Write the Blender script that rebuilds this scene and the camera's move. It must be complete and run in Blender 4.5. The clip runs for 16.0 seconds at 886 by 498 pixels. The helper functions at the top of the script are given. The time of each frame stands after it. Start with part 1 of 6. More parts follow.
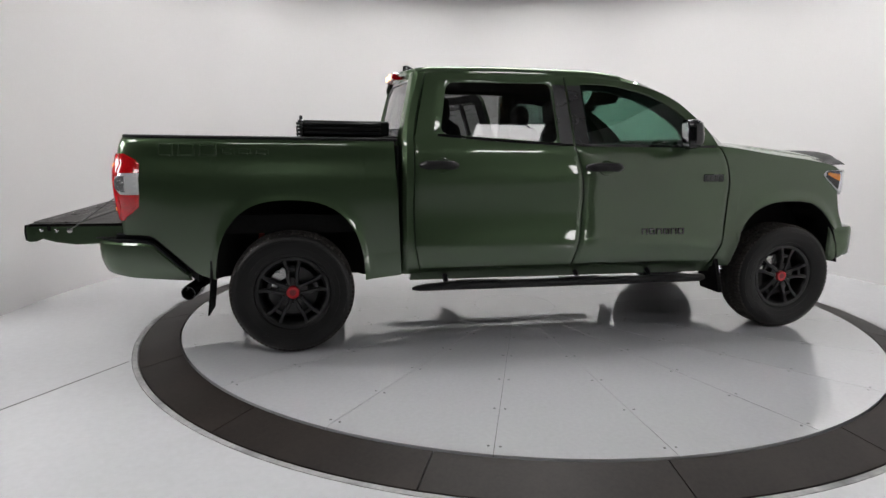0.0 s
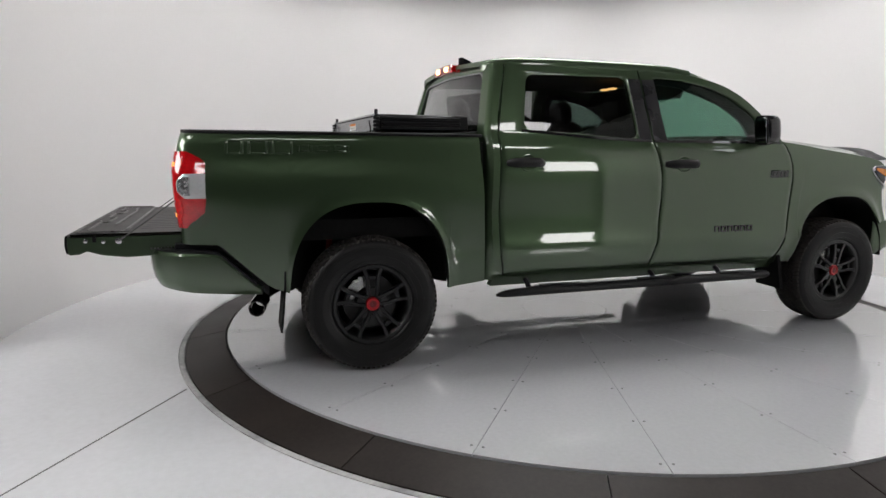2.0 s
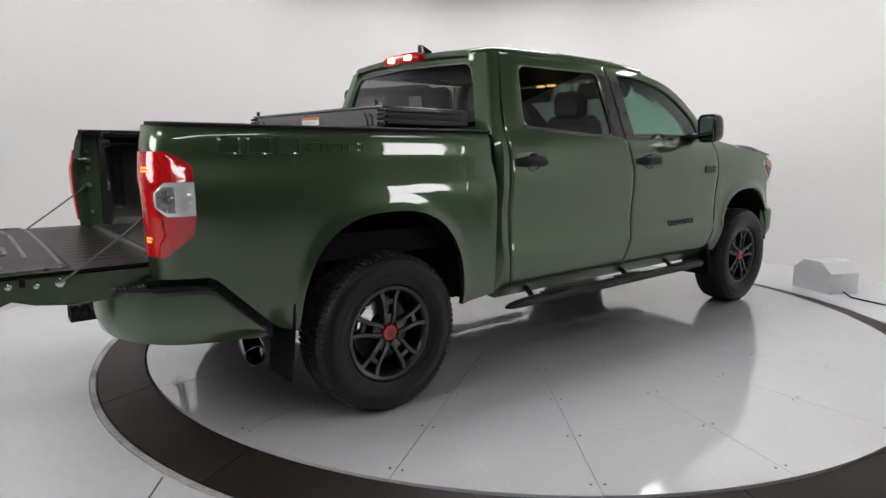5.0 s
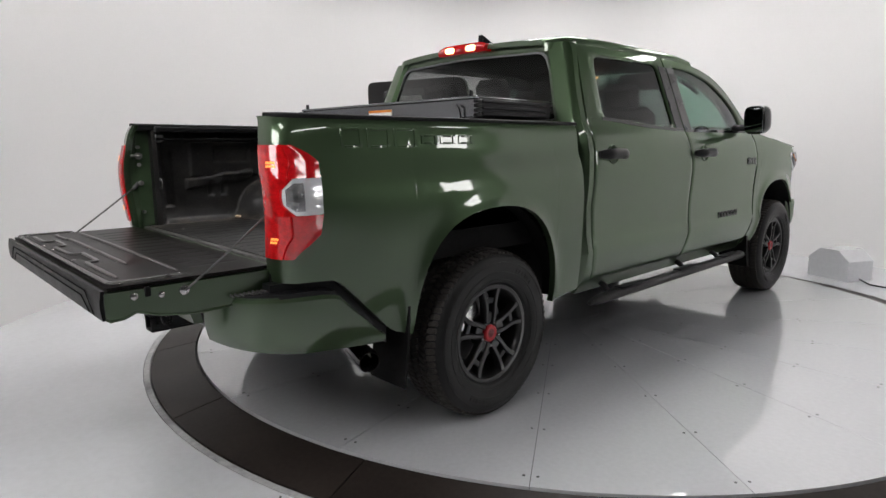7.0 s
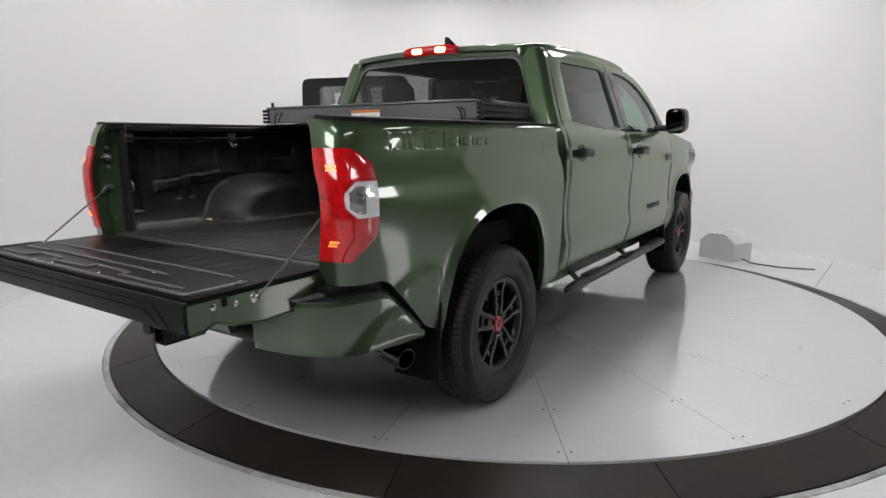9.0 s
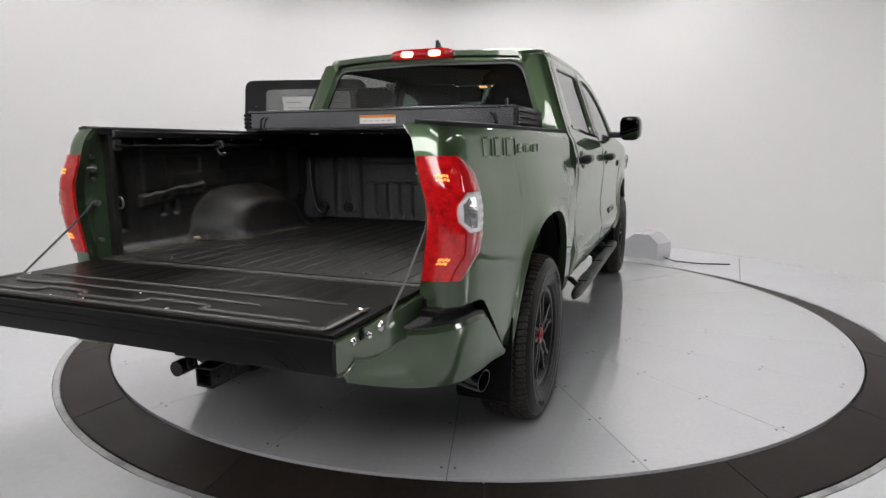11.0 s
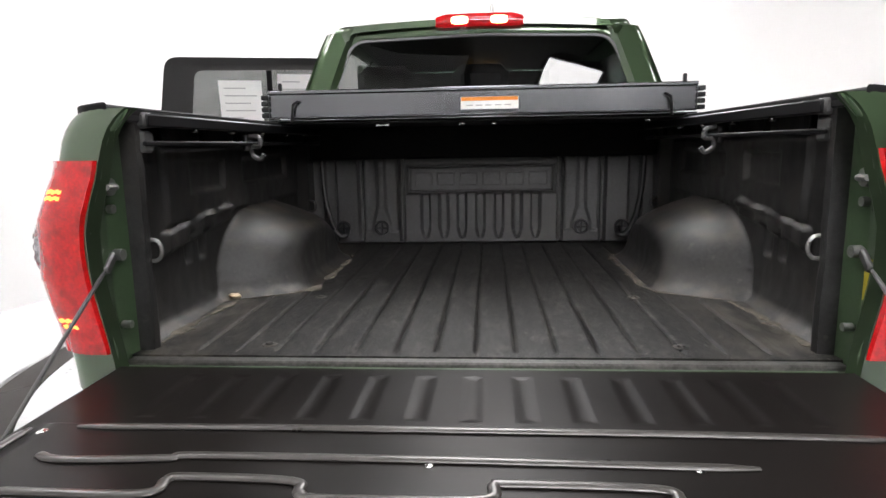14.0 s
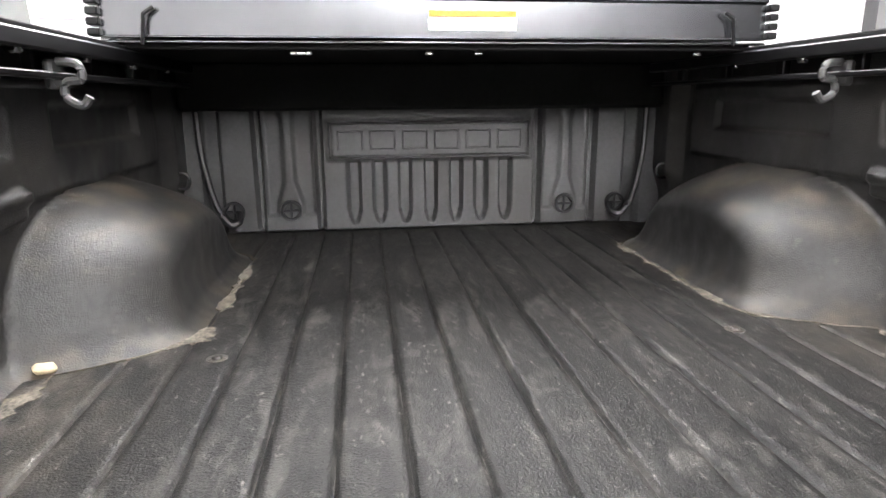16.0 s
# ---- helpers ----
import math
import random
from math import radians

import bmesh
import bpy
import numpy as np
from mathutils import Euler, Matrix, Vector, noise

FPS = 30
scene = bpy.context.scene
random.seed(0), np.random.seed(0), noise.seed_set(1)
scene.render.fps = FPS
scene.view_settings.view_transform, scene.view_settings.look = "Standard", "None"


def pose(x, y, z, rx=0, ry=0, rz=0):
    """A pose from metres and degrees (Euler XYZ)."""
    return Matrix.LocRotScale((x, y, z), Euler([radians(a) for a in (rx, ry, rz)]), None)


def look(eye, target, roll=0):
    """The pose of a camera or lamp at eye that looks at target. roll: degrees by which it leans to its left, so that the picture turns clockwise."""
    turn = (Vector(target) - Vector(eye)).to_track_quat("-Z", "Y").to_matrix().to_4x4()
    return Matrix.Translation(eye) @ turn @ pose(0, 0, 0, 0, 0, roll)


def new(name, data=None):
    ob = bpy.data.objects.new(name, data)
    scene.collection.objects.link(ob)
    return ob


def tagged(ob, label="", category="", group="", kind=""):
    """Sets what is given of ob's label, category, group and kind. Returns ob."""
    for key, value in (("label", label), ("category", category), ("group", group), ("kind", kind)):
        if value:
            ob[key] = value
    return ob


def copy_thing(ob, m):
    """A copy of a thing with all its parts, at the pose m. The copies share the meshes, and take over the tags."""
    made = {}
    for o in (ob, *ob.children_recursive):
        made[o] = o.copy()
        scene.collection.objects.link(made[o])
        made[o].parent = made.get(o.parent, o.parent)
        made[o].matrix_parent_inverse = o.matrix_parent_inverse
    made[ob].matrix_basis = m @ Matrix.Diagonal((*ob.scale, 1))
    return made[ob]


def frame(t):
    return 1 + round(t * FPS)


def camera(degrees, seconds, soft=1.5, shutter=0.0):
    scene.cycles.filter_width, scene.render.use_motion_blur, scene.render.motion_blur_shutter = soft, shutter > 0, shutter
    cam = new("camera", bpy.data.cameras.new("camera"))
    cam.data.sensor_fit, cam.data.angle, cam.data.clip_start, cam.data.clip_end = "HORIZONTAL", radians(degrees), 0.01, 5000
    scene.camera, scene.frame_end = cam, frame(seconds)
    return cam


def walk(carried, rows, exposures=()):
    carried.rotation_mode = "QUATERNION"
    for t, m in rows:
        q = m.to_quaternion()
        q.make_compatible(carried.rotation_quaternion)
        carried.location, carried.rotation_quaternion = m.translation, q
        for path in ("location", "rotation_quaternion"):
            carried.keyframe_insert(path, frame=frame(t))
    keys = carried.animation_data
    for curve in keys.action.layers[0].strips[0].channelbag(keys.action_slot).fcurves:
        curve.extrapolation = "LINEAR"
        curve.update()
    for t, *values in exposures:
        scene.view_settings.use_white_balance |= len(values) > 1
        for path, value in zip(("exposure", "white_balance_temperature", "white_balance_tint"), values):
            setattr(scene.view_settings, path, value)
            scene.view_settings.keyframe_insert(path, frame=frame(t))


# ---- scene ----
cam = camera(71.6, 16.0)
PATH = [
    (0, (-1.674, -5.019, 1.372), (-1.279, -3.087, 1.041), 0.7),
    (0.5, (-1.927, -4.827, 1.387), (-1.443, -2.916, 1.045), 0.6),
    (1, (-2.103, -4.728, 1.366), (-1.495, -2.852, 1.034), 0.4),
    (1.5, (-2.316, -4.62, 1.34), (-1.702, -2.744, 1.02), 0.5),
    (2, (-2.601, -4.476, 1.334), (-1.969, -2.607, 1.008), 0.5),
    (2.5, (-2.863, -4.274, 1.358), (-2.115, -2.451, 1.018), 0.6),
    (3, (-3.023, -4.06, 1.327), (-2.155, -2.288, 1.004), 0.4),
    (3.5, (-3.169, -3.895, 1.338), (-2.193, -2.178, 1.02), 0.4),
    (6, (-3.73, -3.175, 1.309), (-2.415, -1.704, 0.985), 0.1),
    (6.5, (-3.848, -3.06, 1.312), (-2.533, -1.588, 0.991), 0.1),
    (7, (-3.976, -2.865, 1.302), (-2.62, -1.434, 0.966), -0.2),
    (7.5, (-4.053, -2.715, 1.303), (-2.616, -1.365, 0.966), -0.3),
    (8, (-4.172, -2.642, 1.311), (-2.649, -1.389, 0.973), 0.1),
    (8.5, (-4.347, -2.541, 1.335), (-2.769, -1.362, 0.986), 0.0),
    (11, (-4.747, -1.582, 1.339), (-2.913, -0.858, 1.003), -0.2),
    (11.5, (-4.745, -1.314, 1.317), (-2.877, -0.681, 0.985), -0.3),
    (12, (-4.698, -1.043, 1.317), (-2.802, -0.502, 0.978), -0.3),
    (12.5, (-4.648, -0.769, 1.317), (-2.725, -0.336, 0.981), -0.8),
    (13, (-4.515, -0.516, 1.331), (-2.568, -0.209, 0.99), -0.6),
    (13.5, (-4.323, -0.239, 1.319), (-2.363, -0.03, 0.979), -0.7),
    (14, (-4.114, -0.035, 1.322), (-2.148, 0.111, 0.987), -1.0),
    (14.5, (-3.928, 0.064, 1.327), (-1.957, 0.066, 0.989), -0.9),
    (15, (-3.746, 0.102, 1.323), (-1.777, 0.068, 0.978), -0.2),
    (15.5, (-3.556, 0.171, 1.308), (-1.596, 0.129, 0.915), -0.8),
    (16, (-3.301, 0.224, 1.291), (-1.373, -0.021, 0.818), -0.4),
]
EXPOSURES = [(0.0, 0.0), (11.0, 0.0), (12.5, 0.05), (13.0, 0.08), (13.5, 0.46), (14.0, 0.82), (14.5, 1.33), (15.0, 1.85), (15.5, 2.12), (16.0, 2.33)]
walk(cam, [(t, look(eye, target, roll)) for t, eye, target, roll in PATH], EXPOSURES)

# ---- world and light ----
world = bpy.data.worlds.new("world")
scene.world = world
world.use_nodes = True
world.node_tree.nodes["Background"].inputs[0].default_value = (0.8, 0.85, 0.9, 1)
world.node_tree.nodes["Background"].inputs[1].default_value = 0.02
PANEL_GLOW = 10.9
scene.view_settings.exposure = 0.0


# ---- materials ----
def material(name, color, rough=0.5, metal=0.0, coat=0.0, scale=8.0, vary=0.12, fine=90.0, bump=0.0, bump_scale=200.0, wear=None, wear_amount=0.0, spec=0.5, rough_vary=0.08):
    """A procedural surface: base colour with two scales of variation, optional wear patches and fine relief."""
    m = bpy.data.materials.new(name)
    m.use_nodes = True
    nt = m.node_tree
    b = nt.nodes["Principled BSDF"]
    b.inputs["Metallic"].default_value = metal
    b.inputs["Coat Weight"].default_value = coat
    b.inputs["Coat Roughness"].default_value = 0.03
    b.inputs["Specular IOR Level"].default_value = spec
    tc = nt.nodes.new("ShaderNodeTexCoord")
    n1 = nt.nodes.new("ShaderNodeTexNoise")
    n1.inputs["Scale"].default_value, n1.inputs["Detail"].default_value = scale, 5
    n2 = nt.nodes.new("ShaderNodeTexNoise")
    n2.inputs["Scale"].default_value, n2.inputs["Detail"].default_value = fine, 3
    for n in (n1, n2):
        nt.links.new(tc.outputs["Object"], n.inputs["Vector"])
    add = nt.nodes.new("ShaderNodeMath")
    add.operation = "ADD"
    nt.links.new(n1.outputs["Fac"], add.inputs[0])
    nt.links.new(n2.outputs["Fac"], add.inputs[1])
    rng = nt.nodes.new("ShaderNodeMapRange")
    rng.inputs[1].default_value, rng.inputs[2].default_value = 0.7, 1.3
    nt.links.new(add.outputs[0], rng.inputs[0])
    mix = nt.nodes.new("ShaderNodeMix")
    mix.data_type = "RGBA"
    lo = [c * (1 - vary) for c in color]
    hi = [min(1.0, c * (1 + vary)) for c in color]
    mix.inputs[6].default_value, mix.inputs[7].default_value = (*lo, 1), (*hi, 1)
    nt.links.new(rng.outputs[0], mix.inputs[0])
    out = mix.outputs[2]
    if wear:
        n3 = nt.nodes.new("ShaderNodeTexNoise")
        n3.inputs["Scale"].default_value, n3.inputs["Detail"].default_value = scale * 0.6, 8
        nt.links.new(tc.outputs["Object"], n3.inputs["Vector"])
        r3 = nt.nodes.new("ShaderNodeMapRange")
        r3.inputs[1].default_value, r3.inputs[2].default_value, r3.inputs[4].default_value = 0.48, 0.68, wear_amount
        nt.links.new(n3.outputs["Fac"], r3.inputs[0])
        mx = nt.nodes.new("ShaderNodeMix")
        mx.data_type = "RGBA"
        mx.inputs[7].default_value = (*wear, 1)
        nt.links.new(r3.outputs[0], mx.inputs[0])
        nt.links.new(out, mx.inputs[6])
        out = mx.outputs[2]
    nt.links.new(out, b.inputs["Base Color"])
    rr = nt.nodes.new("ShaderNodeMapRange")
    rr.inputs[3].default_value, rr.inputs[4].default_value = max(0.02, rough - rough_vary), min(1, rough + rough_vary)
    nt.links.new(n1.outputs["Fac"], rr.inputs[0])
    nt.links.new(rr.outputs[0], b.inputs["Roughness"])
    if bump:
        nb = nt.nodes.new("ShaderNodeTexNoise")
        nb.inputs["Scale"].default_value, nb.inputs["Detail"].default_value = bump_scale, 4
        nt.links.new(tc.outputs["Object"], nb.inputs["Vector"])
        bp = nt.nodes.new("ShaderNodeBump")
        bp.inputs["Strength"].default_value, bp.inputs["Distance"].default_value = bump, 0.002
        nt.links.new(nb.outputs["Fac"], bp.inputs["Height"])
        nt.links.new(bp.outputs[0], b.inputs["Normal"])
    return m


def glass(name, tint, gloss=0.03):
    """Thin tinted glass: a tinted clear pane under a glossy skin."""
    m = bpy.data.materials.new(name)
    m.use_nodes = True
    nt = m.node_tree
    nt.nodes.remove(nt.nodes["Principled BSDF"])
    tr, gl = nt.nodes.new("ShaderNodeBsdfTransparent"), nt.nodes.new("ShaderNodeBsdfGlossy")
    tr.inputs[0].default_value = (*tint, 1)
    gl.inputs["Roughness"].default_value = 0.02
    gl.inputs["Color"].default_value = (1, 1, 1, 1)
    lw = nt.nodes.new("ShaderNodeLayerWeight")
    lw.inputs[0].default_value = 0.5
    pw, fr = nt.nodes.new("ShaderNodeMath"), nt.nodes.new("ShaderNodeMath")
    pw.operation, fr.operation = "POWER", "MULTIPLY_ADD"
    pw.inputs[1].default_value = 5.0
    fr.inputs[1].default_value, fr.inputs[2].default_value = 0.9, gloss
    nt.links.new(lw.outputs["Facing"], pw.inputs[0])
    nt.links.new(pw.outputs[0], fr.inputs[0])
    mx = nt.nodes.new("ShaderNodeMixShader")
    nt.links.new(fr.outputs[0], mx.inputs[0])
    nt.links.new(tr.outputs[0], mx.inputs[1])
    nt.links.new(gl.outputs[0], mx.inputs[2])
    nt.links.new(mx.outputs[0], nt.nodes["Material Output"].inputs[0])
    return m


def glow(name, color, strength):
    m = bpy.data.materials.new(name)
    m.use_nodes = True
    b = m.node_tree.nodes["Principled BSDF"]
    b.inputs["Base Color"].default_value = (*color, 1)
    b.inputs["Emission Color"].default_value = (*color, 1)
    b.inputs["Emission Strength"].default_value = strength
    return m


PAINT = material("green_paint", (0.056, 0.088, 0.047), 0.38, 0.80, 1.0, 1.2, 0.05, 400, 0.35, 4.0, spec=0.2, rough_vary=0.03)
for n_ in PAINT.node_tree.nodes:
    if n_.type == "TEX_NOISE" and n_.inputs["Scale"].default_value == 4.0:
        n_.inputs["Detail"].default_value = 0.5
    if n_.type == "BUMP":
        PAINT.node_tree.links.new(n_.outputs[0], PAINT.node_tree.nodes["Principled BSDF"].inputs["Coat Normal"])
PAINT.node_tree.nodes["Principled BSDF"].inputs["Coat IOR"].default_value = 1.66
PAINT.node_tree.nodes["Principled BSDF"].inputs["Specular Tint"].default_value = (0.72, 0.90, 0.66, 1)
JAMB = material("green_jamb_paint", (0.050, 0.084, 0.042), 0.32, 0.0, 0.9, 6, 0.1, 100)
BLACK = material("black_plastic", (0.009, 0.009, 0.010), 0.38, 0, 0, 10, 0.2, 300, 0.12, 600, spec=0.28)
GLOSS = material("gloss_black", (0.008, 0.008, 0.009), 0.12, 0, 0.6, 6, 0.15, 90, rough_vary=0.04)
WHEELM = material("satin_black_alloy", (0.005, 0.005, 0.0055), 0.36, 0.0, 0.12, 12, 0.2, 150)
RUBBER = material("tyre_rubber", (0.006, 0.006, 0.006), 0.42, 0, 0, 14, 0.25, 120, 0.15, 300, (0.012, 0.0118, 0.0115), 0.4, spec=0.32)
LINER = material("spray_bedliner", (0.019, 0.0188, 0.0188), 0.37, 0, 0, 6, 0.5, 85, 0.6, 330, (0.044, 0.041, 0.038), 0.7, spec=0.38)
# Bulkhead's liner: cleaner, and lightened for the light it catches from the rear.
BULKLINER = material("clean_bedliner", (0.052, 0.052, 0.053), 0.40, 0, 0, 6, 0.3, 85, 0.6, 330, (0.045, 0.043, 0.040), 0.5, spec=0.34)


def scuffs(m, scale, stretch, lo, hi, amount, color, detail=7):
    """Adds a layer of paler scuffs and dust to a material."""
    nt = m.node_tree
    b = nt.nodes["Principled BSDF"]
    base = b.inputs["Base Color"].links[0].from_socket
    tc, mp, n, r, x = (nt.nodes.new(k) for k in ("ShaderNodeTexCoord", "ShaderNodeMapping", "ShaderNodeTexNoise", "ShaderNodeMapRange", "ShaderNodeMix"))
    mp.inputs["Scale"].default_value = stretch
    n.inputs["Scale"].default_value, n.inputs["Detail"].default_value = scale, detail
    r.inputs[1].default_value, r.inputs[2].default_value, r.inputs[4].default_value = lo, hi, amount
    x.data_type = "RGBA"
    x.inputs[7].default_value = (*color, 1)
    nt.links.new(tc.outputs["Object"], mp.inputs["Vector"])
    nt.links.new(mp.outputs[0], n.inputs["Vector"])
    nt.links.new(n.outputs["Fac"], r.inputs[0])
    nt.links.new(r.outputs[0], x.inputs[0])
    nt.links.new(base, x.inputs[6])
    nt.links.new(x.outputs[2], b.inputs["Base Color"])


scuffs(LINER, 11.0, (1, 1, 0.8), 0.54, 0.72, 0.30, (0.060, 0.052, 0.043))
scuffs(LINER, 45.0, (1, 1, 1), 0.62, 0.74, 0.28, (0.10, 0.09, 0.078))


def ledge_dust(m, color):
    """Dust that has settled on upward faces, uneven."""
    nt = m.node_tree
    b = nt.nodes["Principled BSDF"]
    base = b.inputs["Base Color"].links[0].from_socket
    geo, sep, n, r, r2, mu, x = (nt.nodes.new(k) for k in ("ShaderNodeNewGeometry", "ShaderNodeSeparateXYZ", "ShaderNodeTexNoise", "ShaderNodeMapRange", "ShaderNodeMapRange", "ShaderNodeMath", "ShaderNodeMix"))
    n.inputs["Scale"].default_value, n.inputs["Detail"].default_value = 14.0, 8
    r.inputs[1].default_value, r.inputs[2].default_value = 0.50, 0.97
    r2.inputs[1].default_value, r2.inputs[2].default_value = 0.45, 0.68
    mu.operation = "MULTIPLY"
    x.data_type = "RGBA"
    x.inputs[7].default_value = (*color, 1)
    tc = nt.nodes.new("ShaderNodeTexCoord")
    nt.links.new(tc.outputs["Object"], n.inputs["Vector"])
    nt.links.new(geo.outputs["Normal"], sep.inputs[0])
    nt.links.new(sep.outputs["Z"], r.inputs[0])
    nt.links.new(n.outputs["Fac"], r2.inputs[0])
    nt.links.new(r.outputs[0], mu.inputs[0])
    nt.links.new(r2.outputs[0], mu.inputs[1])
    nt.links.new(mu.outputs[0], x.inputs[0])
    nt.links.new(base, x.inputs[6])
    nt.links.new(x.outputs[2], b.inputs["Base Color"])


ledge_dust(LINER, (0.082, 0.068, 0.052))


def worn_floor():
    """Black liner floor: long scuffs along the bed, pale specks, and brown dust along the edges."""
    m = material("worn_bedliner_floor", (0.0085, 0.0081, 0.008), 0.5, 0, 0, 6, 0.5, 280, 0.9, 300, spec=0.25)
    nt = m.node_tree
    b = nt.nodes["Principled BSDF"]
    base = b.inputs["Base Color"].links[0].from_socket
    tc = nt.nodes.new("ShaderNodeTexCoord")

    def layer(base, scale, stretch, lo, hi, amount, color, detail=6):
        mp = nt.nodes.new("ShaderNodeMapping")
        mp.inputs["Scale"].default_value = stretch
        nt.links.new(tc.outputs["Object"], mp.inputs["Vector"])
        n = nt.nodes.new("ShaderNodeTexNoise")
        n.inputs["Scale"].default_value, n.inputs["Detail"].default_value = scale, detail
        nt.links.new(mp.outputs[0], n.inputs["Vector"])
        r = nt.nodes.new("ShaderNodeMapRange")
        r.inputs[1].default_value, r.inputs[2].default_value, r.inputs[4].default_value = lo, hi, amount
        nt.links.new(n.outputs["Fac"], r.inputs[0])
        return r, color

    def blend(base, fac, color):
        x = nt.nodes.new("ShaderNodeMix")
        x.data_type = "RGBA"
        x.inputs[7].default_value = (*color, 1)
        nt.links.new(fac, x.inputs[0])
        nt.links.new(base, x.inputs[6])
        return x.outputs[2]

    r, c = layer(base, 9.0, (0.35, 2.2, 1), 0.46, 0.72, 0.6, (0.028, 0.0265, 0.025))
    out = blend(base, r.outputs[0], c)
    r, c = layer(base, 18.0, (0.5, 1.8, 1), 0.55, 0.70, 0.35, (0.065, 0.061, 0.056))
    base = out
    out = blend(base, r.outputs[0], c)
    r, c = layer(base, 115.0, (0.5, 1.0, 1), 0.61, 0.74, 0.7, (0.16, 0.15, 0.138), 4)
    out = blend(out, r.outputs[0], c)
    r, c = layer(base, 42.0, (0.7, 1.2, 1), 0.47, 0.60, 0.9, (0.0035, 0.0034, 0.0034), 8)
    out = blend(out, r.outputs[0], c)
    r, c = layer(base, 20.0, (0.7, 1.4, 1), 0.55, 0.68, 0.40, (0.06, 0.056, 0.051), 10)
    out = blend(out, r.outputs[0], c)
    # dust that gathers along both sides
    sep = nt.nodes.new("ShaderNodeSeparateXYZ")
    nt.links.new(tc.outputs["Object"], sep.inputs[0])
    ab = nt.nodes.new("ShaderNodeMath")
    ab.operation = "ABSOLUTE"
    nt.links.new(sep.outputs["Y"], ab.inputs[0])
    e = nt.nodes.new("ShaderNodeMapRange")
    e.inputs[1].default_value, e.inputs[2].default_value = 0.50, 0.80
    nt.links.new(ab.outputs[0], e.inputs[0])
    r, c = layer(base, 24.0, (0.6, 1.2, 1), 0.40, 0.70, 0.8, (0.105, 0.092, 0.075), 9)
    mu = nt.nodes.new("ShaderNodeMath")
    mu.operation = "MULTIPLY"
    nt.links.new(e.outputs[0], mu.inputs[0])
    nt.links.new(r.outputs[0], mu.inputs[1])
    out = blend(out, mu.outputs[0], c)
    nt.links.new(out, b.inputs["Base Color"])
    return m


BEDFLOOR = worn_floor()
scuffs(BEDFLOOR, 30.0, (0.22, 2.4, 1), 0.56, 0.70, 0.24, (0.070, 0.065, 0.060))
scuffs(BEDFLOOR, 17.0, (0.6, 1.5, 1), 0.60, 0.66, 0.3, (0.10, 0.095, 0.087), 10)
ZINC = material("dull_zinc", (0.32, 0.32, 0.31), 0.4, 0.9, 0, 20, 0.2, 200)
ALU = material("black_anodised", (0.012, 0.012, 0.013), 0.32, 0.6, 0, 5, 0.12, 200)
STEEL = material("bright_steel", (0.55, 0.55, 0.54), 0.25, 1.0, 0, 20, 0.15, 200)
DARK = material("underbody_black", (0.005, 0.005, 0.005), 0.7, 0, 0, 6, 0.4, 60, spec=0.15)
RED = material("red_lens", (0.40, 0.0035, 0.007), 0.1, 0, 1.0, 30, 0.25, 90, 0, 60, (0.20, 0.002, 0.004), 0.5, rough_vary=0.03)
DEEPRED = material("deep_red_lens", (0.40, 0.003, 0.006), 0.12, 0, 0.6, 55, 0.35, 160, 0, 60, (0.09, 0.001, 0.002), 0.75, rough_vary=0.03)
for m_, e_ in ((DEEPRED, 0.10), (RED, 0.05)):
    m_.node_tree.nodes["Principled BSDF"].inputs["Emission Color"].default_value = (1.0, 0.02, 0.015, 1)
    m_.node_tree.nodes["Principled BSDF"].inputs["Emission Strength"].default_value = e_
CLEAR = material("clear_lens", (0.88, 0.89, 0.90), 0.16, 0.35, 1.0, 30, 0.04, 80)
AMBER = material("amber_lens", (0.7, 0.22, 0.02), 0.15, 0, 1.0, 30, 0.2, 80)
CAPRED = material("red_cap", (0.5, 0.012, 0.02), 0.3, 0, 0.5, 40, 0.1, 200)
FLOOR = material("grey_epoxy_floor", (0.69, 0.70, 0.72), 0.2, 0, 0.15, 0.7, 0.04, 30, rough_vary=0.05)
DECK = material("turntable_paint", (0.61, 0.62, 0.64), 0.2, 0, 1.0, 0.9, 0.04, 40, rough_vary=0.03)
DECK.node_tree.nodes["Principled BSDF"].inputs["Coat IOR"].default_value = 2.1
DECK.node_tree.nodes["Principled BSDF"].inputs["Coat Roughness"].default_value = 0.03
RINGM = material("dark_ring_panel", (0.022, 0.0175, 0.0155), 0.46, 0, 0, 2.5, 0.25, 50, 0.2, 150, (0.05, 0.04, 0.034), 0.4, spec=0.2)
BAYWALL = material("grey_bay_paint", (0.05, 0.05, 0.052), 0.7, 0, 0, 0.8, 0.06, 60)
WALL = material("white_wall_paint", (0.78, 0.77, 0.765), 0.45, 0, 0, 0.8, 0.015, 60, 0.03, 80)
CEIL = material("dark_grey_ceiling", (0.045, 0.045, 0.046), 0.8, 0, 0, 1, 0.1, 30)
SEAM = material("seam_dark", (0.10, 0.10, 0.10), 0.7)
INTERIOR = material("black_interior", (0.014, 0.013, 0.013), 0.6, 0, 0, 8, 0.2, 120, 0.2, 300)
HEADLINE = material("dark_grey_headliner", (0.026, 0.025, 0.024), 0.9, 0, 0, 8, 0.1, 200)
PAPER = material("white_paper", (0.8, 0.8, 0.79), 0.7, 0, 0, 5, 0.03, 80)
ORANGE = material("orange_print", (0.75, 0.25, 0.03), 0.6)
INK = material("grey_print", (0.42, 0.42, 0.43), 0.7)
CLEARFACE = glass("untinted_inner_face", (1, 1, 1), 0.0)
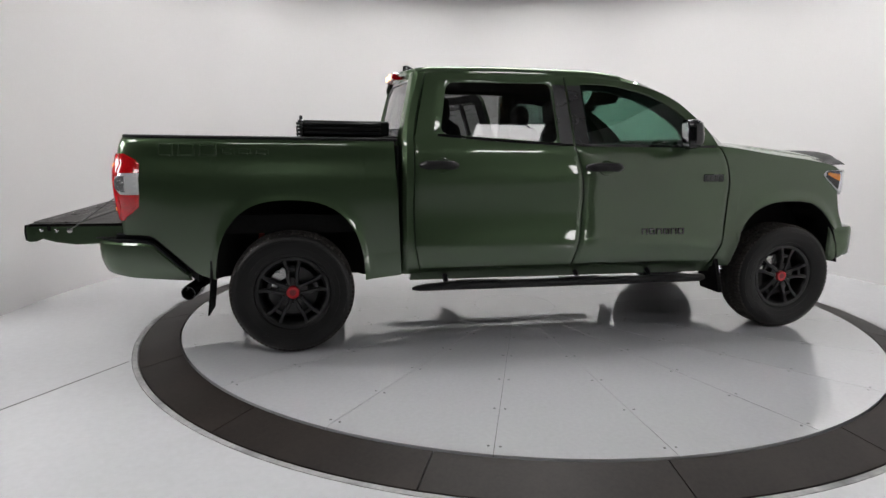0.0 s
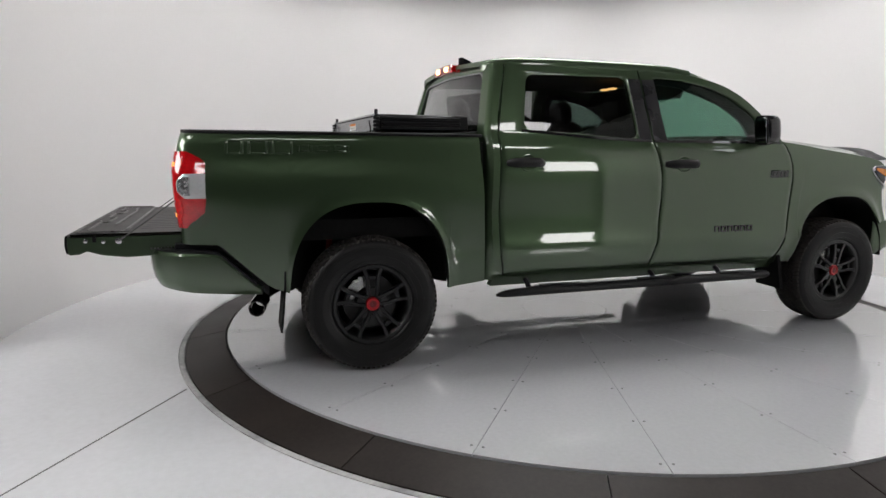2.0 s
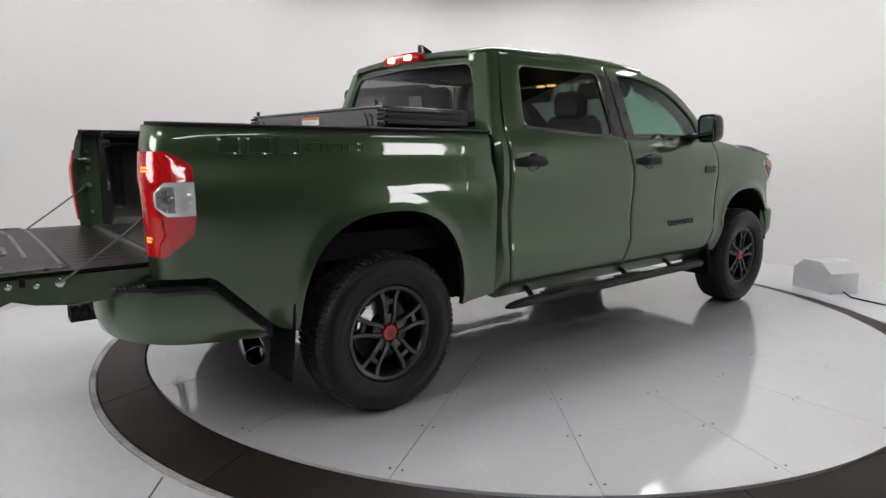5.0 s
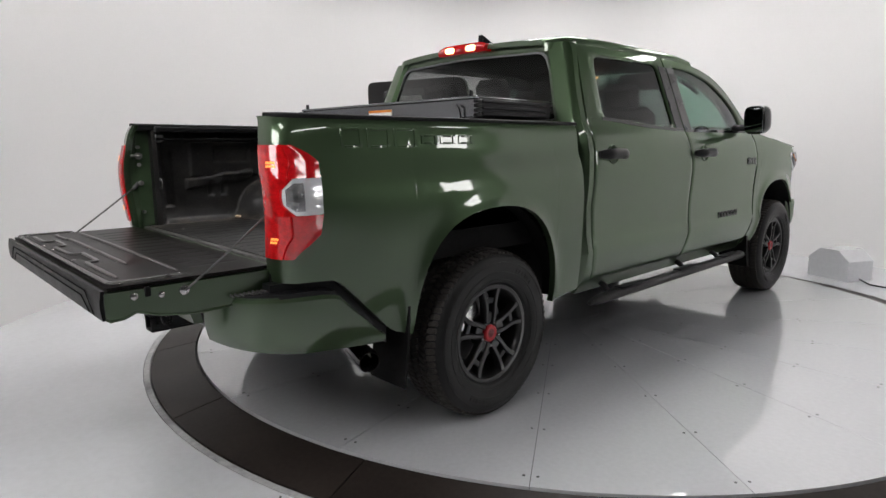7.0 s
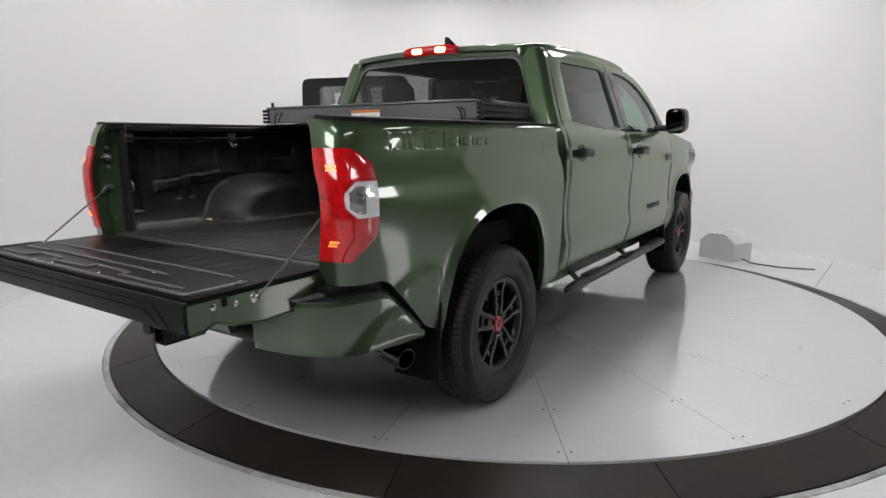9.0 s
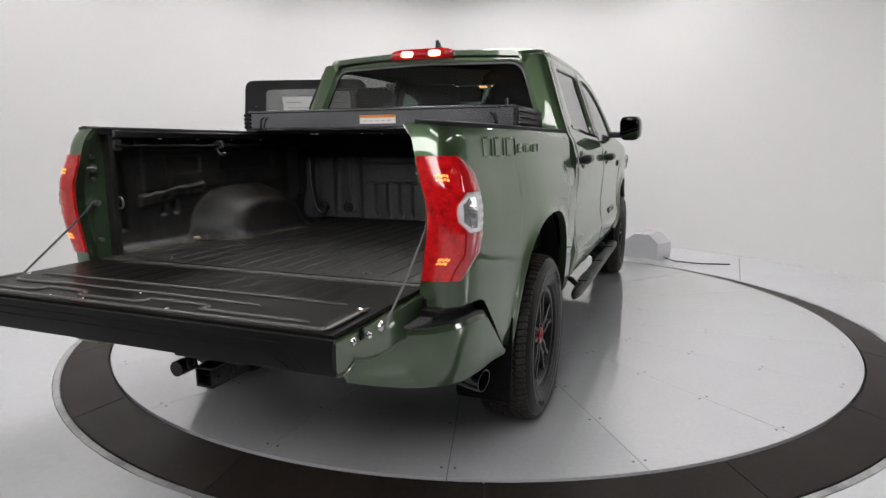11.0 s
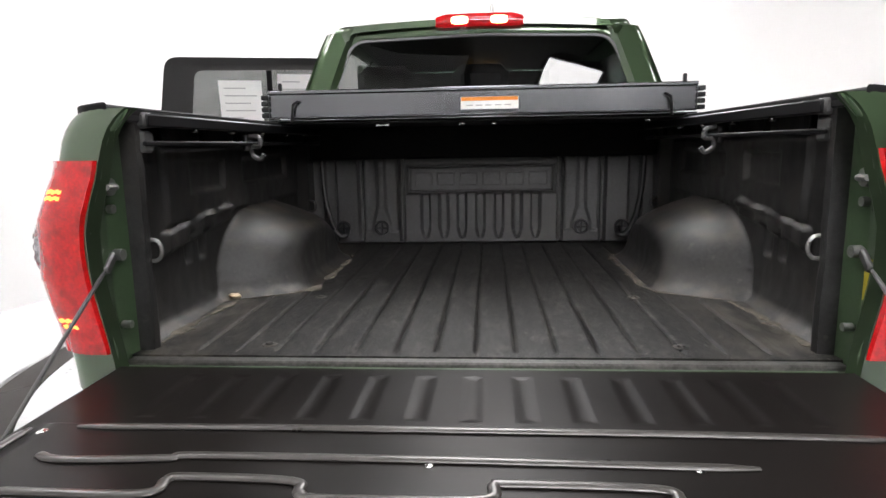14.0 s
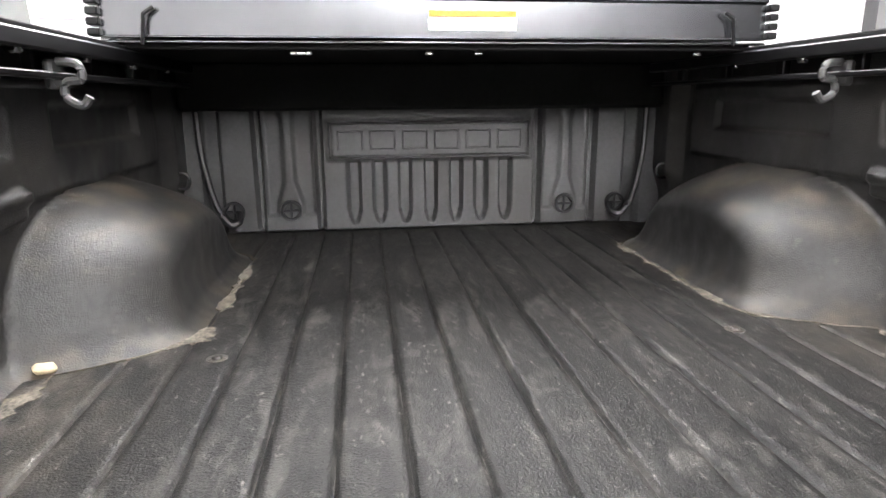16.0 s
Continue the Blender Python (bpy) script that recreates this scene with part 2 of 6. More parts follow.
for l_ in list(CLEARFACE.node_tree.links):
    if l_.to_node.type == "MIX_SHADER" and l_.to_socket == l_.to_node.inputs[0]:
        CLEARFACE.node_tree.links.remove(l_)
CLEARFACE.node_tree.nodes["Mix Shader"].inputs[0].default_value = 0.0
TINT = glass("privacy_glass", (0.20, 0.208, 0.204), 0.045)
GREENGLASS = glass("green_tinted_glass", (0.33, 0.50, 0.425), 0.055)
BRAKEGLOW = glow("lit_brake_lamp", (1.0, 0.5, 0.25), 5.0)
LITRED = glow("lit_tail_segment", (1.0, 0.34, 0.07), 1.3)
DOMEGLOW = glow("dome_lamp", (1.0, 0.55, 0.2), 5.0)
PANEL = glow("light_panel", (1.0, 0.978, 0.977), PANEL_GLOW)


# ---- mesh tools ----
class Geo:
    def __init__(self):
        self.v, self.f = [], []

    def add(self, v, f):
        n = len(self.v)
        self.v += [tuple(p) for p in v]
        self.f += [tuple(i + n for i in q) for q in f]
        return self

    def box(self, c, s, bevel=0.004, rot=None):
        """A box of size s round c with chamfered edges."""
        h = [a / 2 for a in s]
        b = min(bevel, min(h) * 0.8)
        idx, v = {}, []
        for sx in (-1, 1):
            for sy in (-1, 1):
                for sz in (-1, 1):
                    for a in range(3):
                        p = [sx * h[0], sy * h[1], sz * h[2]]
                        for k in range(3):
                            if k != a:
                                p[k] -= b * (sx, sy, sz)[k]
                        idx[sx, sy, sz, a] = len(v)
                        v.append(p)
        f = []
        S = (-1, 1)
        for a in range(3):
            o = [k for k in range(3) if k != a]
            for s_ in S:
                q = []
                for p1, p2 in ((-1, -1), (1, -1), (1, 1), (-1, 1)):
                    c_ = [0, 0, 0]
                    c_[a], c_[o[0]], c_[o[1]] = s_, p1, p2
                    q.append(idx[(*c_, a)])
                f.append(q)
            b1, b2 = o
            for s1 in S:
                for s2 in S:
                    q = []
                    for s3, ax in ((-1, b1), (-1, b2), (1, b2), (1, b1)):
                        c_ = [0, 0, 0]
                        c_[a], c_[b1], c_[b2] = s3, s1, s2
                        q.append(idx[(*c_, ax)])
                    f.append(q)
        for sx in S:
            for sy in S:
                for sz in S:
                    f.append([idx[sx, sy, sz, a] for a in range(3)])
        m = rot or Matrix.Identity(3)
        return self.add([m.to_3x3() @ Vector(p) + Vector(c) for p in v], f)

    def tube(self, pts, r, n=10, closed=False):
        pts = [Vector(p) for p in pts]
        rings = []
        for i, p in enumerate(pts):
            a = pts[i - 1] if i or closed else p
            b = pts[(i + 1) % len(pts)] if i < len(pts) - 1 or closed else p
            d = (b - a).normalized()
            s = d.cross(Vector((0, 0, 1)) if abs(d.z) < 0.9 else Vector((1, 0, 0))).normalized()
            t = s.cross(d)
            rr = r[i] if isinstance(r, (list, tuple)) else r
            rings.append([p + (s * math.cos(2 * math.pi * k / n) + t * math.sin(2 * math.pi * k / n)) * rr for k in range(n)])
        v = [q for ring in rings for q in ring]
        f = []
        m = len(pts)
        for i in range(m if closed else m - 1):
            j = (i + 1) % m
            f += [(i * n + k, i * n + (k + 1) % n, j * n + (k + 1) % n, j * n + k) for k in range(n)]
        if not closed:
            f += [tuple(range(n)), tuple(range((m - 1) * n, m * n))]
        return self.add(v, f)

    def lathe(self, prof, c, n=48, axis="y"):
        """Turns a closed outline of (radius, along) round an axis through c."""
        v = []
        for k in range(n):
            a = 2 * math.pi * k / n
            for r, h in prof:
                p = {"y": (r * math.cos(a), h, r * math.sin(a)), "z": (r * math.cos(a), r * math.sin(a), h), "x": (h, r * math.cos(a), r * math.sin(a))}[axis]
                v.append([p[i] + c[i] for i in range(3)])
        m = len(prof)
        f = [(k * m + i, k * m + (i + 1) % m, ((k + 1) % n) * m + (i + 1) % m, ((k + 1) % n) * m + i) for k in range(n) for i in range(m)]
        return self.add(v, f)

    def sheet(self, fn, us, vs, off):
        """A grid fn(u, v) with thickness off (a vector, or a function of the point)."""
        o = [Vector(fn(u, v)) for u in us for v in vs]
        inn = [p + (Vector(off(p)) if callable(off) else Vector(off)) for p in o]
        nu, nv = len(us), len(vs)
        N = nu * nv
        g = lambda i, j: i * nv + j
        f = []
        for i in range(nu - 1):
            for j in range(nv - 1):
                q = (g(i, j), g(i + 1, j), g(i + 1, j + 1), g(i, j + 1))
                f += [q, tuple(N + k for k in reversed(q))]
        rim = [g(i, 0) for i in range(nu)] + [g(nu - 1, j) for j in range(1, nv)] + [g(i, nv - 1) for i in range(nu - 2, -1, -1)] + [g(0, j) for j in range(nv - 2, 0, -1)]
        for a, b in zip(rim, rim[1:] + rim[:1]):
            f.append((a, b, N + b, N + a))
        return self.add(o + inn, f)

    def band(self, A, B, off):
        """A strip between two lines of equal count, with thickness."""
        n = len(A)
        return self.sheet(lambda u, v: Vector(A[u]).lerp(Vector(B[u]), v), list(range(n)), [0, 0.5, 1], off)

    def prism(self, poly, axis, a, b):
        """A flat outline pushed along an axis from a to b. poly gives the other two coordinates in order."""
        k = "xyz".index(axis)
        def P(p, h):
            q = list(p)
            q.insert(k, h)
            return q
        n = len(poly)
        v = [P(p, a) for p in poly] + [P(p, b) for p in poly]
        f = [tuple(range(n)), tuple(range(2 * n - 1, n - 1, -1))] + [(i, (i + 1) % n, n + (i + 1) % n, n + i) for i in range(n)]
        return self.add(v, f)

    def moved(self, m):
        self.v = [tuple(m @ Vector(p)) for p in self.v]
        return self

    def flipped(self):
        self.v = [(x, -y, z) for x, y, z in self.v]
        return self


def part(name, geo, mat_, parent=None, label="", smooth=40):
    """Links a mesh as one object, under a thing or a part."""
    bm = bmesh.new()
    vs = [bm.verts.new(p) for p in geo.v]
    for q in geo.f:
        try:
            bm.faces.new([vs[i] for i in q])
        except ValueError:
            pass
    bmesh.ops.recalc_face_normals(bm, faces=bm.faces[:])
    me = bpy.data.meshes.new(name)
    bm.to_mesh(me)
    bm.free()
    me.materials.append(mat_)
    if smooth:
        me.polygons.foreach_set("use_smooth", [True] * len(me.polygons))
        me.set_sharp_from_angle(angle=radians(smooth))
    ob = new(name, me)
    if parent:
        ob.parent = parent
    if label:
        ob["label"] = label
    return ob


def thing(name, label, category, at=(0, 0, 0), group="", kind=""):
    ob = new(name)
    ob.location = at
    bpy.context.view_layer.update()
    return tagged(ob, label, category, group, kind)


def lin(a, b, n):
    return [a + (b - a) * i / (n - 1) for i in range(n)]


def ip(x, xs, ys):
    return float(np.interp(x, xs, ys))


def smooth_line(pts, n):
    """n points along a Catmull-Rom curve through the given ones, evenly in the parameter."""
    P = [Vector(p) for p in pts]
    P = [P[0] * 2 - P[1]] + P + [P[-1] * 2 - P[-2]]
    out = []
    for i in range(n):
        t = i / (n - 1) * (len(P) - 3)
        k = min(int(t), len(P) - 4)
        t -= k
        a, b, c, d = P[k:k + 4]
        out.append(0.5 * ((2 * b) + (c - a) * t + (2 * a - 5 * b + 4 * c - d) * t * t + (3 * b - a - 3 * c + d) * t ** 3))
    return out


def glaze(ob):
    """Gives the inner skin of a pane its own untinted face material."""
    ob.data.materials.append(CLEARFACE)
    half = len(ob.data.vertices) // 2
    for p in ob.data.polygons:
        if min(p.vertices) >= half:
            p.material_index = 1
    return ob


# ---- the round studio ----
R_IN, R_OUT, R_WALL, H, FLOOR_Z = 2.70, 2.972, 4.28, 4.0, -0.055


g = Geo()
g.prism([(-9.5, -10.5), (6.5, -10.5), (6.5, 6), (-9.5, 6)], "z", -0.4, -0.09)
tagged(part("ground", g, SEAM, None, smooth=0), "dark concrete slab under the studio floor", "floor slab", kind="structure")
# grey floor outside the ring, in one sheet with a round hole
g = Geo()
n = 96
outer = []
for k in range(n):
    a = 2 * math.pi * k / n
    c, s = math.cos(a), math.sin(a)
    d = min((6.5 if c > 0 else 9.5) / max(abs(c), 1e-6), (6 if s > 0 else 10.5) / max(abs(s), 1e-6))
    outer.append((c * d, s * d))
ring = [((R_OUT + 0.045) * math.cos(2 * math.pi * k / n), (R_OUT + 0.045) * math.sin(2 * math.pi * k / n)) for k in range(n)]
v = [(x, y, z) for z in (FLOOR_Z, FLOOR_Z - 0.03) for x, y in ring + outer]
f = []
for k in range(n):
    j = (k + 1) % n
    f += [(k, j, n + j, n + k), (2 * n + k, 2 * n + j, 3 * n + j, 3 * n + k), (k, j, 2 * n + j, 2 * n + k), (n + k, n + j, 3 * n + j, 3 * n + k)]
g.add(v, f)
tagged(part("floor", g, FLOOR, None, smooth=0), "glossy light grey painted studio floor", "floor", kind="structure")

# pale worn lip round the ring
g = Geo()
g.lathe([(R_OUT + 0.004, -0.03), (R_OUT + 0.041, -0.03), (R_OUT + 0.041, 0.0015), (R_OUT + 0.012, 0.003), (R_OUT + 0.004, -0.004)], (0, 0, FLOOR_Z), 128, "z")
LIP = material("scuffed_lip_paint", (0.42, 0.42, 0.42), 0.5, 0, 0, 5, 0.2, 40, 0.2, 120, (0.08, 0.08, 0.08), 0.8)
tagged(part("trim", g, LIP, None), "scuffed pale grey lip round the dark ring", "trim", kind="structure")

# ring of sixteen dark panels
ring_floor = thing("ring_floor", "dark brown-grey ring of curved floor panels round the turntable", "floor ring", kind="structure")
seg = None
for k in range(16):
    a0 = -138.3 + 22.5 * k
    if seg is None:
        g = Geo()
        g.sheet(lambda u, r: (r * math.cos(radians(u)), r * math.sin(radians(u)), ip(r, [R_IN + 0.014, R_OUT], [-0.006, FLOOR_Z + 0.004])), lin(0.06, 22.44, 16), [R_IN + 0.014, R_IN + 0.02, R_OUT - 0.008, R_OUT], (0, 0, -0.022))
        seg = part("ring_panel", g, RINGM, ring_floor, smooth=30)
    else:
        o = new("ring_panel", seg.data)
        o.parent = ring_floor
        o.matrix_local = pose(0, 0, 0, 0, 0, 22.5 * k)
ring_floor.matrix_basis = pose(0, 0, 0, 0, 0, -138.3)

# the round deck: wedges with fine seams and pairs of screws
deck = thing("turntable", "glossy light grey painted metal turntable deck in wedge plates", "turntable", kind="structure")
g = Geo()
g.sheet(lambda u, r: (r * math.cos(radians(u)), r * math.sin(radians(u)), 0.0), lin(0.035, 17.965, 8), [0.35, 0.8, 1.5, 2.2, R_IN - 0.003, R_IN], (0, 0, -0.02))
wedge = part("deck_plate", g, DECK, deck, smooth=30)
DOT = material("screw_head", (0.12, 0.12, 0.12), 0.4, 0.6)
for k in range(20):
    if k:
        o = new("deck_plate", wedge.data)
        o.parent = deck
        o.matrix_local = pose(0, 0, 0, 0, 0, 18 * k)
g = Geo()
g.lathe([(0.001, -0.02), (0.348, -0.02), (0.348, 0.0), (0.001, 0.0)], (0, 0, 0), 48, "z")
part("deck_hub", g, DECK, deck)
g = Geo()
for k in range(20):
    for r in (0.95, 1.35, 1.78, 2.2, 2.62):
        for s in (-1, 1):
            a = radians(18 * k) + s * 0.028 / r
            g.lathe([(0.0005, -0.0005), (0.0075, -0.0005), (0.006, 0.0018), (0.0005, 0.0018)], (r * math.cos(a), r * math.sin(a), 0), 6, "z")
o = part("screws", g, DOT, deck, smooth=0)
tagged(o, kind="stuff")
deck.matrix_basis = pose(0, 0, 0, 0, 0, -146.0)
DECK_Z = 0.0
g = Geo()
g.lathe([(0.3, -0.085), (R_OUT, -0.085), (R_OUT - 0.02, -0.08), (R_IN + 0.01, -0.045), (0.3, -0.045)], (0, 0, 0), 64, "z")
part("deck_base", g, SEAM, deck, "dark base under the plates")

# thin seams cut across the outer floor
for i, (p, q) in enumerate((((-2.92, -0.82), (-4.25, -2.85)), ((2.16, -2.16), (3.6, -2.25)))):
    g = Geo()
    p, q = Vector((*p, 0)), Vector((*q, 0))
    d = (q - p).normalized()
    s = Vector((-d.y, d.x, 0)) * 0.004
    g.prism([((p + s).x, (p + s).y), ((q + s).x, (q + s).y), ((q - s).x, (q - s).y), ((p - s).x, (p - s).y)], "z", FLOOR_Z - 0.01, FLOOR_Z + 0.0015)
    tagged(part("floor_joint", g, SEAM, None, smooth=0), "thin dark joint across the grey floor", "floor joint", kind="structure")

# round wall, open towards the entrance bay, and the bay's walls
g = Geo()
A0, A1 = -67.0, 176.0
g.sheet(lambda u, z: (R_WALL * math.cos(radians(u)), R_WALL * math.sin(radians(u)), z), lin(A0, A1, 90), [FLOOR_Z - 0.02, 0.0, 1.0, 2.0, 3.0, H], lambda p: (p.x * 0.03, p.y * 0.03, 0))
tagged(part("wall_round", g, WALL, None), "smooth white curved studio wall", "wall", kind="structure")
bay = [(R_WALL * 1.015 * math.cos(radians(A1)), R_WALL * 1.015 * math.sin(radians(A1))), (-8.0, 0.9), (-8.4, -5.0), (-4.5, -9.6), (5.6, -9.6), (R_WALL * 1.015 * math.cos(radians(A0)), R_WALL * 1.015 * math.sin(radians(A0)))]
for i, nm in enumerate(("wall_west", "wall_southwest", "wall_south", "wall_southeast", "wall_east")):
    p, q = Vector((*bay[i], 0)), Vector((*bay[i + 1], 0))
    d = (q - p).normalized()
    s = Vector((-d.y, d.x, 0)) * 0.1
    if s.dot(p) < 0:
        s = -s
    g = Geo()
    a, b = p, q
    g.prism([(a.x, a.y), (b.x, b.y), ((b + s).x, (b + s).y), ((a + s).x, (a + s).y)], "z", FLOOR_Z - 0.02, H)
    tagged(part(nm, g, BAYWALL, None, smooth=0), "plain grey wall of the entrance bay", "wall", kind="structure")
g = Geo()
g.prism([(-9.5, -10.5), (6.5, -10.5), (6.5, 6), (-9.5, 6)], "z", H, H + 0.2)
tagged(part("ceiling", g, CEIL, None, smooth=0), "plain grey studio ceiling", "ceiling", kind="structure")

# hanging light panels, all out of view; some are only added fill
def light_panel(x, y, z, w, l, turn, tilt=0):
    m = pose(x, y, z, 0, tilt, turn)
    o = thing("ceiling_light", "flat white rectangular studio light panel hung out of view under the ceiling", "light", group="studio light panels")
    g = Geo()
    for sx, sy, a, b in ((0, 1, l + 0.06, 0.03), (0, -1, l + 0.06, 0.03), (1, 0, 0.03, w), (-1, 0, 0.03, w)):
        g.box((sx * (l / 2 + 0.015), sy * (w / 2 + 0.015), 0.0), (a, b, 0.08), 0.004)
    g.box((0, 0, 0.045), (l + 0.06, w + 0.06, 0.012), 0.003)
    part("frame", g, BLACK, o, "black metal frame")
    g = Geo()
    g.box((0, 0, 0.0), (l - 0.002, w - 0.002, 0.02), 0.002)
    part("diffuser", g, PANEL, o, "glowing white diffuser")
    for sx in (-1, 1):
        g = Geo()
        g.tube([(sx * l * 0.4, 0, 0.05), (sx * l * 0.4, 0, max(0.1, H - z))], 0.006, 6)
        part("hanger", g, BLACK, o, "thin black hanger")
    o.matrix_basis = m


for a, l in ((-20, 1.0), (10, 0.9), (40, 0.9), (68, 0.9), (96, 0.9), (124, 0.8), (152, 0.7)):
    light_panel(3.3 * math.cos(radians(a)), 3.3 * math.sin(radians(a)), 3.6, 0.5, l, a + 90)
light_panel(0.2, 0, 3.75, 1.1, 3.0, 0)
# added fill over the cargo bed, no fixture known there
light_panel(-2.5, 0.0, 3.75, 0.4, 0.9, 90)
light_panel(0.7, -3.6, 3.72, 0.5, 0.9, 0)
# added fill that brightens the floor on the bay side
light_panel(-2.3, -3.9, 3.72, 0.36, 2.0, 0)
light_panel(-4.4, -1.5, 3.72, 0.6, 1.0, 80)
# two panels in the bay, one upright and one tilted, the latter added to light the bulkhead
light_panel(4.15, -8.8, 2.3, 1.35, 1.5, -62, 80)
light_panel(-6.4, -0.3, 3.2, 3.6, 1.25, 180, 62)

# pale box beside the wall
o = thing("box", "low pale grey wedge-topped metal box against the wall", "box", (3.22, -1.18, FLOOR_Z))
g = Geo()
g.prism([(-0.22, 0), (0.22, 0), (0.22, 0.2), (0.1, 0.3), (-0.1, 0.3), (-0.22, 0.2)], "x", -0.17, 0.17)
part("case", g, FLOOR, o, smooth=0)
g = Geo()
g.tube([(0.0, -0.22, 0.02), (-0.1, -0.4, 0.012), (-0.05, -0.7, 0.012), (0.15, -0.95, 0.012)], 0.008, 6)
part("cable", g, BLACK, o, "black cable")
o.rotation_euler = (0, 0, radians(-24))

# ---- the pickup truck ----
# x forward, y to its left, axles at x = -1.85 and 1.85; each side is built for the right (y < 0) and mirrored
truck = thing("pickup_truck", "dark green crew-cab pickup truck with black wheels and open tailgate", "pickup truck", (0, 0, DECK_Z))
AX_R, AX_F, AX_Z = -1.85, 1.85, 0.405


def smooth_table(zs, ys, w=0.035):
    zg = np.linspace(0.3, 2.1, 721)
    yy = np.interp(zg, zs, ys)
    k = max(1, int(w / (zg[1] - zg[0])))
    ker = np.ones(2 * k + 1) / (2 * k + 1)
    yy = np.convolve(np.pad(yy, 2 * k, mode="edge"), ker, mode="same")[2 * k:-2 * k]
    return zg, yy


CAB_P = smooth_table([0.30, 0.47, 0.50, 0.56, 0.64, 0.71, 0.78, 0.90, 1.05, 1.12, 1.20, 1.30, 1.36, 1.40, 1.82, 1.86, 1.88, 1.90], [0.90, 0.90, 0.93, 0.962, 0.982, 0.992, 0.975, 0.968, 0.975, 0.985, 0.985, 0.972, 0.952, 0.925, 0.777, 0.757, 0.742, 0.72], 0.018)
BED_P = smooth_table([0.30, 0.47, 0.55, 0.7, 0.9, 1.04, 1.13, 1.18, 1.225, 1.27, 1.36, 1.39, 1.405, 1.43], [0.93, 0.94, 0.958, 0.975, 0.988, 0.996, 0.993, 0.984, 0.965, 0.953, 0.948, 0.938, 0.920, 0.895], 0.014)


def flare(x, z):
    f = 0.0
    for cx in (AX_R, AX_F):
        d = ((abs(x - cx) / 0.48) ** 2.6 + (abs(max(z, 0.41) - 0.41) / 0.60) ** 2.6) ** (1 / 2.6)
        f += 0.016 * math.exp(-((d - 1.0) / 0.055) ** 2)
    return f


def cab_y(x, z):
    t = max(0.0, (x - 1.7) / 0.75)
    return -(ip(z, *CAB_P) * (1 - 0.055 * t * t) + flare(x, z))


# plan of the rear corner: arc length s backwards from x = -2.6
COR_X = [-2.50, -2.60, -2.68, -2.75, -2.80, -2.84, -2.868, -2.888, -2.902, -2.911, -2.917]
COR_Y = [1.0, 0.998, 0.994, 0.989, 0.984, 0.977, 0.967, 0.952, 0.932, 0.900, 0.843]
COR_S = [0.0]
for i in range(1, len(COR_X)):
    COR_S.append(COR_S[-1] + math.hypot(COR_X[i] - COR_X[i - 1], (COR_Y[i] - COR_Y[i - 1]) * 0.985))


def bed_pt(u, z, off=0.0):
    """Point of the bed's outer skin. u: x ahead of -2.5, from there arc length round the corner (-2.5 - s)."""
    taper = lambda x: 0.040 * (lambda w: w * w * (3 - 2 * w))(max(0.0, min(1.0, (-1.9 - x) / 0.75)))
    if u >= -2.5:
        return Vector((u, -(ip(z, *BED_P) + flare(u, z) - taper(u)) - off, z))
    s = -2.5 - u
    x, k = ip(s, COR_S, COR_X), ip(s, COR_S, COR_Y)
    x2, k2 = ip(s + 0.012, COR_S, COR_X), ip(s + 0.012, COR_S, COR_Y)
    x1, k1 = ip(s - 0.012, COR_S, COR_X), ip(s - 0.012, COR_S, COR_Y)
    t = Vector((x2 - x1, -(k2 - k1), 0)).normalized()
    n = Vector((t.y, -t.x, 0))
    if n.y > 0 or (abs(n.y) < 0.05 and n.x > 0):
        n = -n
    y = ip(z, *BED_P) * k + flare(x, z) - taper(x)
    # the corner tucks in above and below the lamp, and its rear face leans
    r = min(1.0, s / COR_S[-1])
    r = r * r * (3 - 2 * r)
    y -= r * ip(z, [0.50, 0.80, 0.90, 1.0, 1.1, 1.24, 1.32, 1.41], [0.022, 0.022, 0.020, 0.010, 0.0, 0.0, 0.008, 0.030])
    x += r * ip(z, [0.78, 0.90, 1.05, 1.20, 1.35, 1.41], [0.018, 0.014, 0.006, 0.0, 0.020, 0.040])
    return Vector((x, -y, z)) + n * off


U_END = -2.5 - COR_S[-1]


def u_of_x(x):
    return x if x >= -2.5 else -2.5 - ip(-x, [-c for c in COR_X], COR_S)


def arch_z(x, cx, top):
    d = min(1.0, abs(x - cx) / 0.48)
    return 0.41 + (top - 0.41) * max(0.0, 1 - d ** 2.6) ** (1 / 2.6)


def arch_xs(cx, n=26):
    return [cx - 0.48 * math.cos(math.pi * i / n) for i in range(n + 1)]




def twin(name, geo, mat_, parent, label="", smooth=40):
    a = part(name, geo, mat_, parent, label, smooth)
    b = part(name, geo.flipped(), mat_, parent, label, smooth)
    geo.flipped()
    return a, b


# --- bed sides
def bed_lo(x):
    if x <= -2.33:
        return ip(x, [-2.95, -2.70, -2.43, -2.33], [0.80, 0.795, 0.535, 0.50])
    if x < -1.37:
        return max(ip(x, [-2.33, -1.37], [0.5, 0.475]), arch_z(x, AX_R, 1.02))
    return ip(x, [-1.37, -1.10], [0.475, 0.51])


us = [U_END + i * (u_of_x(-2.72) - U_END) / 14 for i in range(14)] + [u_of_x(x) for x in lin(-2.72, -2.34, 12)] + arch_xs(AX_R) + lin(-1.36, -1.155, 8)
us = sorted(set(us))
bed_vs = [0, 0.004, 0.05, 0.12, 0.22, 0.34, 0.46, 0.58, 0.68, 0.76, 0.83, 0.89, 0.93, 0.96, 0.975, 0.985, 0.993, 1.0]


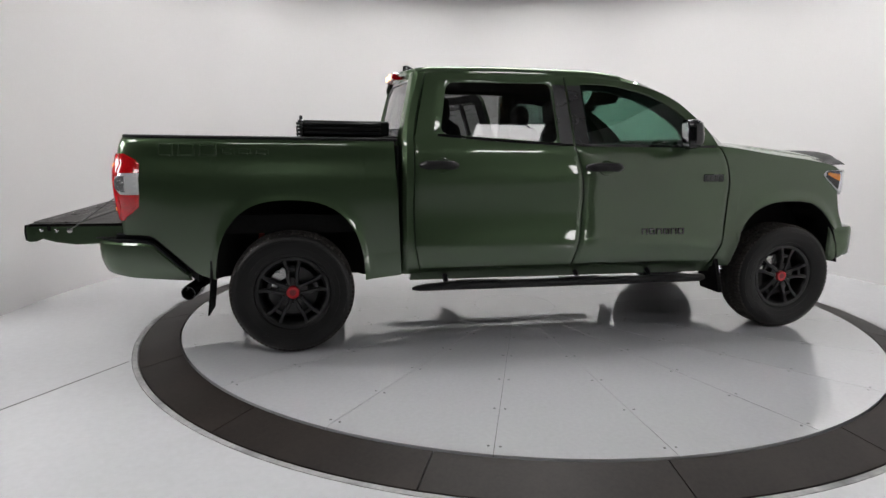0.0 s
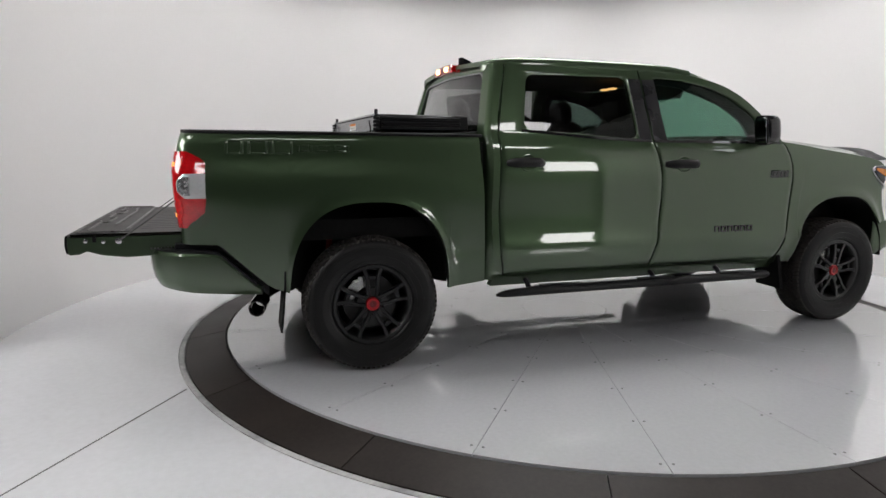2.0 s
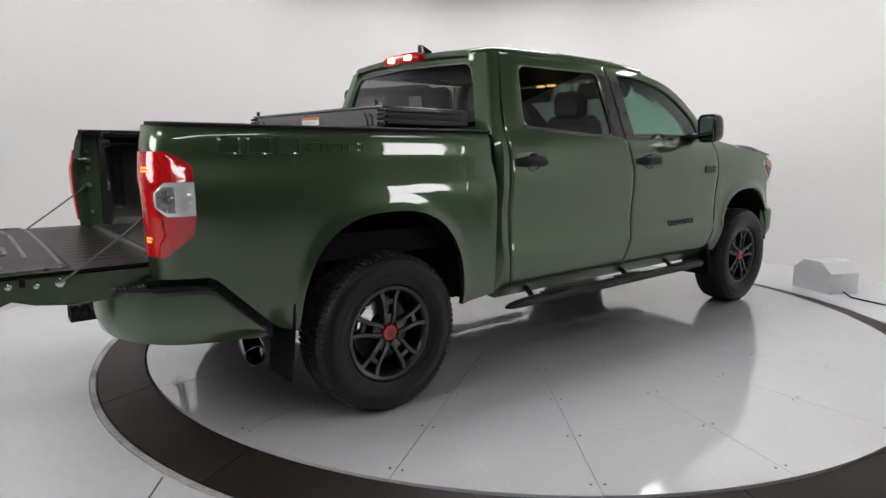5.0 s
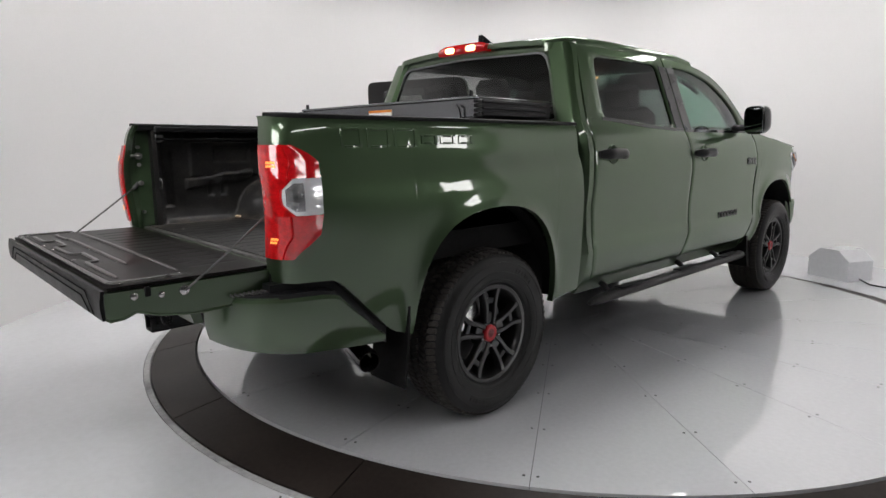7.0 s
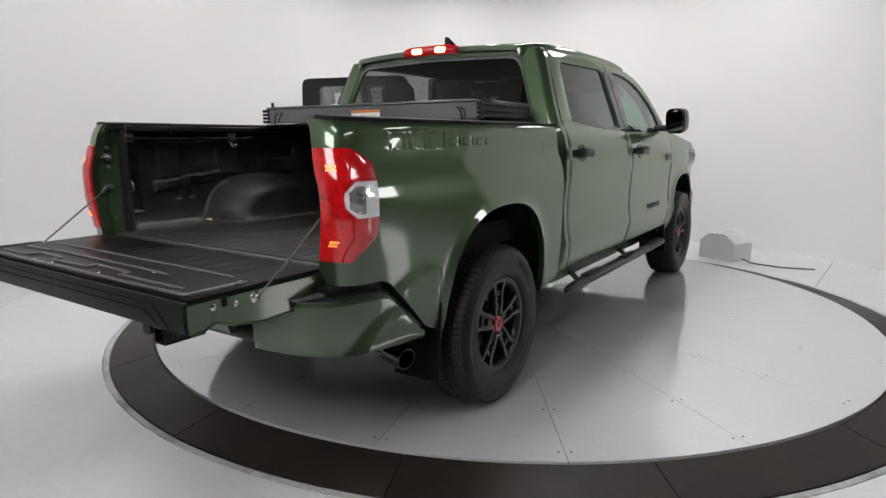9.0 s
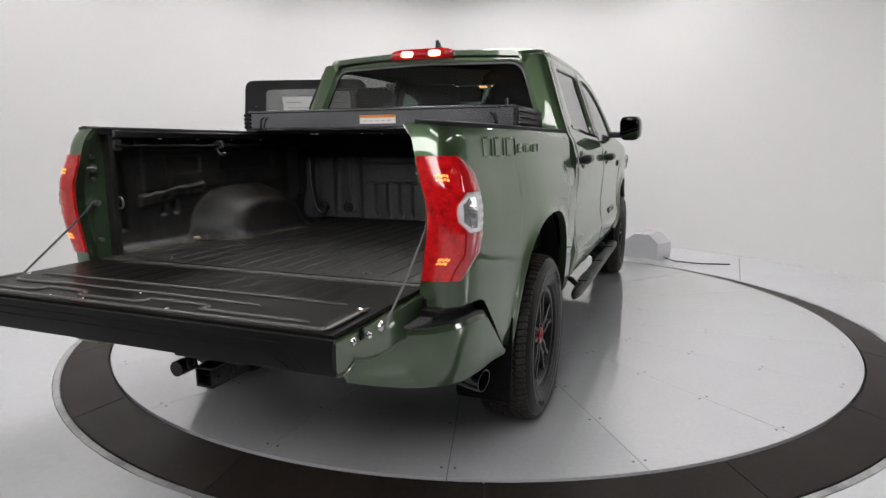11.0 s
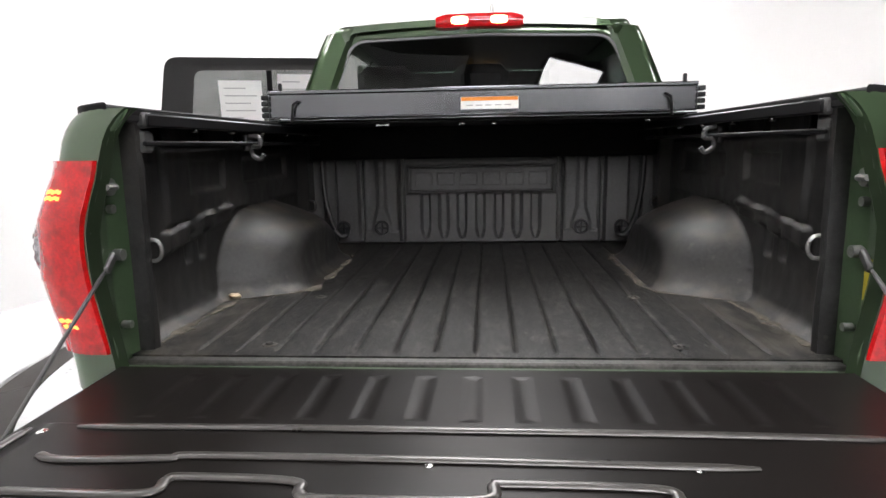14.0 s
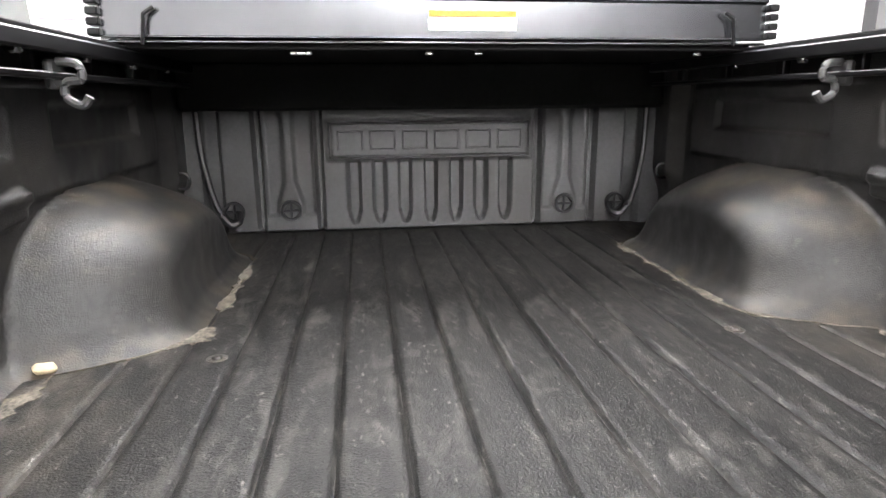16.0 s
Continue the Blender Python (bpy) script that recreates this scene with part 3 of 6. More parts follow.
def bed_skin(u, v):
    x = bed_pt(u, 1.0).x
    z = bed_lo(x) + (1.408 - bed_lo(x)) * v
    p = bed_pt(u, z)
    w = max(0.0, min(1.0, (x + 1.36) / 0.23))
    p.x += w * (ip(z, [0.5, 0.9, 1.41], [0.028, 0.005, -0.028]))
    return p


def bed_in(p):
    return (0.0, 0.035, 0.0) if p.x > -2.845 else (0.03, 0.012, 0)


bed = thing("cargo_bed", "green open cargo bed with black sprayed-in liner", "")
bed.parent = truck
g = Geo()
g.sheet(bed_skin, us, bed_vs, bed_in)
bedside = twin("bedside", g, PAINT, bed, "glossy dark green painted steel")

# plain raised blocks on the upper bed side, in two sizes
for xc, w, h, zc in [(-2.60, 0.10, 0.078, 1.328), (-2.475, 0.11, 0.078, 1.328), (-2.345, 0.115, 0.078, 1.328), (-2.225, 0.085, 0.040, 1.322), (-2.125, 0.085, 0.040, 1.322), (-2.02, 0.09, 0.040, 1.322)]:
    g = Geo()
    t = 0.016
    bars = [(-w / 2 + t / 2, 0, t, h), (w / 2 - t / 2, 0, t, h), (0, h / 2 - t / 3, w - 2 * t, t * 0.66), (0, -h / 2 + t / 3, w - 2 * t, t * 0.66)]
    for bx, bz, bw, bh in bars:
        g.sheet(lambda u, v: bed_pt(xc + bx + bw * (u - 0.5), zc + bz + bh * (v - 0.5), 0.0045 if 0.1 < u < 0.9 and 0.1 < v < 0.9 else -0.001), [0, 0.12, 0.88, 1], [0, 0.15, 0.85, 1], (0, 0.01, 0))
    part("embossed_block", g, PAINT, bedside[0])
    part("embossed_block", g.flipped(), PAINT, bedside[1])

# jamb at the tailgate, with striker and cable bolt
g = Geo()
def jamb_pt(u, v):
    z = 0.80 + 0.605 * v
    e = bed_pt(U_END, z)
    return (ip(u, [0, 0.08, 0.16, 0.3, 0.5, 0.8, 1], [e.x + 0.006, e.x + 0.010, e.x + 0.022, -2.875, -2.845, -2.80, -2.765]), -ip(u, [0, 0.08, 0.16, 0.3, 0.5, 0.8, 1], [-e.y, -e.y - 0.004, -e.y - 0.007, -e.y - 0.009, 0.792, 0.788, 0.785]), z)


g.sheet(jamb_pt, lin(0, 1, 26), lin(0, 1, 14), (0.004, -0.012, 0))
jamb = twin("jamb", g, JAMB, bed, "green painted tailgate jamb")
for s, jm in ((1, jamb[0]), (-1, jamb[1])):
    g = Geo()
    for z, r in ((1.292, 0.010), (1.244, 0.019), (1.196, 0.010)):
        g.lathe([(0.0005, 0.012 * s), (r, 0.012 * s), (r, 0.0), (r * 0.6, -0.006 * s), (0.0005, -0.007 * s)][::1], (-2.835, -0.789 * s, z), 14, "y")
    g.tube([(-2.835, -0.79 * s, 1.244), (-2.842, -0.763 * s, 1.244), (-2.86, -0.757 * s, 1.246), (-2.885, -0.757 * s, 1.246)], 0.007, 8)
    part("striker", g, ZINC, jm, "bright steel latch striker")
    g = Geo()
    g.lathe([(0.0005, 0.02 * s), (0.013, 0.02 * s), (0.013, 0.0), (0.008, -0.006 * s), (0.0005, -0.007 * s)], (-2.835, -0.786 * s, 1.095), 12, "y")
    part("bolt", g, ZINC, jm, "bright steel bolt")
    g = Geo()
    g.lathe([(0.0005, 0.02 * s), (0.009, 0.02 * s), (0.009, 0.0), (0.005, -0.004 * s), (0.0005, -0.004 * s)], (-2.83, -0.786 * s, 0.935), 10, "y")
    part("plug", g, ZINC, jm, "small pale plug")

g = Geo()
g.sheet(lambda u, v: (-2.875 + 0.02 * u, -0.788 + 0.003 * u, 1.0 + 0.085 * v), lin(0, 1, 3), lin(0, 1, 5), (0, -0.004, 0))
part("jamb_sticker", g, material("yellow_sticker", (0.36, 0.30, 0.03), 0.5), jamb[0], "small yellow sticker")

# tail lights round the rear corners
def tl_outer_x(z):
    return ip(z, [0.890, 0.92, 0.975, 1.05, 1.24, 1.265, 1.302], [-2.868, -2.842, -2.775, -2.763, -2.758, -2.783, -2.855])


def tl_inner_u(z):
    return U_END + 0.004


def tl_bulge(a, z):
    return 0.010 * math.sin(math.pi * min(1.0, max(0.0, (z - 0.89) / 0.412))) * math.sin(math.pi * min(1.0, max(0.0, a)) ** 0.9)


def tl_pt(a, z, off):
    off += tl_bulge(a, z)
    u0, u1 = tl_inner_u(z), u_of_x(tl_outer_x(z))
    return bed_pt(u0 + (u1 - u0) * a, z, off)


def lens_geo(zs, a0, a1, off, bulge=0.0, ribs=0.0):
    g = Geo()
    if ribs:
        zs = [zs[0]] + lin(zs[0] + 0.002, zs[-1] - 0.002, 2 + int((zs[-1] - zs[0]) / 0.0028)) + [zs[-1]]
    def fn(a, z):
        e = 0.0 if 0.02 < a < 0.98 else -0.006
        return tl_pt(a0(z) + (a1(z) - a0(z)) * a, z, off + e + bulge * math.sin(math.pi * a) + (ribs * math.sin(2 * math.pi * z / 0.0135) if 0.1 < a < 0.9 else 0.0))
    g.sheet(fn, [0, 0.03, 0.07, 0.2, 0.35, 0.5, 0.65, 0.8, 0.93, 0.97, 1.0], zs, lambda p: (0.010, 0.004, 0))
    return g


one, zero = (lambda z: 1.0), (lambda z: 0.0)
clear_a = lambda z: ip(abs(z - 1.118), [0.0, 0.03, 0.066], [0.40, 0.42, 0.58])
TLZ = [0.890, 0.893, 0.91, 0.94, 0.975, 1.0, 1.03, 1.0515]
for s in (1, -1):
    tl = new("tail_light")
    tl.parent = truck
    tl["label"] = "red and clear wraparound tail light, lit"
    zt = [1.185, 1.20, 1.225, 1.24, 1.255, 1.27, 1.285, 1.298, 1.302]
    mid_a = lambda z: ip(z, [0.89, 0.93, 1.05, 1.185, 1.27, 1.302], [0.72, 0.60, 0.52, 0.52, 0.60, 0.78])
    for nm, geo, mt, lb in (
        ("red_lens", lens_geo(TLZ, mid_a, one, 0.006, 0.004), RED, "glossy red lens"),
        ("red_lens", lens_geo(zt, mid_a, one, 0.006, 0.004), RED, "glossy red lens"),
        ("dark_red_lens", lens_geo(TLZ, zero, mid_a, 0.007, 0.004), DEEPRED, "deep red ribbed lens"),
        ("dark_red_lens", lens_geo(zt, zero, mid_a, 0.007, 0.004), DEEPRED, "deep red ribbed lens"),
        ("dark_red_lens", lens_geo([1.0515, 1.07, 1.09, 1.118, 1.145, 1.165, 1.185], zero, clear_a, 0.007, 0.004), DEEPRED, "deep red lens"),
        ("clear_lens", lens_geo([1.0525, 1.07, 1.09, 1.118, 1.145, 1.165, 1.184], clear_a, one, 0.004, 0.005), CLEAR, "clear lens over a chrome bowl"),
    ):
        part(nm, geo if s == 1 else geo.flipped(), mt, tl, lb)
    g = Geo()
    for k in range(4):
        z = 1.072 + k * 0.029
        g.sheet(lambda a, zz: tl_pt(0.75 + 0.17 * a, z + zz, 0.0115), [0, 0.3, 0.7, 1], [0, 0.012], (0.02, 0.01, 0))
    part("reflector_rib", g if s == 1 else g.flipped(), CLEAR, tl, "chrome reflector ribs")
    g = Geo()
    g.sheet(lambda a, zz: tl_pt(0.47 + 0.23 * a, 1.118 + 0.050 * zz * (0.55 + 0.45 * min(1.0, 2.2 * a)), 0.0115), [0, 0.2, 0.45, 0.7, 1], [-1, -0.4, 0, 0.4, 1], (0.006, 0.004, 0))
    bowl_ = part("bulb_bowl", g if s == 1 else g.flipped(), material("dark_bulb_chrome", (0.55, 0.55, 0.56), 0.25, 0.75, 0, 60, 0.4, 200) if s == 1 else bpy.data.materials["dark_bulb_chrome"], tl, "dark chrome bulb bowl")
    for k in range(3):
        g = Geo()
        g.sheet(lambda a, zz: tl_pt(0.55 + 0.075 * a, 1.090 + 0.024 * k + zz, 0.0145), [0, 0.5, 1], [0, 0.011], (0.006, 0.004, 0))
        part("bowl_rib", g if s == 1 else g.flipped(), STEEL, bowl_, "bright bowl rib")
    for z in (1.222, 0.948):
        g = Geo()
        for k in range(5):
            for r in range(2):
                g.sheet(lambda a, zz: tl_pt(0.24 + 0.032 * k + 0.021 * a, z + 0.013 * r + zz + 0.002 * (k % 2), 0.0125), [0, 1], [0, 0.008], (0.004, 0.003, 0))
        part("lit_segment", g if s == 1 else g.flipped(), LITRED, tl, "glowing lamp segments")

# rail caps
g = Geo()
uc = [u for u in us if u > U_END + 0.02]
g.sheet(lambda u, v: (lambda p: (p.x + (0.004 if u < -2.8 else 0), min(p.y - 0.001, -0.75) + (-0.745 - min(p.y - 0.001, -0.75)) * v, 1.412 + 0.008 * math.sin(math.pi * v) ** 0.5))(bed_pt(u, 1.398)), uc, [0, 0.03, 0.1, 0.5, 0.9, 0.97, 1], (0, 0, -0.014))
twin("rail_cap", g, material("dull_cap_plastic", (0.008, 0.008, 0.0085), 0.6, 0, 0, 8, 0.25, 200, 0.2, 500, spec=0.15), bed, "black plastic rail cap")
g = Geo()
g.box((-2.02, -0.752, 1.398), (1.70, 0.012, 0.03), 0.003)
twin("rail_flange", g, BLACK, bed, "black inner rail flange")

# --- liner: floor with ribs, sides, bulkhead, wheel boxes
BZ = 0.855
grooves = [(-0.655, 0.006), (-0.56, 0.006), (-0.468, 0.006)] + [(0.0925 * k - 0.005, 0.0065) for k in range(-4, 5)] + [(0.458, 0.006), (0.55, 0.006), (0.645, 0.006)]


def floor_fn(y, x):
    d = min(abs(y - c) - w / 2 for c, w in grooves)
    cut = max(0.0, min(1.0, 0.5 - d / 0.006))
    e = max(0.0, min(1.0, (x + 2.785) / 0.04)) * max(0.0, min(1.0, (-1.25 - x) / 0.04))
    return (x, y, BZ - (0.008 if abs(y) < 0.42 else 0.006) * cut * e + 0.0015 * noise.noise((x * 6, y * 6, 0)))


ys = [-0.83]
for c, w in grooves:
    ys += [c - w / 2 - 0.012, c - w / 2 - 0.0035, c - w / 2, c - w / 2 + 0.0035, c, c + w / 2 - 0.0035, c + w / 2, c + w / 2 + 0.0035, c + w / 2 + 0.012]
ys = sorted(set(round(y, 4) for y in ys + [0.83]))
g = Geo()
g.sheet(floor_fn, ys, [-2.806, -2.795, -2.78, -2.765, -2.75] + lin(-2.6, -1.33, 14) + [-1.29, -1.27, -1.25, -1.19], (0, 0, -0.05))
part("bed_floor", g, BEDFLOOR, bed, "worn black ribbed bed liner floor", 50)
g = Geo()
g.box((-2.822, 0, 0.837), (0.031, 1.57, 0.03), 0.004)
part("sill", g, material("worn_sill", (0.055, 0.053, 0.050), 0.5, 0, 0, 20, 0.6, 120, 0.3, 200), bed, "worn grey-brown sill strip")
g = Geo()
g.box((-2.858, 0, 0.828), (0.039, 1.57, 0.03), 0.005)
part("painted_sill", g, JAMB, bed, "green painted sill edge")
for x in (-2.73, -2.265):
    for y in (-0.475, 0.49):
        g = Geo()
        g.lathe([(0.0005, -0.004), (0.019, -0.004), (0.019, 0.002), (0.010, 0.003), (0.007, 0.007), (0.0005, 0.007)], (x, y, BZ - 0.001), 12, "z")
        part("bed_bolt", g, LINER, bed, "black bed bolt")


def wheel_box(x, z):
    """How far the wheel box stands into the bed at (x, z)."""
    low = max(0.0, 1 - (z - BZ) / 0.07)
    dx, dz = abs(x - AX_R) / (0.40 + 0.05 * low * low), max(0.0, (z - BZ)) / 0.258
    d = (dx ** 2.5 + dz ** 2.5) ** (1 / 2.5)
    t = max(0.0, min(1.0, (1.03 - d) / 0.42))
    return 0.225 * math.sin(math.pi / 2 * t) ** 0.85


def side_liner(u, v):
    x, z = u, v
    y = 0.825
    k = wheel_box(x, z)
    # shallow pressed fields
    for x0, x1, z0, z1, d in ((-2.54, -1.42, 1.12, 1.325, -0.012), (-2.40, -2.17, 1.20, 1.285, 0.016), (-2.02, -1.56, 1.205, 1.285, 0.016), (-2.69, -2.645, 0.95, 1.27, 0.018), (-2.44, -2.405, 1.0, 1.085, 0.016), (-2.36, -2.325, 1.0, 1.085, 0.016), (-2.57, -2.16, 1.06, 1.115, -0.018)):
        zz = z
        if z1 == 1.115:  # the ledge rises towards the wheel box and is lumpy
            zz = z - 0.11 * (x + 2.45) - 0.006 * noise.noise((x * 11, 2, 5))
            d *= 0.95 + 0.5 * noise.noise((x * 14, 6, 2))
        a = max(0.0, min(1.0, min(x - x0, x1 - x, zz - z0, z1 - zz) / 0.009 + 0.5))
        y += d * a * (1 - min(1.0, k / 0.03))
    y -= max(0.0, 0.10 - (z - BZ)) ** 2 * 2.5 + 0.022 * max(0.0, 1 - (z - BZ) / 0.03) ** 2
    if x < -2.70:
        t = ip(x, [-2.745, -2.70], [1.0, 0.0])
        y += (ip(x, [-2.776, -2.770], [0.786, 0.752]) - y) * t
    if x > -1.38:
        t = min(1.0, (x + 1.38) / 0.06)
        y -= 0.035 * t * max(0, min(1, (z - 0.95) / 0.1))
    y += 0.0035 * noise.noise((x * 8, 0, z * 8)) + 0.0015 * noise.noise((x * 26, 4, z * 26))
    return (x, -(y - k), z)


g = Geo()
g.sheet(side_liner, [-2.776, -2.774, -2.772, -2.770] + lin(-2.765, -2.70, 14) + lin(-2.692, -1.19, 190), lin(BZ - 0.01, 1.40, 84), (0, -0.012, 0))
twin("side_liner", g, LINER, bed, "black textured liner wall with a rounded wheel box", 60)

# pale dust gathered along the foot of each wheel box
DUST = material("pale_dust", (0.105, 0.092, 0.073), 0.95, 0, 0, 60, 0.7, 160, 0.5, 200)
for s in (1, -1):
    g = Geo()
    xs = lin(-2.72, -1.26, 320)

    def foot(x, side):
        y = 0.825 - wheel_box(x, BZ + 0.012) - 0.062 - 0.02 * math.exp(-((x + 2.33) / 0.12) ** 2)
        n = 0.5 + 0.6 * noise.noise((x * 9, 3.0 * s, 0)) + 0.4 * noise.noise((x * 38, 1.0 * s, 7))
        w = 0.050 * max(0.0, n - 0.28) ** 1.3
        return (x, -s * (y + side * w * (1 + 0.8 * noise.noise((x * 70, side * 5, 1))) + 0.007 * noise.noise((x * 19, 2.0 * s, 1))), BZ + 0.0026 - 0.0012 * abs(side))
    g.sheet(foot, xs, [-1, 0, 1], (0, 0, -0.004))
    tagged(part("dust_line", g, DUST, bed, "pale dust along the wheel box foot"), kind="stuff")

# dark shell of the wheel house behind the liner
g = Geo()
g.sheet(lambda x, z: (x, -(0.825 - wheel_box(x, max(z, BZ))) - 0.05, z), lin(-2.34, -1.36, 60), lin(0.50, 1.16, 30), (0, -0.006, 0))
twin("wheel_house", g, DARK, bed, "black wheel house")

# added dark strip: covers the bed floor's edge, keeps the arch in shade
g = Geo()
g.sheet(lambda x, z: (x, -0.852, z), [-2.36, -1.34], [0.79, 0.91], (0, -0.006, 0))
twin("bed_skirt", g, DARK, bed, "dark strip added for the shade in the wheel arch")
# bed's front wall, coloured black to give the gap behind the cab its shade
g = Geo()
g.box((-1.150, 0, 0.985), (0.016, 1.84, 0.77), 0.004)
part("bed_front_wall", g, DARK, bed, "front wall of the bed, blackened for the shade in the cab gap")

# bulkhead with raised flutes and a framed sign field
def bulk(y, z):
    x, y0, z0_ = 0.0, y, z
    y, z = y / 1.09, z + 0.012
    t = lambda a, b: max(0.0, min(1.0, min(y - a, b - y) / 0.010 + 0.5))
    h = lambda a, b: max(0.0, min(1.0, min(z - a, b - z) / 0.012 + 0.5))
    a = abs(y)
    x -= 0.030 * t(-0.63, 0.63) * h(0.872, 1.32)
    x -= 0.030 * (t(-0.76, -0.68) + t(0.68, 0.76)) * h(0.80, 1.36)
    # vertical channels, rounded at their lower ends
    for c, w, z0, z1 in ((0.0, 0.018, 0.895, 1.105), (0.0794, 0.018, 0.895, 1.105), (0.159, 0.018, 0.895, 1.105), (0.238, 0.018, 0.895, 1.105), (0.341, 0.010, 0.86, 1.33), (0.521, 0.010, 0.86, 1.33)):
        w *= min(1.0, max(0.0, z - z0 + 0.004) / 0.05) ** 0.5
        x += 0.030 * max(0.0, min(1.0, (w - abs(a - c)) / 0.008 + 0.5)) * h(z0, z1)
    # pillar that narrows above its foot, between two shallow recesses
    if 0.352 < a < 0.510:
        w = ip(z, [0.88, 0.97, 1.04, 1.24, 1.31], [0.040, 0.038, 0.018, 0.016, 0.030])
        x += 0.014 * max(0.0, min(1.0, (abs(a - 0.431) - w) / 0.012 + 0.5)) * max(0.0, min(1.0, (min(a - 0.352, 0.510 - a)) / 0.012)) * h(0.93, 1.32)
    # sign field with a sunk border line
    x -= 0.008 * t(-0.315, 0.315) * h(1.108, 1.240)
    e = min(0.303 - a, z - 1.119, 1.229 - z)
    x += 0.007 * max(0.0, min(1.0, 1.0 - abs(e) / 0.005))
    return (-1.195 + x, y0, z0_)


g = Geo()
g.sheet(bulk, lin(-0.82, 0.82, 300), lin(0.83, 1.40, 110), (0.02, 0, 0))
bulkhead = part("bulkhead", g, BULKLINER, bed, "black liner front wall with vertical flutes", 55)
for k in range(6):
    y = 0.267 - 0.107 * k
    g = Geo()
    t, w, h = 0.008, 0.080, 0.066
    for by, bz, bw, bh in ((-w / 2, 0, t, h), (w / 2, 0, t, h), (0, h / 2 - t / 2, w - t, t), (0, -h / 2 + t / 2, w - t, t)):
        if k in (0,) and bz < 0:
            continue
        g.box((-1.230, y + by, 1.162 + bz), (0.010, bw, bh), 0.003)
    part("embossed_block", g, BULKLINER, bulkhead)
for y in (-0.655, -0.47, 0.47, 0.655):
    g = Geo()
    g.lathe([(0.026, -0.012), (0.034, -0.012), (0.036, 0.0), (0.034, 0.006), (0.024, 0.006)], (-1.228, y, 0.933), 20, "x")
    g.box((-1.229, y, 0.933), (0.01, 0.008, 0.055), 0.002)
    g.box((-1.229, y, 0.933), (0.01, 0.055, 0.008), 0.002)
    part("drain_plug", g, BLACK, bulkhead, "black round plug")
# tie-down loops and drain hoses
for s in (1, -1):
    for x, z in ((-2.74, 1.088), (-1.31, 1.05)):
        g = Geo()
        yy = 0.752 if x < -2.7 else 0.785
        g.tube(smooth_line([(x, -s * (yy + 0.02), z + 0.024), (x, -s * (yy - 0.008), z + 0.024), (x, -s * (yy - 0.020), z + 0.010), (x, -s * (yy - 0.020), z - 0.010), (x, -s * (yy - 0.008), z - 0.024), (x, -s * (yy + 0.02), z - 0.024)], 24), 0.005, 8)
        part("tie_down_loop", g, ZINC if x < -2 else BLACK, bed, "metal tie-down loop")
    g = Geo()
    g.tube(smooth_line([(-1.24, -s * 0.745, 1.40), (-1.25, -s * 0.742, 1.25), (-1.265, -s * 0.73, 1.10), (-1.275, -s * 0.70, 0.97), (-1.275, -s * 0.665, 0.905), (-1.265, -s * 0.635, 0.905), (-1.235, -s * 0.635, 0.93)], 30), 0.011, 8)
    part("drain_hose", g, BLACK, bed, "black rubber drain hose")
    # cover side rail with clamps and a sliding hook
    g = Geo()
    g.box((-2.0, -s * 0.742, 1.388), (1.50, 0.026, 0.03), 0.004)
    g.box((-2.0, -s * 0.750, 1.336), (1.50, 0.022, 0.012), 0.003)
    for x in lin(-2.6, -1.4, 6):
        g.box((x, -s * 0.785, 1.36), (0.03, 0.02, 0.06), 0.003)
    part("side_rail", g, ALU, bed, "black aluminium cover side rail")
    g = Geo()
    g.box((-2.73, -s * 0.765, 1.34), (0.045, 0.045, 0.05), 0.006)
    g.box((-2.735, -s * 0.758, 1.388), (0.04, 0.05, 0.035), 0.006)
    part("rail_end", g, material("grey_plastic", (0.05, 0.05, 0.05), 0.5) if s == 1 else bpy.data.materials["grey_plastic"], bed, "grey plastic rail end")
    g = Geo()
    x = -2.11
    g.box((x, -s * 0.755, 1.338), (0.05, 0.016, 0.05), 0.005)
    g.tube(smooth_line([(x, -s * 0.748, 1.36), (x, -s * 0.715, 1.355), (x, -s * 0.71, 1.33), (x, -s * 0.735, 1.325), (x, -s * 0.74, 1.30), (x, -s * 0.715, 1.285), (x, -s * 0.70, 1.30)], 26), 0.008, 8)
    part("cleat_hook", g, bpy.data.materials["grey_plastic"], bed, "grey sliding cleat hook")
    for x in lin(-2.5, -1.5, 5):
        g = Geo()
        g.box((x, -s * 0.745, 1.372), (0.02, 0.02, 0.016), 0.003)
        part("clamp_bolt", g, STEEL, bed, "bright clamp bolt")

# --- cab: doors, pillars, roof, fenders, hood
def belt(x):
    return ip(x, [-1.05, -0.84, -0.4, 0.0, 0.2, 1.25], [1.445, 1.437, 1.405, 1.388, 1.383, 1.385])


def x_rear(z):   # rear edge of the rear door
    return ip(z, [0.5, 0.56, 0.7, 0.95, 1.42, 1.60, 1.84], [-0.993, -1.008, -1.038, -1.048, -1.043, -1.016, -0.945])


def x_split(z):  # between the doors
    return ip(z, [0.5, 0.54, 0.75, 1.02, 1.2, 1.37, 1.85], [0.09, 0.10, 0.145, 0.16, 0.14, 0.095, 0.06])


def x_front(z):  # front edge of the front door
    return ip(z, [0.5, 0.56, 0.7, 0.9, 1.1, 1.25, 1.36, 1.42], [1.20, 1.235, 1.285, 1.305, 1.305, 1.285, 1.245, 1.21])


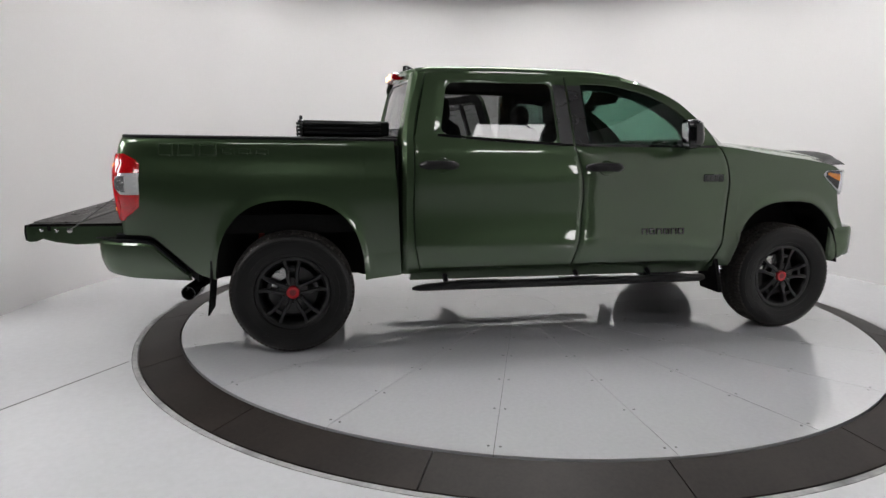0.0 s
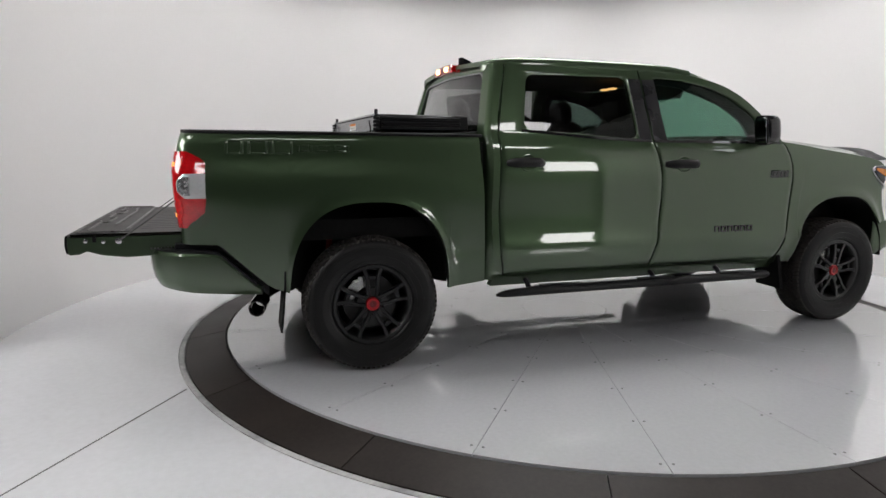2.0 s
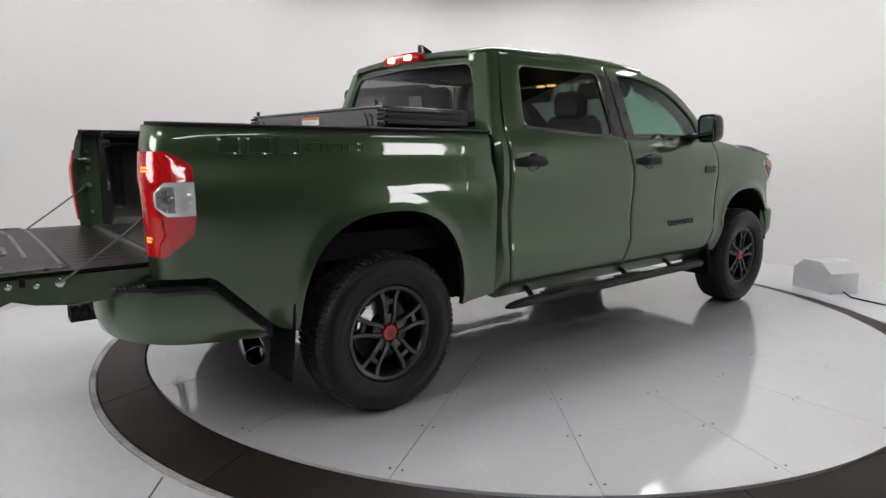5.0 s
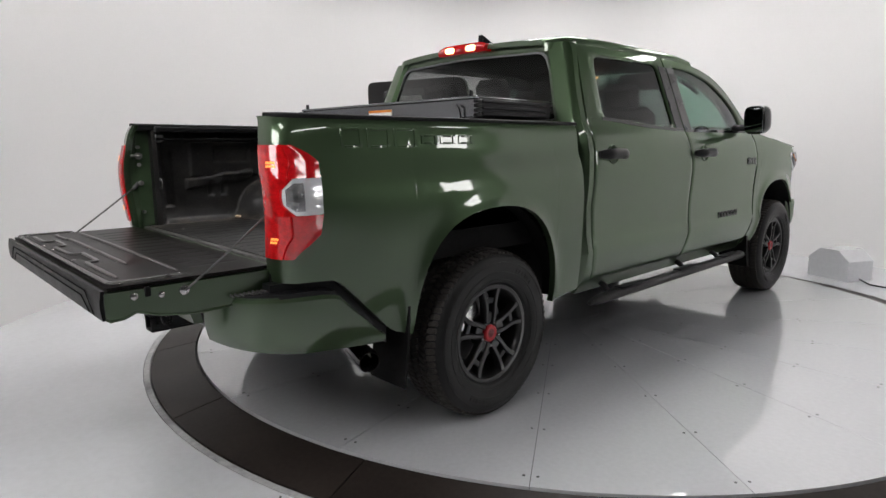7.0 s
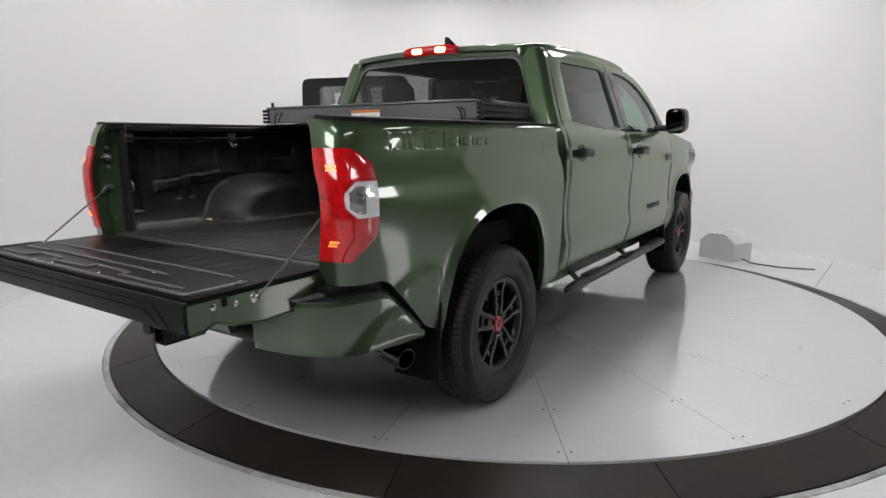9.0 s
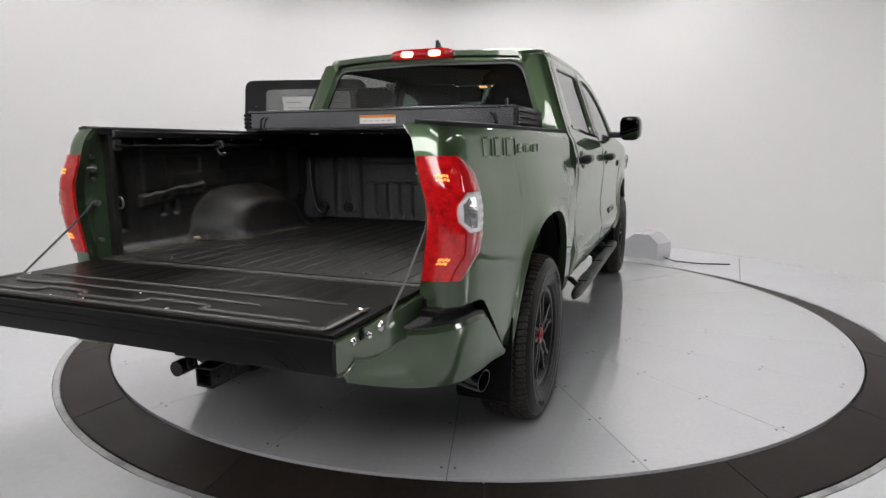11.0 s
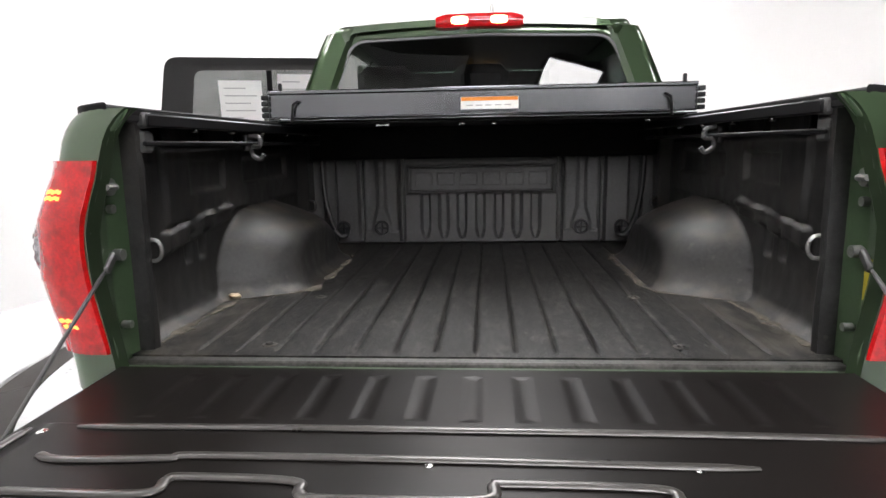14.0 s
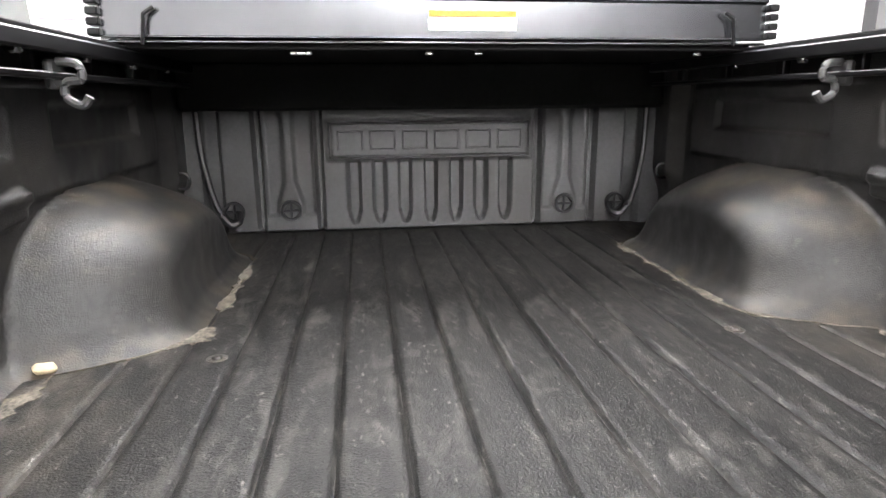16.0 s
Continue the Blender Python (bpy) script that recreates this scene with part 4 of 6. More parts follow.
def skin(xl, xr, lo, hi, n=14):
    vs = [0, 0.01, 0.03, 0.07, 0.12, 0.17, 0.21, 0.25, 0.29, 0.33, 0.38, 0.46, 0.55, 0.64, 0.72, 0.80, 0.86, 0.91, 0.95, 0.98, 1.0]
    def fn(u, v):
        xm = xl(1.0) + (xr(1.0) - xl(1.0)) * u
        z = lo + (hi(xm) - lo) * v
        x = xl(z) + 0.004 + (xr(z) - xl(z) - 0.008) * u
        e = 0.004 if (u in (0, 1) or v in (0,)) else 0.0
        return (x, cab_y(x, z) + e, z)
    g = Geo()
    g.sheet(fn, [0, 0.006] + lin(0.03, 0.97, n) + [0.994, 1], vs, (0, 0.035, 0))
    return g


def rounded(poly, r, k=5):
    """Rounds each corner of an (x, z) outline with k points."""
    out = []
    n = len(poly)
    for i in range(n):
        a, b, c = Vector(poly[i - 1]), Vector(poly[i]), Vector(poly[(i + 1) % n])
        ra = min(r, (a - b).length * 0.45, (c - b).length * 0.45)
        p, q = b + (a - b).normalized() * ra, b + (c - b).normalized() * ra
        for j in range(k):
            t = j / (k - 1)
            out.append(p.lerp(b, t).lerp(b.lerp(q, t), t))
    return out


def loop3(loop, off=0.0):
    return [(p[0], cab_y(p[0], p[1]) - off, p[1]) for p in loop]


def ring_sheet(inner, outer_, mat_off, thick=0.03):
    n = len(inner)
    A, B = loop3(inner), loop3(outer_)
    v = []
    for j, w in enumerate((0.0, 0.12, 0.5, 1.0)):
        for a, b in zip(A, B):
            p = Vector(a).lerp(Vector(b), w)
            y = cab_y(p.x, p.z) - (mat_off if j else mat_off - 0.006)
            v.append((p.x, y, p.z))
    m = 4
    v += [(x, y + thick, z) for x, y, z in v]
    f = []
    for j in range(m - 1):
        for i in range(n):
            k = (i + 1) % n
            f.append((j * n + i, j * n + k, (j + 1) * n + k, (j + 1) * n + i))
            f.append(((m + j) * n + i, (m + j + 1) * n + i, (m + j + 1) * n + k, (m + j) * n + k))
    for i in range(n):
        k = (i + 1) % n
        f += [(i, k, m * n + k, m * n + i), ((m - 1) * n + i, (m - 1) * n + k, (2 * m - 1) * n + k, (2 * m - 1) * n + i)]
    return Geo().add(v, f)


def pane(loop, off=-0.014, thick=0.005):
    P = loop3(loop, off)
    c = [sum(p[i] for p in P) / len(P) for i in range(3)]
    c[1] = cab_y(c[0], c[2]) - off
    n = len(P)
    mid = [tuple(Vector(p).lerp(Vector(c), 0.5)) for p in P]
    mid = [(x, cab_y(x, z) - off, z) for x, y, z in mid]
    v = P + mid + [c]
    v += [(x, y + thick, z) for x, y, z in v]
    N = 2 * n + 1
    f = []
    for i in range(n):
        k = (i + 1) % n
        f += [(i, k, n + k, n + i), (n + i, n + k, 2 * n), (N + i, N + n + i, N + n + k, N + k), (N + n + i, N + 2 * n, N + n + k), (i, k, N + k, N + i)]
    return Geo().add(v, f)


# upper edge of the doors, from the rear corner over the roof and down the windscreen pillar
TOP = smooth_line([(-0.943, 1.862), (-0.45, 1.872), (0.06, 1.872), (0.28, 1.867), (0.47, 1.853), (0.62, 1.828), (0.775, 1.786), (0.90, 1.727), (0.995, 1.660), (1.15, 1.512), (1.225, 1.388)], 81)
TOP_X, TOP_Z = [p[0] for p in TOP], [p[1] for p in TOP]
RW_IN = rounded([(-0.86, 1.452), (-0.02, 1.403), (-0.045, 1.815), (-0.80, 1.803)], 0.06, 7)
ro = rounded([(-1.033, 1.442), (0.090, 1.386), (0.058, 1.872), (-0.938, 1.863)], 0.006, 7)
RW_OUT = ro[:14] + [Vector((x, ip(x, TOP_X, TOP_Z))) for x in lin(0.058, -0.03, 7)] + ro[21:]
fi = smooth_line([(1.085, 1.43), (1.035, 1.535), (0.91, 1.645), (0.72, 1.745), (0.45, 1.806), (0.21, 1.818)], 22)
fo = smooth_line([(1.215, 1.405), (1.15, 1.512), (0.995, 1.660), (0.90, 1.727), (0.775, 1.786), (0.62, 1.828), (0.47, 1.853), (0.28, 1.867), (0.10, 1.8715)], 22)
FW_IN = [Vector((0.20, 1.398)), Vector((1.06, 1.40)), Vector((1.088, 1.408))] + fi + [Vector((0.178, 1.812)), Vector((0.167, 1.79))]
fk = smooth_line([(0.955, 1.44), (0.915, 1.52), (0.80, 1.615), (0.63, 1.705), (0.42, 1.762), (0.235, 1.778)], 22)
FW_TRIM = [Vector((0.235, 1.408)), Vector((0.93, 1.408)), Vector((0.955, 1.415))] + fk + [Vector((0.215, 1.770)), Vector((0.208, 1.75))]
FW_OUT = [Vector((0.098, 1.386)), Vector((1.20, 1.388)), Vector((1.225, 1.388))] + fo + [Vector((0.066, 1.872)), Vector((0.065, 1.84))]


SATIN = material("satin_pillar_black", (0.016, 0.016, 0.018), 0.28, 0, 0.3, 4, 0.1, 150)
GRIP = material("satin_handle_black", (0.007, 0.007, 0.0075), 0.3, 0, 0, 10, 0.2, 200, spec=0.3)


def handle(x0, x1, z):
    g = Geo()
    ys_ = lambda x: cab_y(x, z)
    pts = []
    for u in lin(0, 1, 13):
        x = x0 + (x1 - x0) * u
        lift = 0.042 * min(1.0, math.sin(math.pi * u) * 1.7) + 0.002
        pts.append((x, ys_(x) - lift, z + 0.004 * math.sin(math.pi * u)))
    g.tube(pts, [0.014, 0.020] + [0.024] * 9 + [0.020, 0.014], 10)
    g.moved(Matrix.Translation((0, 0, z)) @ Matrix.Diagonal((1, 1, 1.25, 1)) @ Matrix.Translation((0, 0, -z)))
    return g


def bowl(xc, z):
    g = Geo()
    g.sheet(lambda r, a: (xc + 0.055 * r * math.cos(a), cab_y(xc, z) - 0.0035 + 0.012 * (1 - r) ** 0.5 * 0.4, z + 0.047 * r * math.sin(a)), [0.02, 0.4, 0.7, 0.9, 1.0], lin(0, 2 * math.pi, 21), (0, 0.006, 0))
    g.tube([(xc + 0.057 * math.cos(a), cab_y(xc, z + 0.05 * math.sin(a)) - 0.001, z + 0.050 * math.sin(a)) for a in lin(0, 2 * math.pi, 33)[:-1]], 0.0045, 8, closed=True)
    return g


def rear_door(parent):
    """A rear door built shut on the right side; returns its empty with all parts."""
    d = new("rear_door")
    d.parent = parent
    d["label"] = "green rear cab door with dark privacy glass"
    sk = part("door_skin", skin(x_rear, x_split, 0.53, lambda x: belt(x) - 0.004), PAINT, d, "glossy green outer skin")
    part("window_frame", ring_sheet(RW_IN, RW_OUT, 0.0), PAINT, d, "green window frame")
    glaze(part("window_pane", pane(RW_IN), TINT, d, "dark privacy glass"))
    g = Geo()
    g.band([(x, cab_y(x, belt(x)) - 0.004, belt(x) - 0.004) for x in lin(-0.88, 0.08, 12)], [(x, cab_y(x, belt(x) + 0.014) - 0.006, belt(x) + 0.014) for x in lin(-0.88, 0.08, 12)], (0, 0.012, 0))
    part("belt_trim", g, GLOSS, d, "black window seal")
    part("handle", handle(-1.005, -0.755, 1.243), GRIP, d, "black pull handle")
    part("handle_bowl", bowl(-0.86, 1.243), PAINT, d)
    return d


def front_door(parent):
    d = new("front_door")
    d.parent = parent
    d["label"] = "green front cab door with lightly tinted glass"
    part("door_skin", skin(x_split, x_front, 0.53, lambda x: belt(x) - 0.004), PAINT, d, "glossy green outer skin")
    part("window_frame", ring_sheet(FW_IN, FW_OUT, 0.0), PAINT, d, "green window frame")
    glaze(part("window_pane", pane(FW_IN), GREENGLASS, d, "lightly green tinted glass"))
    part("inner_trim", ring_sheet(FW_TRIM, FW_IN, -0.032, 0.02), INTERIOR, d, "black inner door trim")
    g = Geo()
    g.band([(x, cab_y(x, belt(x)) - 0.004, belt(x) - 0.004) for x in lin(0.10, 1.20, 12)], [(x, cab_y(x, belt(x) + 0.014) - 0.006, belt(x) + 0.014) for x in lin(0.10, 1.20, 12)], (0, 0.012, 0))
    part("belt_trim", g, GLOSS, d, "black window seal")
    part("handle", handle(0.165, 0.435, 1.235), GRIP, d, "black pull handle")
    part("handle_bowl", bowl(0.32, 1.235), PAINT, d)
    # plain dark blocks low on the door and a small plate near the fender
    for k in range(6):
        x = 0.645 + 0.058 * k
        g = Geo()
        for bx, bz, bw, bh in ((-0.018, 0, 0.011, 0.044), (0.018, 0, 0.011, 0.044), (0, 0.017, 0.03, 0.010)) + (((0, -0.017, 0.03, 0.010),) if k % 2 else ()):
            g.box((x + bx, cab_y(x, 0.777) - 0.003, 0.777 + bz), (bw, 0.012, bh), 0.002)
        part("badge_block", g, GLOSS, d, "gloss black plain badge block")
    g = Geo()
    g.box((1.165, cab_y(1.165, 1.165) - 0.003, 1.165), (0.165, 0.012, 0.052), 0.004)
    part("badge_plate", g, material("dark_chrome", (0.08, 0.09, 0.085), 0.25, 0.8) if "dark_chrome" not in bpy.data.materials else bpy.data.materials["dark_chrome"], d, "dark grey badge plate")
    g = Geo()
    for k in range(4):
        g.box((1.108 + 0.036 * k, cab_y(1.165, 1.165) - 0.0095, 1.163), (0.022, 0.004, 0.026), 0.001)
    part("badge_bars", g, GLOSS, d, "plain black bars on the plate")
    return d


def mirror_twin(d):
    """A left-hand copy of a right-hand door, with its own mirrored meshes."""
    e = new(d.name.split(".")[0])
    e.parent = d.parent
    e["label"] = d["label"]
    for c in d.children:
        me = c.data.copy()
        for v in me.vertices:
            v.co.y = -v.co.y
        me.flip_normals()
        o = new(c.name.split(".")[0], me)
        o.parent = e
        if "label" in c:
            o["label"] = c["label"]
    return e


door_r = rear_door(truck)
door_f = front_door(truck)
mirror_twin(door_f)
open_door = mirror_twin(door_r)
open_door["label"] = "green rear cab door standing wide open with papers on its glass"
hinge = Vector((0.115, 0.95, 0))
open_door.matrix_local = Matrix.Translation(hinge) @ pose(0, 0, 0, 0, 0, -72) @ Matrix.Translation(-hinge)
RW_ROUND = rounded([(-1.033, 1.442), (0.090, 1.386), (0.058, 1.872), (-0.945, 1.866)], 0.075, 7)
for c in list(open_door.children):
    if c.name.startswith("window_frame"):
        bpy.data.objects.remove(c)
part("window_frame", ring_sheet(RW_IN, RW_ROUND, 0.0).flipped(), PAINT, open_door, "green window frame")
g = Geo()
g.sheet(lambda u, v: (lambda x, z: (x, -cab_y(x, z) - 0.03, z))(-0.365 + 0.032 * u, 1.42 + 0.395 * v), [0, 0.2, 0.8, 1], lin(0, 1, 6), (0, 0.012, 0))
part("window_divider", g, BLACK, open_door, "black window divider bar")
# inner trim of the open door
g = Geo()
g.sheet(lambda u, v: (-0.97 + 1.03 * u, 0.90 - 0.012 * math.sin(math.pi * u), 0.56 + 0.83 * v), lin(0, 1, 8), lin(0, 1, 8), (0, 0.03, 0))
g.box((-0.45, 0.87, 0.98), (0.7, 0.08, 0.07), 0.02)
part("door_card", g, INTERIOR, open_door, "black inner door trim")
g = Geo()
inn = rounded([(-0.84, 1.462), (-0.03, 1.413), (-0.055, 1.803), (-0.785, 1.791)], 0.05, 7)
gg = ring_sheet(inn, RW_ROUND, -0.032, 0.012)
part("inner_frame", gg.flipped(), INTERIOR, open_door, "black inner window surround")
for x0, x1, z0, z1 in ((-0.66, -0.40, 1.45, 1.74), (-0.30, -0.08, 1.50, 1.78)):
    g = Geo()
    f_ = lambda x, z: (x, -cab_y(x, z) - 0.026, z)
    g.sheet(lambda u, v: f_(x0 + (x1 - x0) * u, z0 + (z1 - z0) * v), [0, 0.5, 1], lin(0, 1, 5), (0, 0.0015, 0))
    pp = part("paper_sheet", g, PAPER, open_door, "white printed paper sheet")
    g = Geo()
    for k, w in enumerate((0.5, 0.75, 0.6, 0.7, 0.4)):
        z = z1 - 0.05 - 0.045 * k
        g.sheet(lambda u, v: (lambda p: (p[0], p[1] - 0.002, p[2]))(f_(x0 + (x1 - x0) * (0.12 + w * u), z + 0.007 * v)), [0, 1], [0, 1], (0, 0.0008, 0))
    part("print_bar", g, INK, pp, "grey print bars")

# black pillar covers
g = Geo()
g.band([(-0.012 - 0.022 * v, cab_y(0, 1.397 + 0.41 * v) - 0.005, 1.397 + 0.41 * v) for v in lin(0, 1, 9)], [(0.082 - 0.026 * v, cab_y(0, 1.395 + 0.41 * v) - 0.006, 1.395 + 0.41 * v) for v in lin(0, 1, 9)], (0, 0.006, 0))
part("pillar_cover", g, SATIN, door_r, "satin black pillar cover")
g2 = Geo()
g2.band([(0.100 - 0.026 * v, cab_y(0, 1.395 + 0.41 * v) - 0.006, 1.395 + 0.41 * v) for v in lin(0, 1, 9)], [(0.205 - 0.034 * v, cab_y(0, 1.397 + 0.41 * v) - 0.005, 1.397 + 0.41 * v) for v in lin(0, 1, 9)], (0, 0.006, 0))
part("pillar_cover", g2, SATIN, door_f, "satin black pillar cover")

# cab corner panel and rear wall
def corner_pt(u, z):
    """u 0..1 round the cab's rear corner from the door edge to the rear window side."""
    xd = x_rear(z)
    lean = ip(z, [0.5, 1.40, 1.86], [0.0, 0.0, 0.105])
    y = -cab_y(xd, z)
    xr = -1.128 + lean
    P = [(xd - 0.005, y), (xd - 0.05, y), (xr + 0.035, y - 0.004), (xr + 0.004, y - 0.03), (xr - 0.004, y - 0.075), (xr - 0.012, y - 0.13)]
    t = u * (len(P) - 1)
    i = min(int(t), len(P) - 2)
    a, b = P[i], P[i + 1]
    w = t - i
    return (a[0] + (b[0] - a[0]) * w, -(a[1] + (b[1] - a[1]) * w), z)


cab = new("cab_shell")
cab.parent = truck
cab["label"] = "green painted cab shell with grey headliner"
g = Geo()
g.sheet(corner_pt, lin(0, 1, 11), [0.50, 0.54, 0.6, 0.7, 0.8, 0.95, 1.1, 1.25, 1.35, 1.40, 1.45, 1.55, 1.65, 1.75, 1.80, 1.84, 1.866], (0.02, 0.03, 0))
twin("cab_corner", g, PAINT, cab, "green rear cab corner")
# rear wall with the window opening
zs_ = [0.60, 1.0, 1.38, 1.43]
g = Geo()
g.sheet(lambda y, z: (-1.155 + ip(z, [0.5, 1.40, 1.86], [0.0, 0.0, 0.105]), y, z), lin(-0.80, 0.80, 9), zs_, (0.03, 0, 0))
part("rear_wall", g, PAINT, cab, "green lower rear cab wall")


def rear_x(y, z):
    return -1.158 + ip(z, [0.5, 1.40, 1.90], [0.0, 0.0, 0.115]) + 0.05 * (y / 0.75) ** 2


def rear_loop(w0, w1, z0, z1, r, crown=0.0):
    return [(p[0], p[1] + crown * (1 - (p[0] / w0) ** 2) * (p[1] > (z0 + z1) / 2)) for p in rounded([(-w0, z0), (0, z0), (w0, z0), (w1, z1), (0, z1 + 0.0), (-w1, z1)], r)]


RG_IN = rear_loop(0.772, 0.612, 1.44, 1.805, 0.06, 0.022)
RG_OUT = rear_loop(0.815, 0.655, 1.425, 1.870, 0.05, 0.05)
RG_MID = rear_loop(0.783, 0.623, 1.434, 1.816, 0.065, 0.023)


def rear_ring(A, B, out, thick):
    n = len(A)
    v = []
    for w in (0, 0.15, 0.5, 1):
        for a, b in zip(A, B):
            y, z = a[0] + (b[0] - a[0]) * w, a[1] + (b[1] - a[1]) * w
            v.append((rear_x(y, z) - out + (0.008 if w == 0 else 0), y, z))
    v += [(x + thick, y, z) for x, y, z in v]
    f = []
    for j in range(3):
        for i in range(n):
            k = (i + 1) % n
            f += [(j * n + i, j * n + k, (j + 1) * n + k, (j + 1) * n + i), ((4 + j) * n + i, (5 + j) * n + i, (5 + j) * n + k, (4 + j) * n + k)]
    for i in range(n):
        k = (i + 1) % n
        f += [(i, k, 4 * n + k, 4 * n + i), (3 * n + i, 3 * n + k, 7 * n + k, 7 * n + i)]
    return Geo().add(v, f)


part("rear_panel", rear_ring(RG_MID, RG_OUT, 0.0, 0.03), PAINT, cab, "green panel round the rear window")
GREYTRIM = material("grey_window_seal", (0.14, 0.145, 0.145), 0.35, 0, 0.2, 6, 0.1, 100)
part("rear_window_seal", rear_ring(RG_IN, RG_MID, 0.005, 0.012), GREYTRIM, cab, "grey rear window seal")
n, rings = len(RG_IN), 14
v, f = [], []
for j in range(rings):
    w = 1 - j / (rings - 0.6)
    v += [(rear_x(y * w, 1.62 + (z - 1.62) * w) + 0.004, y * w, 1.62 + (z - 1.62) * w) for y, z in RG_IN]
f = [(j * n + i, j * n + (i + 1) % n, (j + 1) * n + (i + 1) % n, (j + 1) * n + i) for j in range(rings - 1) for i in range(n)]
f.append(tuple(range((rings - 1) * n, rings * n)))
N = len(v)
v += [(x + 0.005, y, z) for x, y, z in v]
f += [tuple(N + a for a in reversed(q)) for q in f] + [(i, (i + 1) % n, N + (i + 1) % n, N + i) for i in range(n)]
glaze(part("rear_window", Geo().add(v, f), TINT, cab, "dark privacy glass rear window"))


# roof
def edge_z(x):
    return ip(x, TOP_X, TOP_Z) + 0.003 - 0.012 * max(0.0, min(1.0, (-0.95 - x) / 0.1))


def roof_pt(x, w):
    ze = edge_z(x)
    ye = (abs(cab_y(x, ze)) - 0.002) * ip(x, [-1.055, -1.035, -0.99, -0.93, -0.86], [0.83, 0.885, 0.95, 0.99, 1.0])
    a = abs(w)
    dz = 0.076 * (1 - a ** 2.2) * 0.40 + 0.076 * 0.60 * (1 - a ** 90)
    dz *= ip(x, [-1.06, -0.98, -0.6, 0.3, 0.5], [0.72, 0.85, 1.0, 1.0, 0.82])
    return (x - (0.02 * (1 - a * a) if x < -1.0 else 0), ye * w, ze + dz)


ws = [-1, -0.9993, -0.998, -0.996, -0.994, -0.985, -0.973, -0.96, -0.94, -0.92, -0.86, -0.78, -0.65, -0.5, -0.3, -0.1, 0.1, 0.3, 0.5, 0.65, 0.78, 0.86, 0.92, 0.94, 0.96, 0.973, 0.985, 0.994, 0.996, 0.998, 0.9993, 1]
g = Geo()
g.sheet(roof_pt, [-1.055, -1.045, -1.02, -0.98, -0.9, -0.75, -0.5, -0.2, 0.06, 0.15, 0.25, 0.32, 0.38, 0.44, 0.50], ws, (0, 0, -0.03))
part("roof", g, PAINT, cab, "glossy green roof")
g = Geo()
g.sheet(lambda x, w: (x, 0.66 * w, roof_pt(max(x, -1.0), w * 0.85)[2] - 0.05), lin(-1.02, 0.48, 8), lin(-1, 1, 7), (0, 0, -0.01))
part("headliner", g, HEADLINE, cab, "grey fabric headliner")
# pillars beside the windscreen, and the glass
WS = [(0.50, 0.715, 1.888), (0.78, 0.715, 1.812), (1.03, 0.735, 1.675), (1.20, 0.755, 1.550), (1.36, 0.785, 1.405)]
WS = [tuple(p) for p in smooth_line(WS, 17)]
OE = [(x, ip(x, TOP_X, TOP_Z) + 0.002) for x in [0.47 + (1.222 - 0.47) * (i / 16) ** 0.9 for i in range(17)]]
g = Geo()
g.band([(x, cab_y(x, z) - 0.002, z) for x, z in OE], [(x, -y, z) for x, y, z in WS], (0, 0.03, -0.01))
twin("windscreen_pillar", g, PAINT, cab, "green windscreen pillar")


def wind(u, w):
    i = min(int(u * 16), 15)
    t = u * 16 - i
    a, b = Vector(WS[i]), Vector(WS[i + 1])
    p = a.lerp(b, t)
    return (p.x + 0.16 * (1 - w * w), p.y * w, p.z + 0.045 * (1 - w * w) * (1 - u))


g = Geo()
g.sheet(wind, lin(0, 1, 13), lin(-1, 1, 13), (-0.004, 0, -0.004))
glaze(part("windscreen", g, GREENGLASS, cab, "green tinted windscreen"))
g = Geo()
g.sheet(lambda u, w: (0.475 + (0.10 * u + 0.12 * (1 - w * w) * u) * (1 - w ** 8), 0.70 * w, roof_pt(0.49, w * 0.95)[2] - 0.02 * u), [0, 0.5, 1], lin(-1, 1, 11), (0, 0, -0.03))
part("windscreen_header", g, PAINT, cab, "green windscreen header")

# sill under the doors
g = Geo()
g.sheet(lambda x, v: (x, cab_y(x, 0.53) + 0.012 + 0.05 * (1 - v), 0.45 + 0.085 * v), lin(-1.06, 1.25, 16), lin(0, 1, 5), (0, 0.06, 0))
twin("rocker_panel", g, PAINT, cab, "green rocker panel under the doors")
# dark inner body behind the gaps, door openings
g = Geo()
g.sheet(lambda x, z: (x, cab_y(x, z) + 0.06, z), lin(-1.10, 1.32, 14), lin(0.50, 1.36, 10), (0, 0.03, 0))
part("inner_side", g, INTERIOR, cab, "black inner side trim")
g = Geo()
g.sheet(lambda x, z: (x, -cab_y(x, z) - 0.06, z), lin(0.13, 1.32, 8), lin(0.50, 1.36, 10), (0, -0.03, 0))
part("inner_side", g, INTERIOR, cab, "black inner side trim")
g = Geo()
g.box((0.12, 0.885, 1.0), (0.10, 0.06, 1.0), 0.01)
g.box((0.09, 0.80, 1.62), (0.09, 0.05, 0.46), 0.01)
part("door_pillar", g, JAMB, cab, "green painted door pillar")
g = Geo()
g.box((0.1, 0, 0.58), (2.3, 1.70, 0.06), 0.01)
g.box((1.25, 0, 0.9), (0.04, 1.75, 0.7), 0.01)
part("cab_floor", g, INTERIOR, cab, "black cab floor and firewall")


# fenders
def fend_lo(x):
    if x < 2.33:
        return max(ip(x, [1.2, 1.33, 1.37, 2.33], [0.49, 0.50, 0.50, 0.78]), arch_z(x, AX_F, 0.99)) if x > 1.36 else ip(x, [1.2, 1.36], [0.49, 0.50])
    return 0.785


FEND_TOP = smooth_line([(1.20, 1.396), (1.40, 1.374), (1.60, 1.343), (1.80, 1.318), (2.0, 1.293), (2.14, 1.271), (2.26, 1.243), (2.34, 1.215), (2.41, 1.180)], 61)
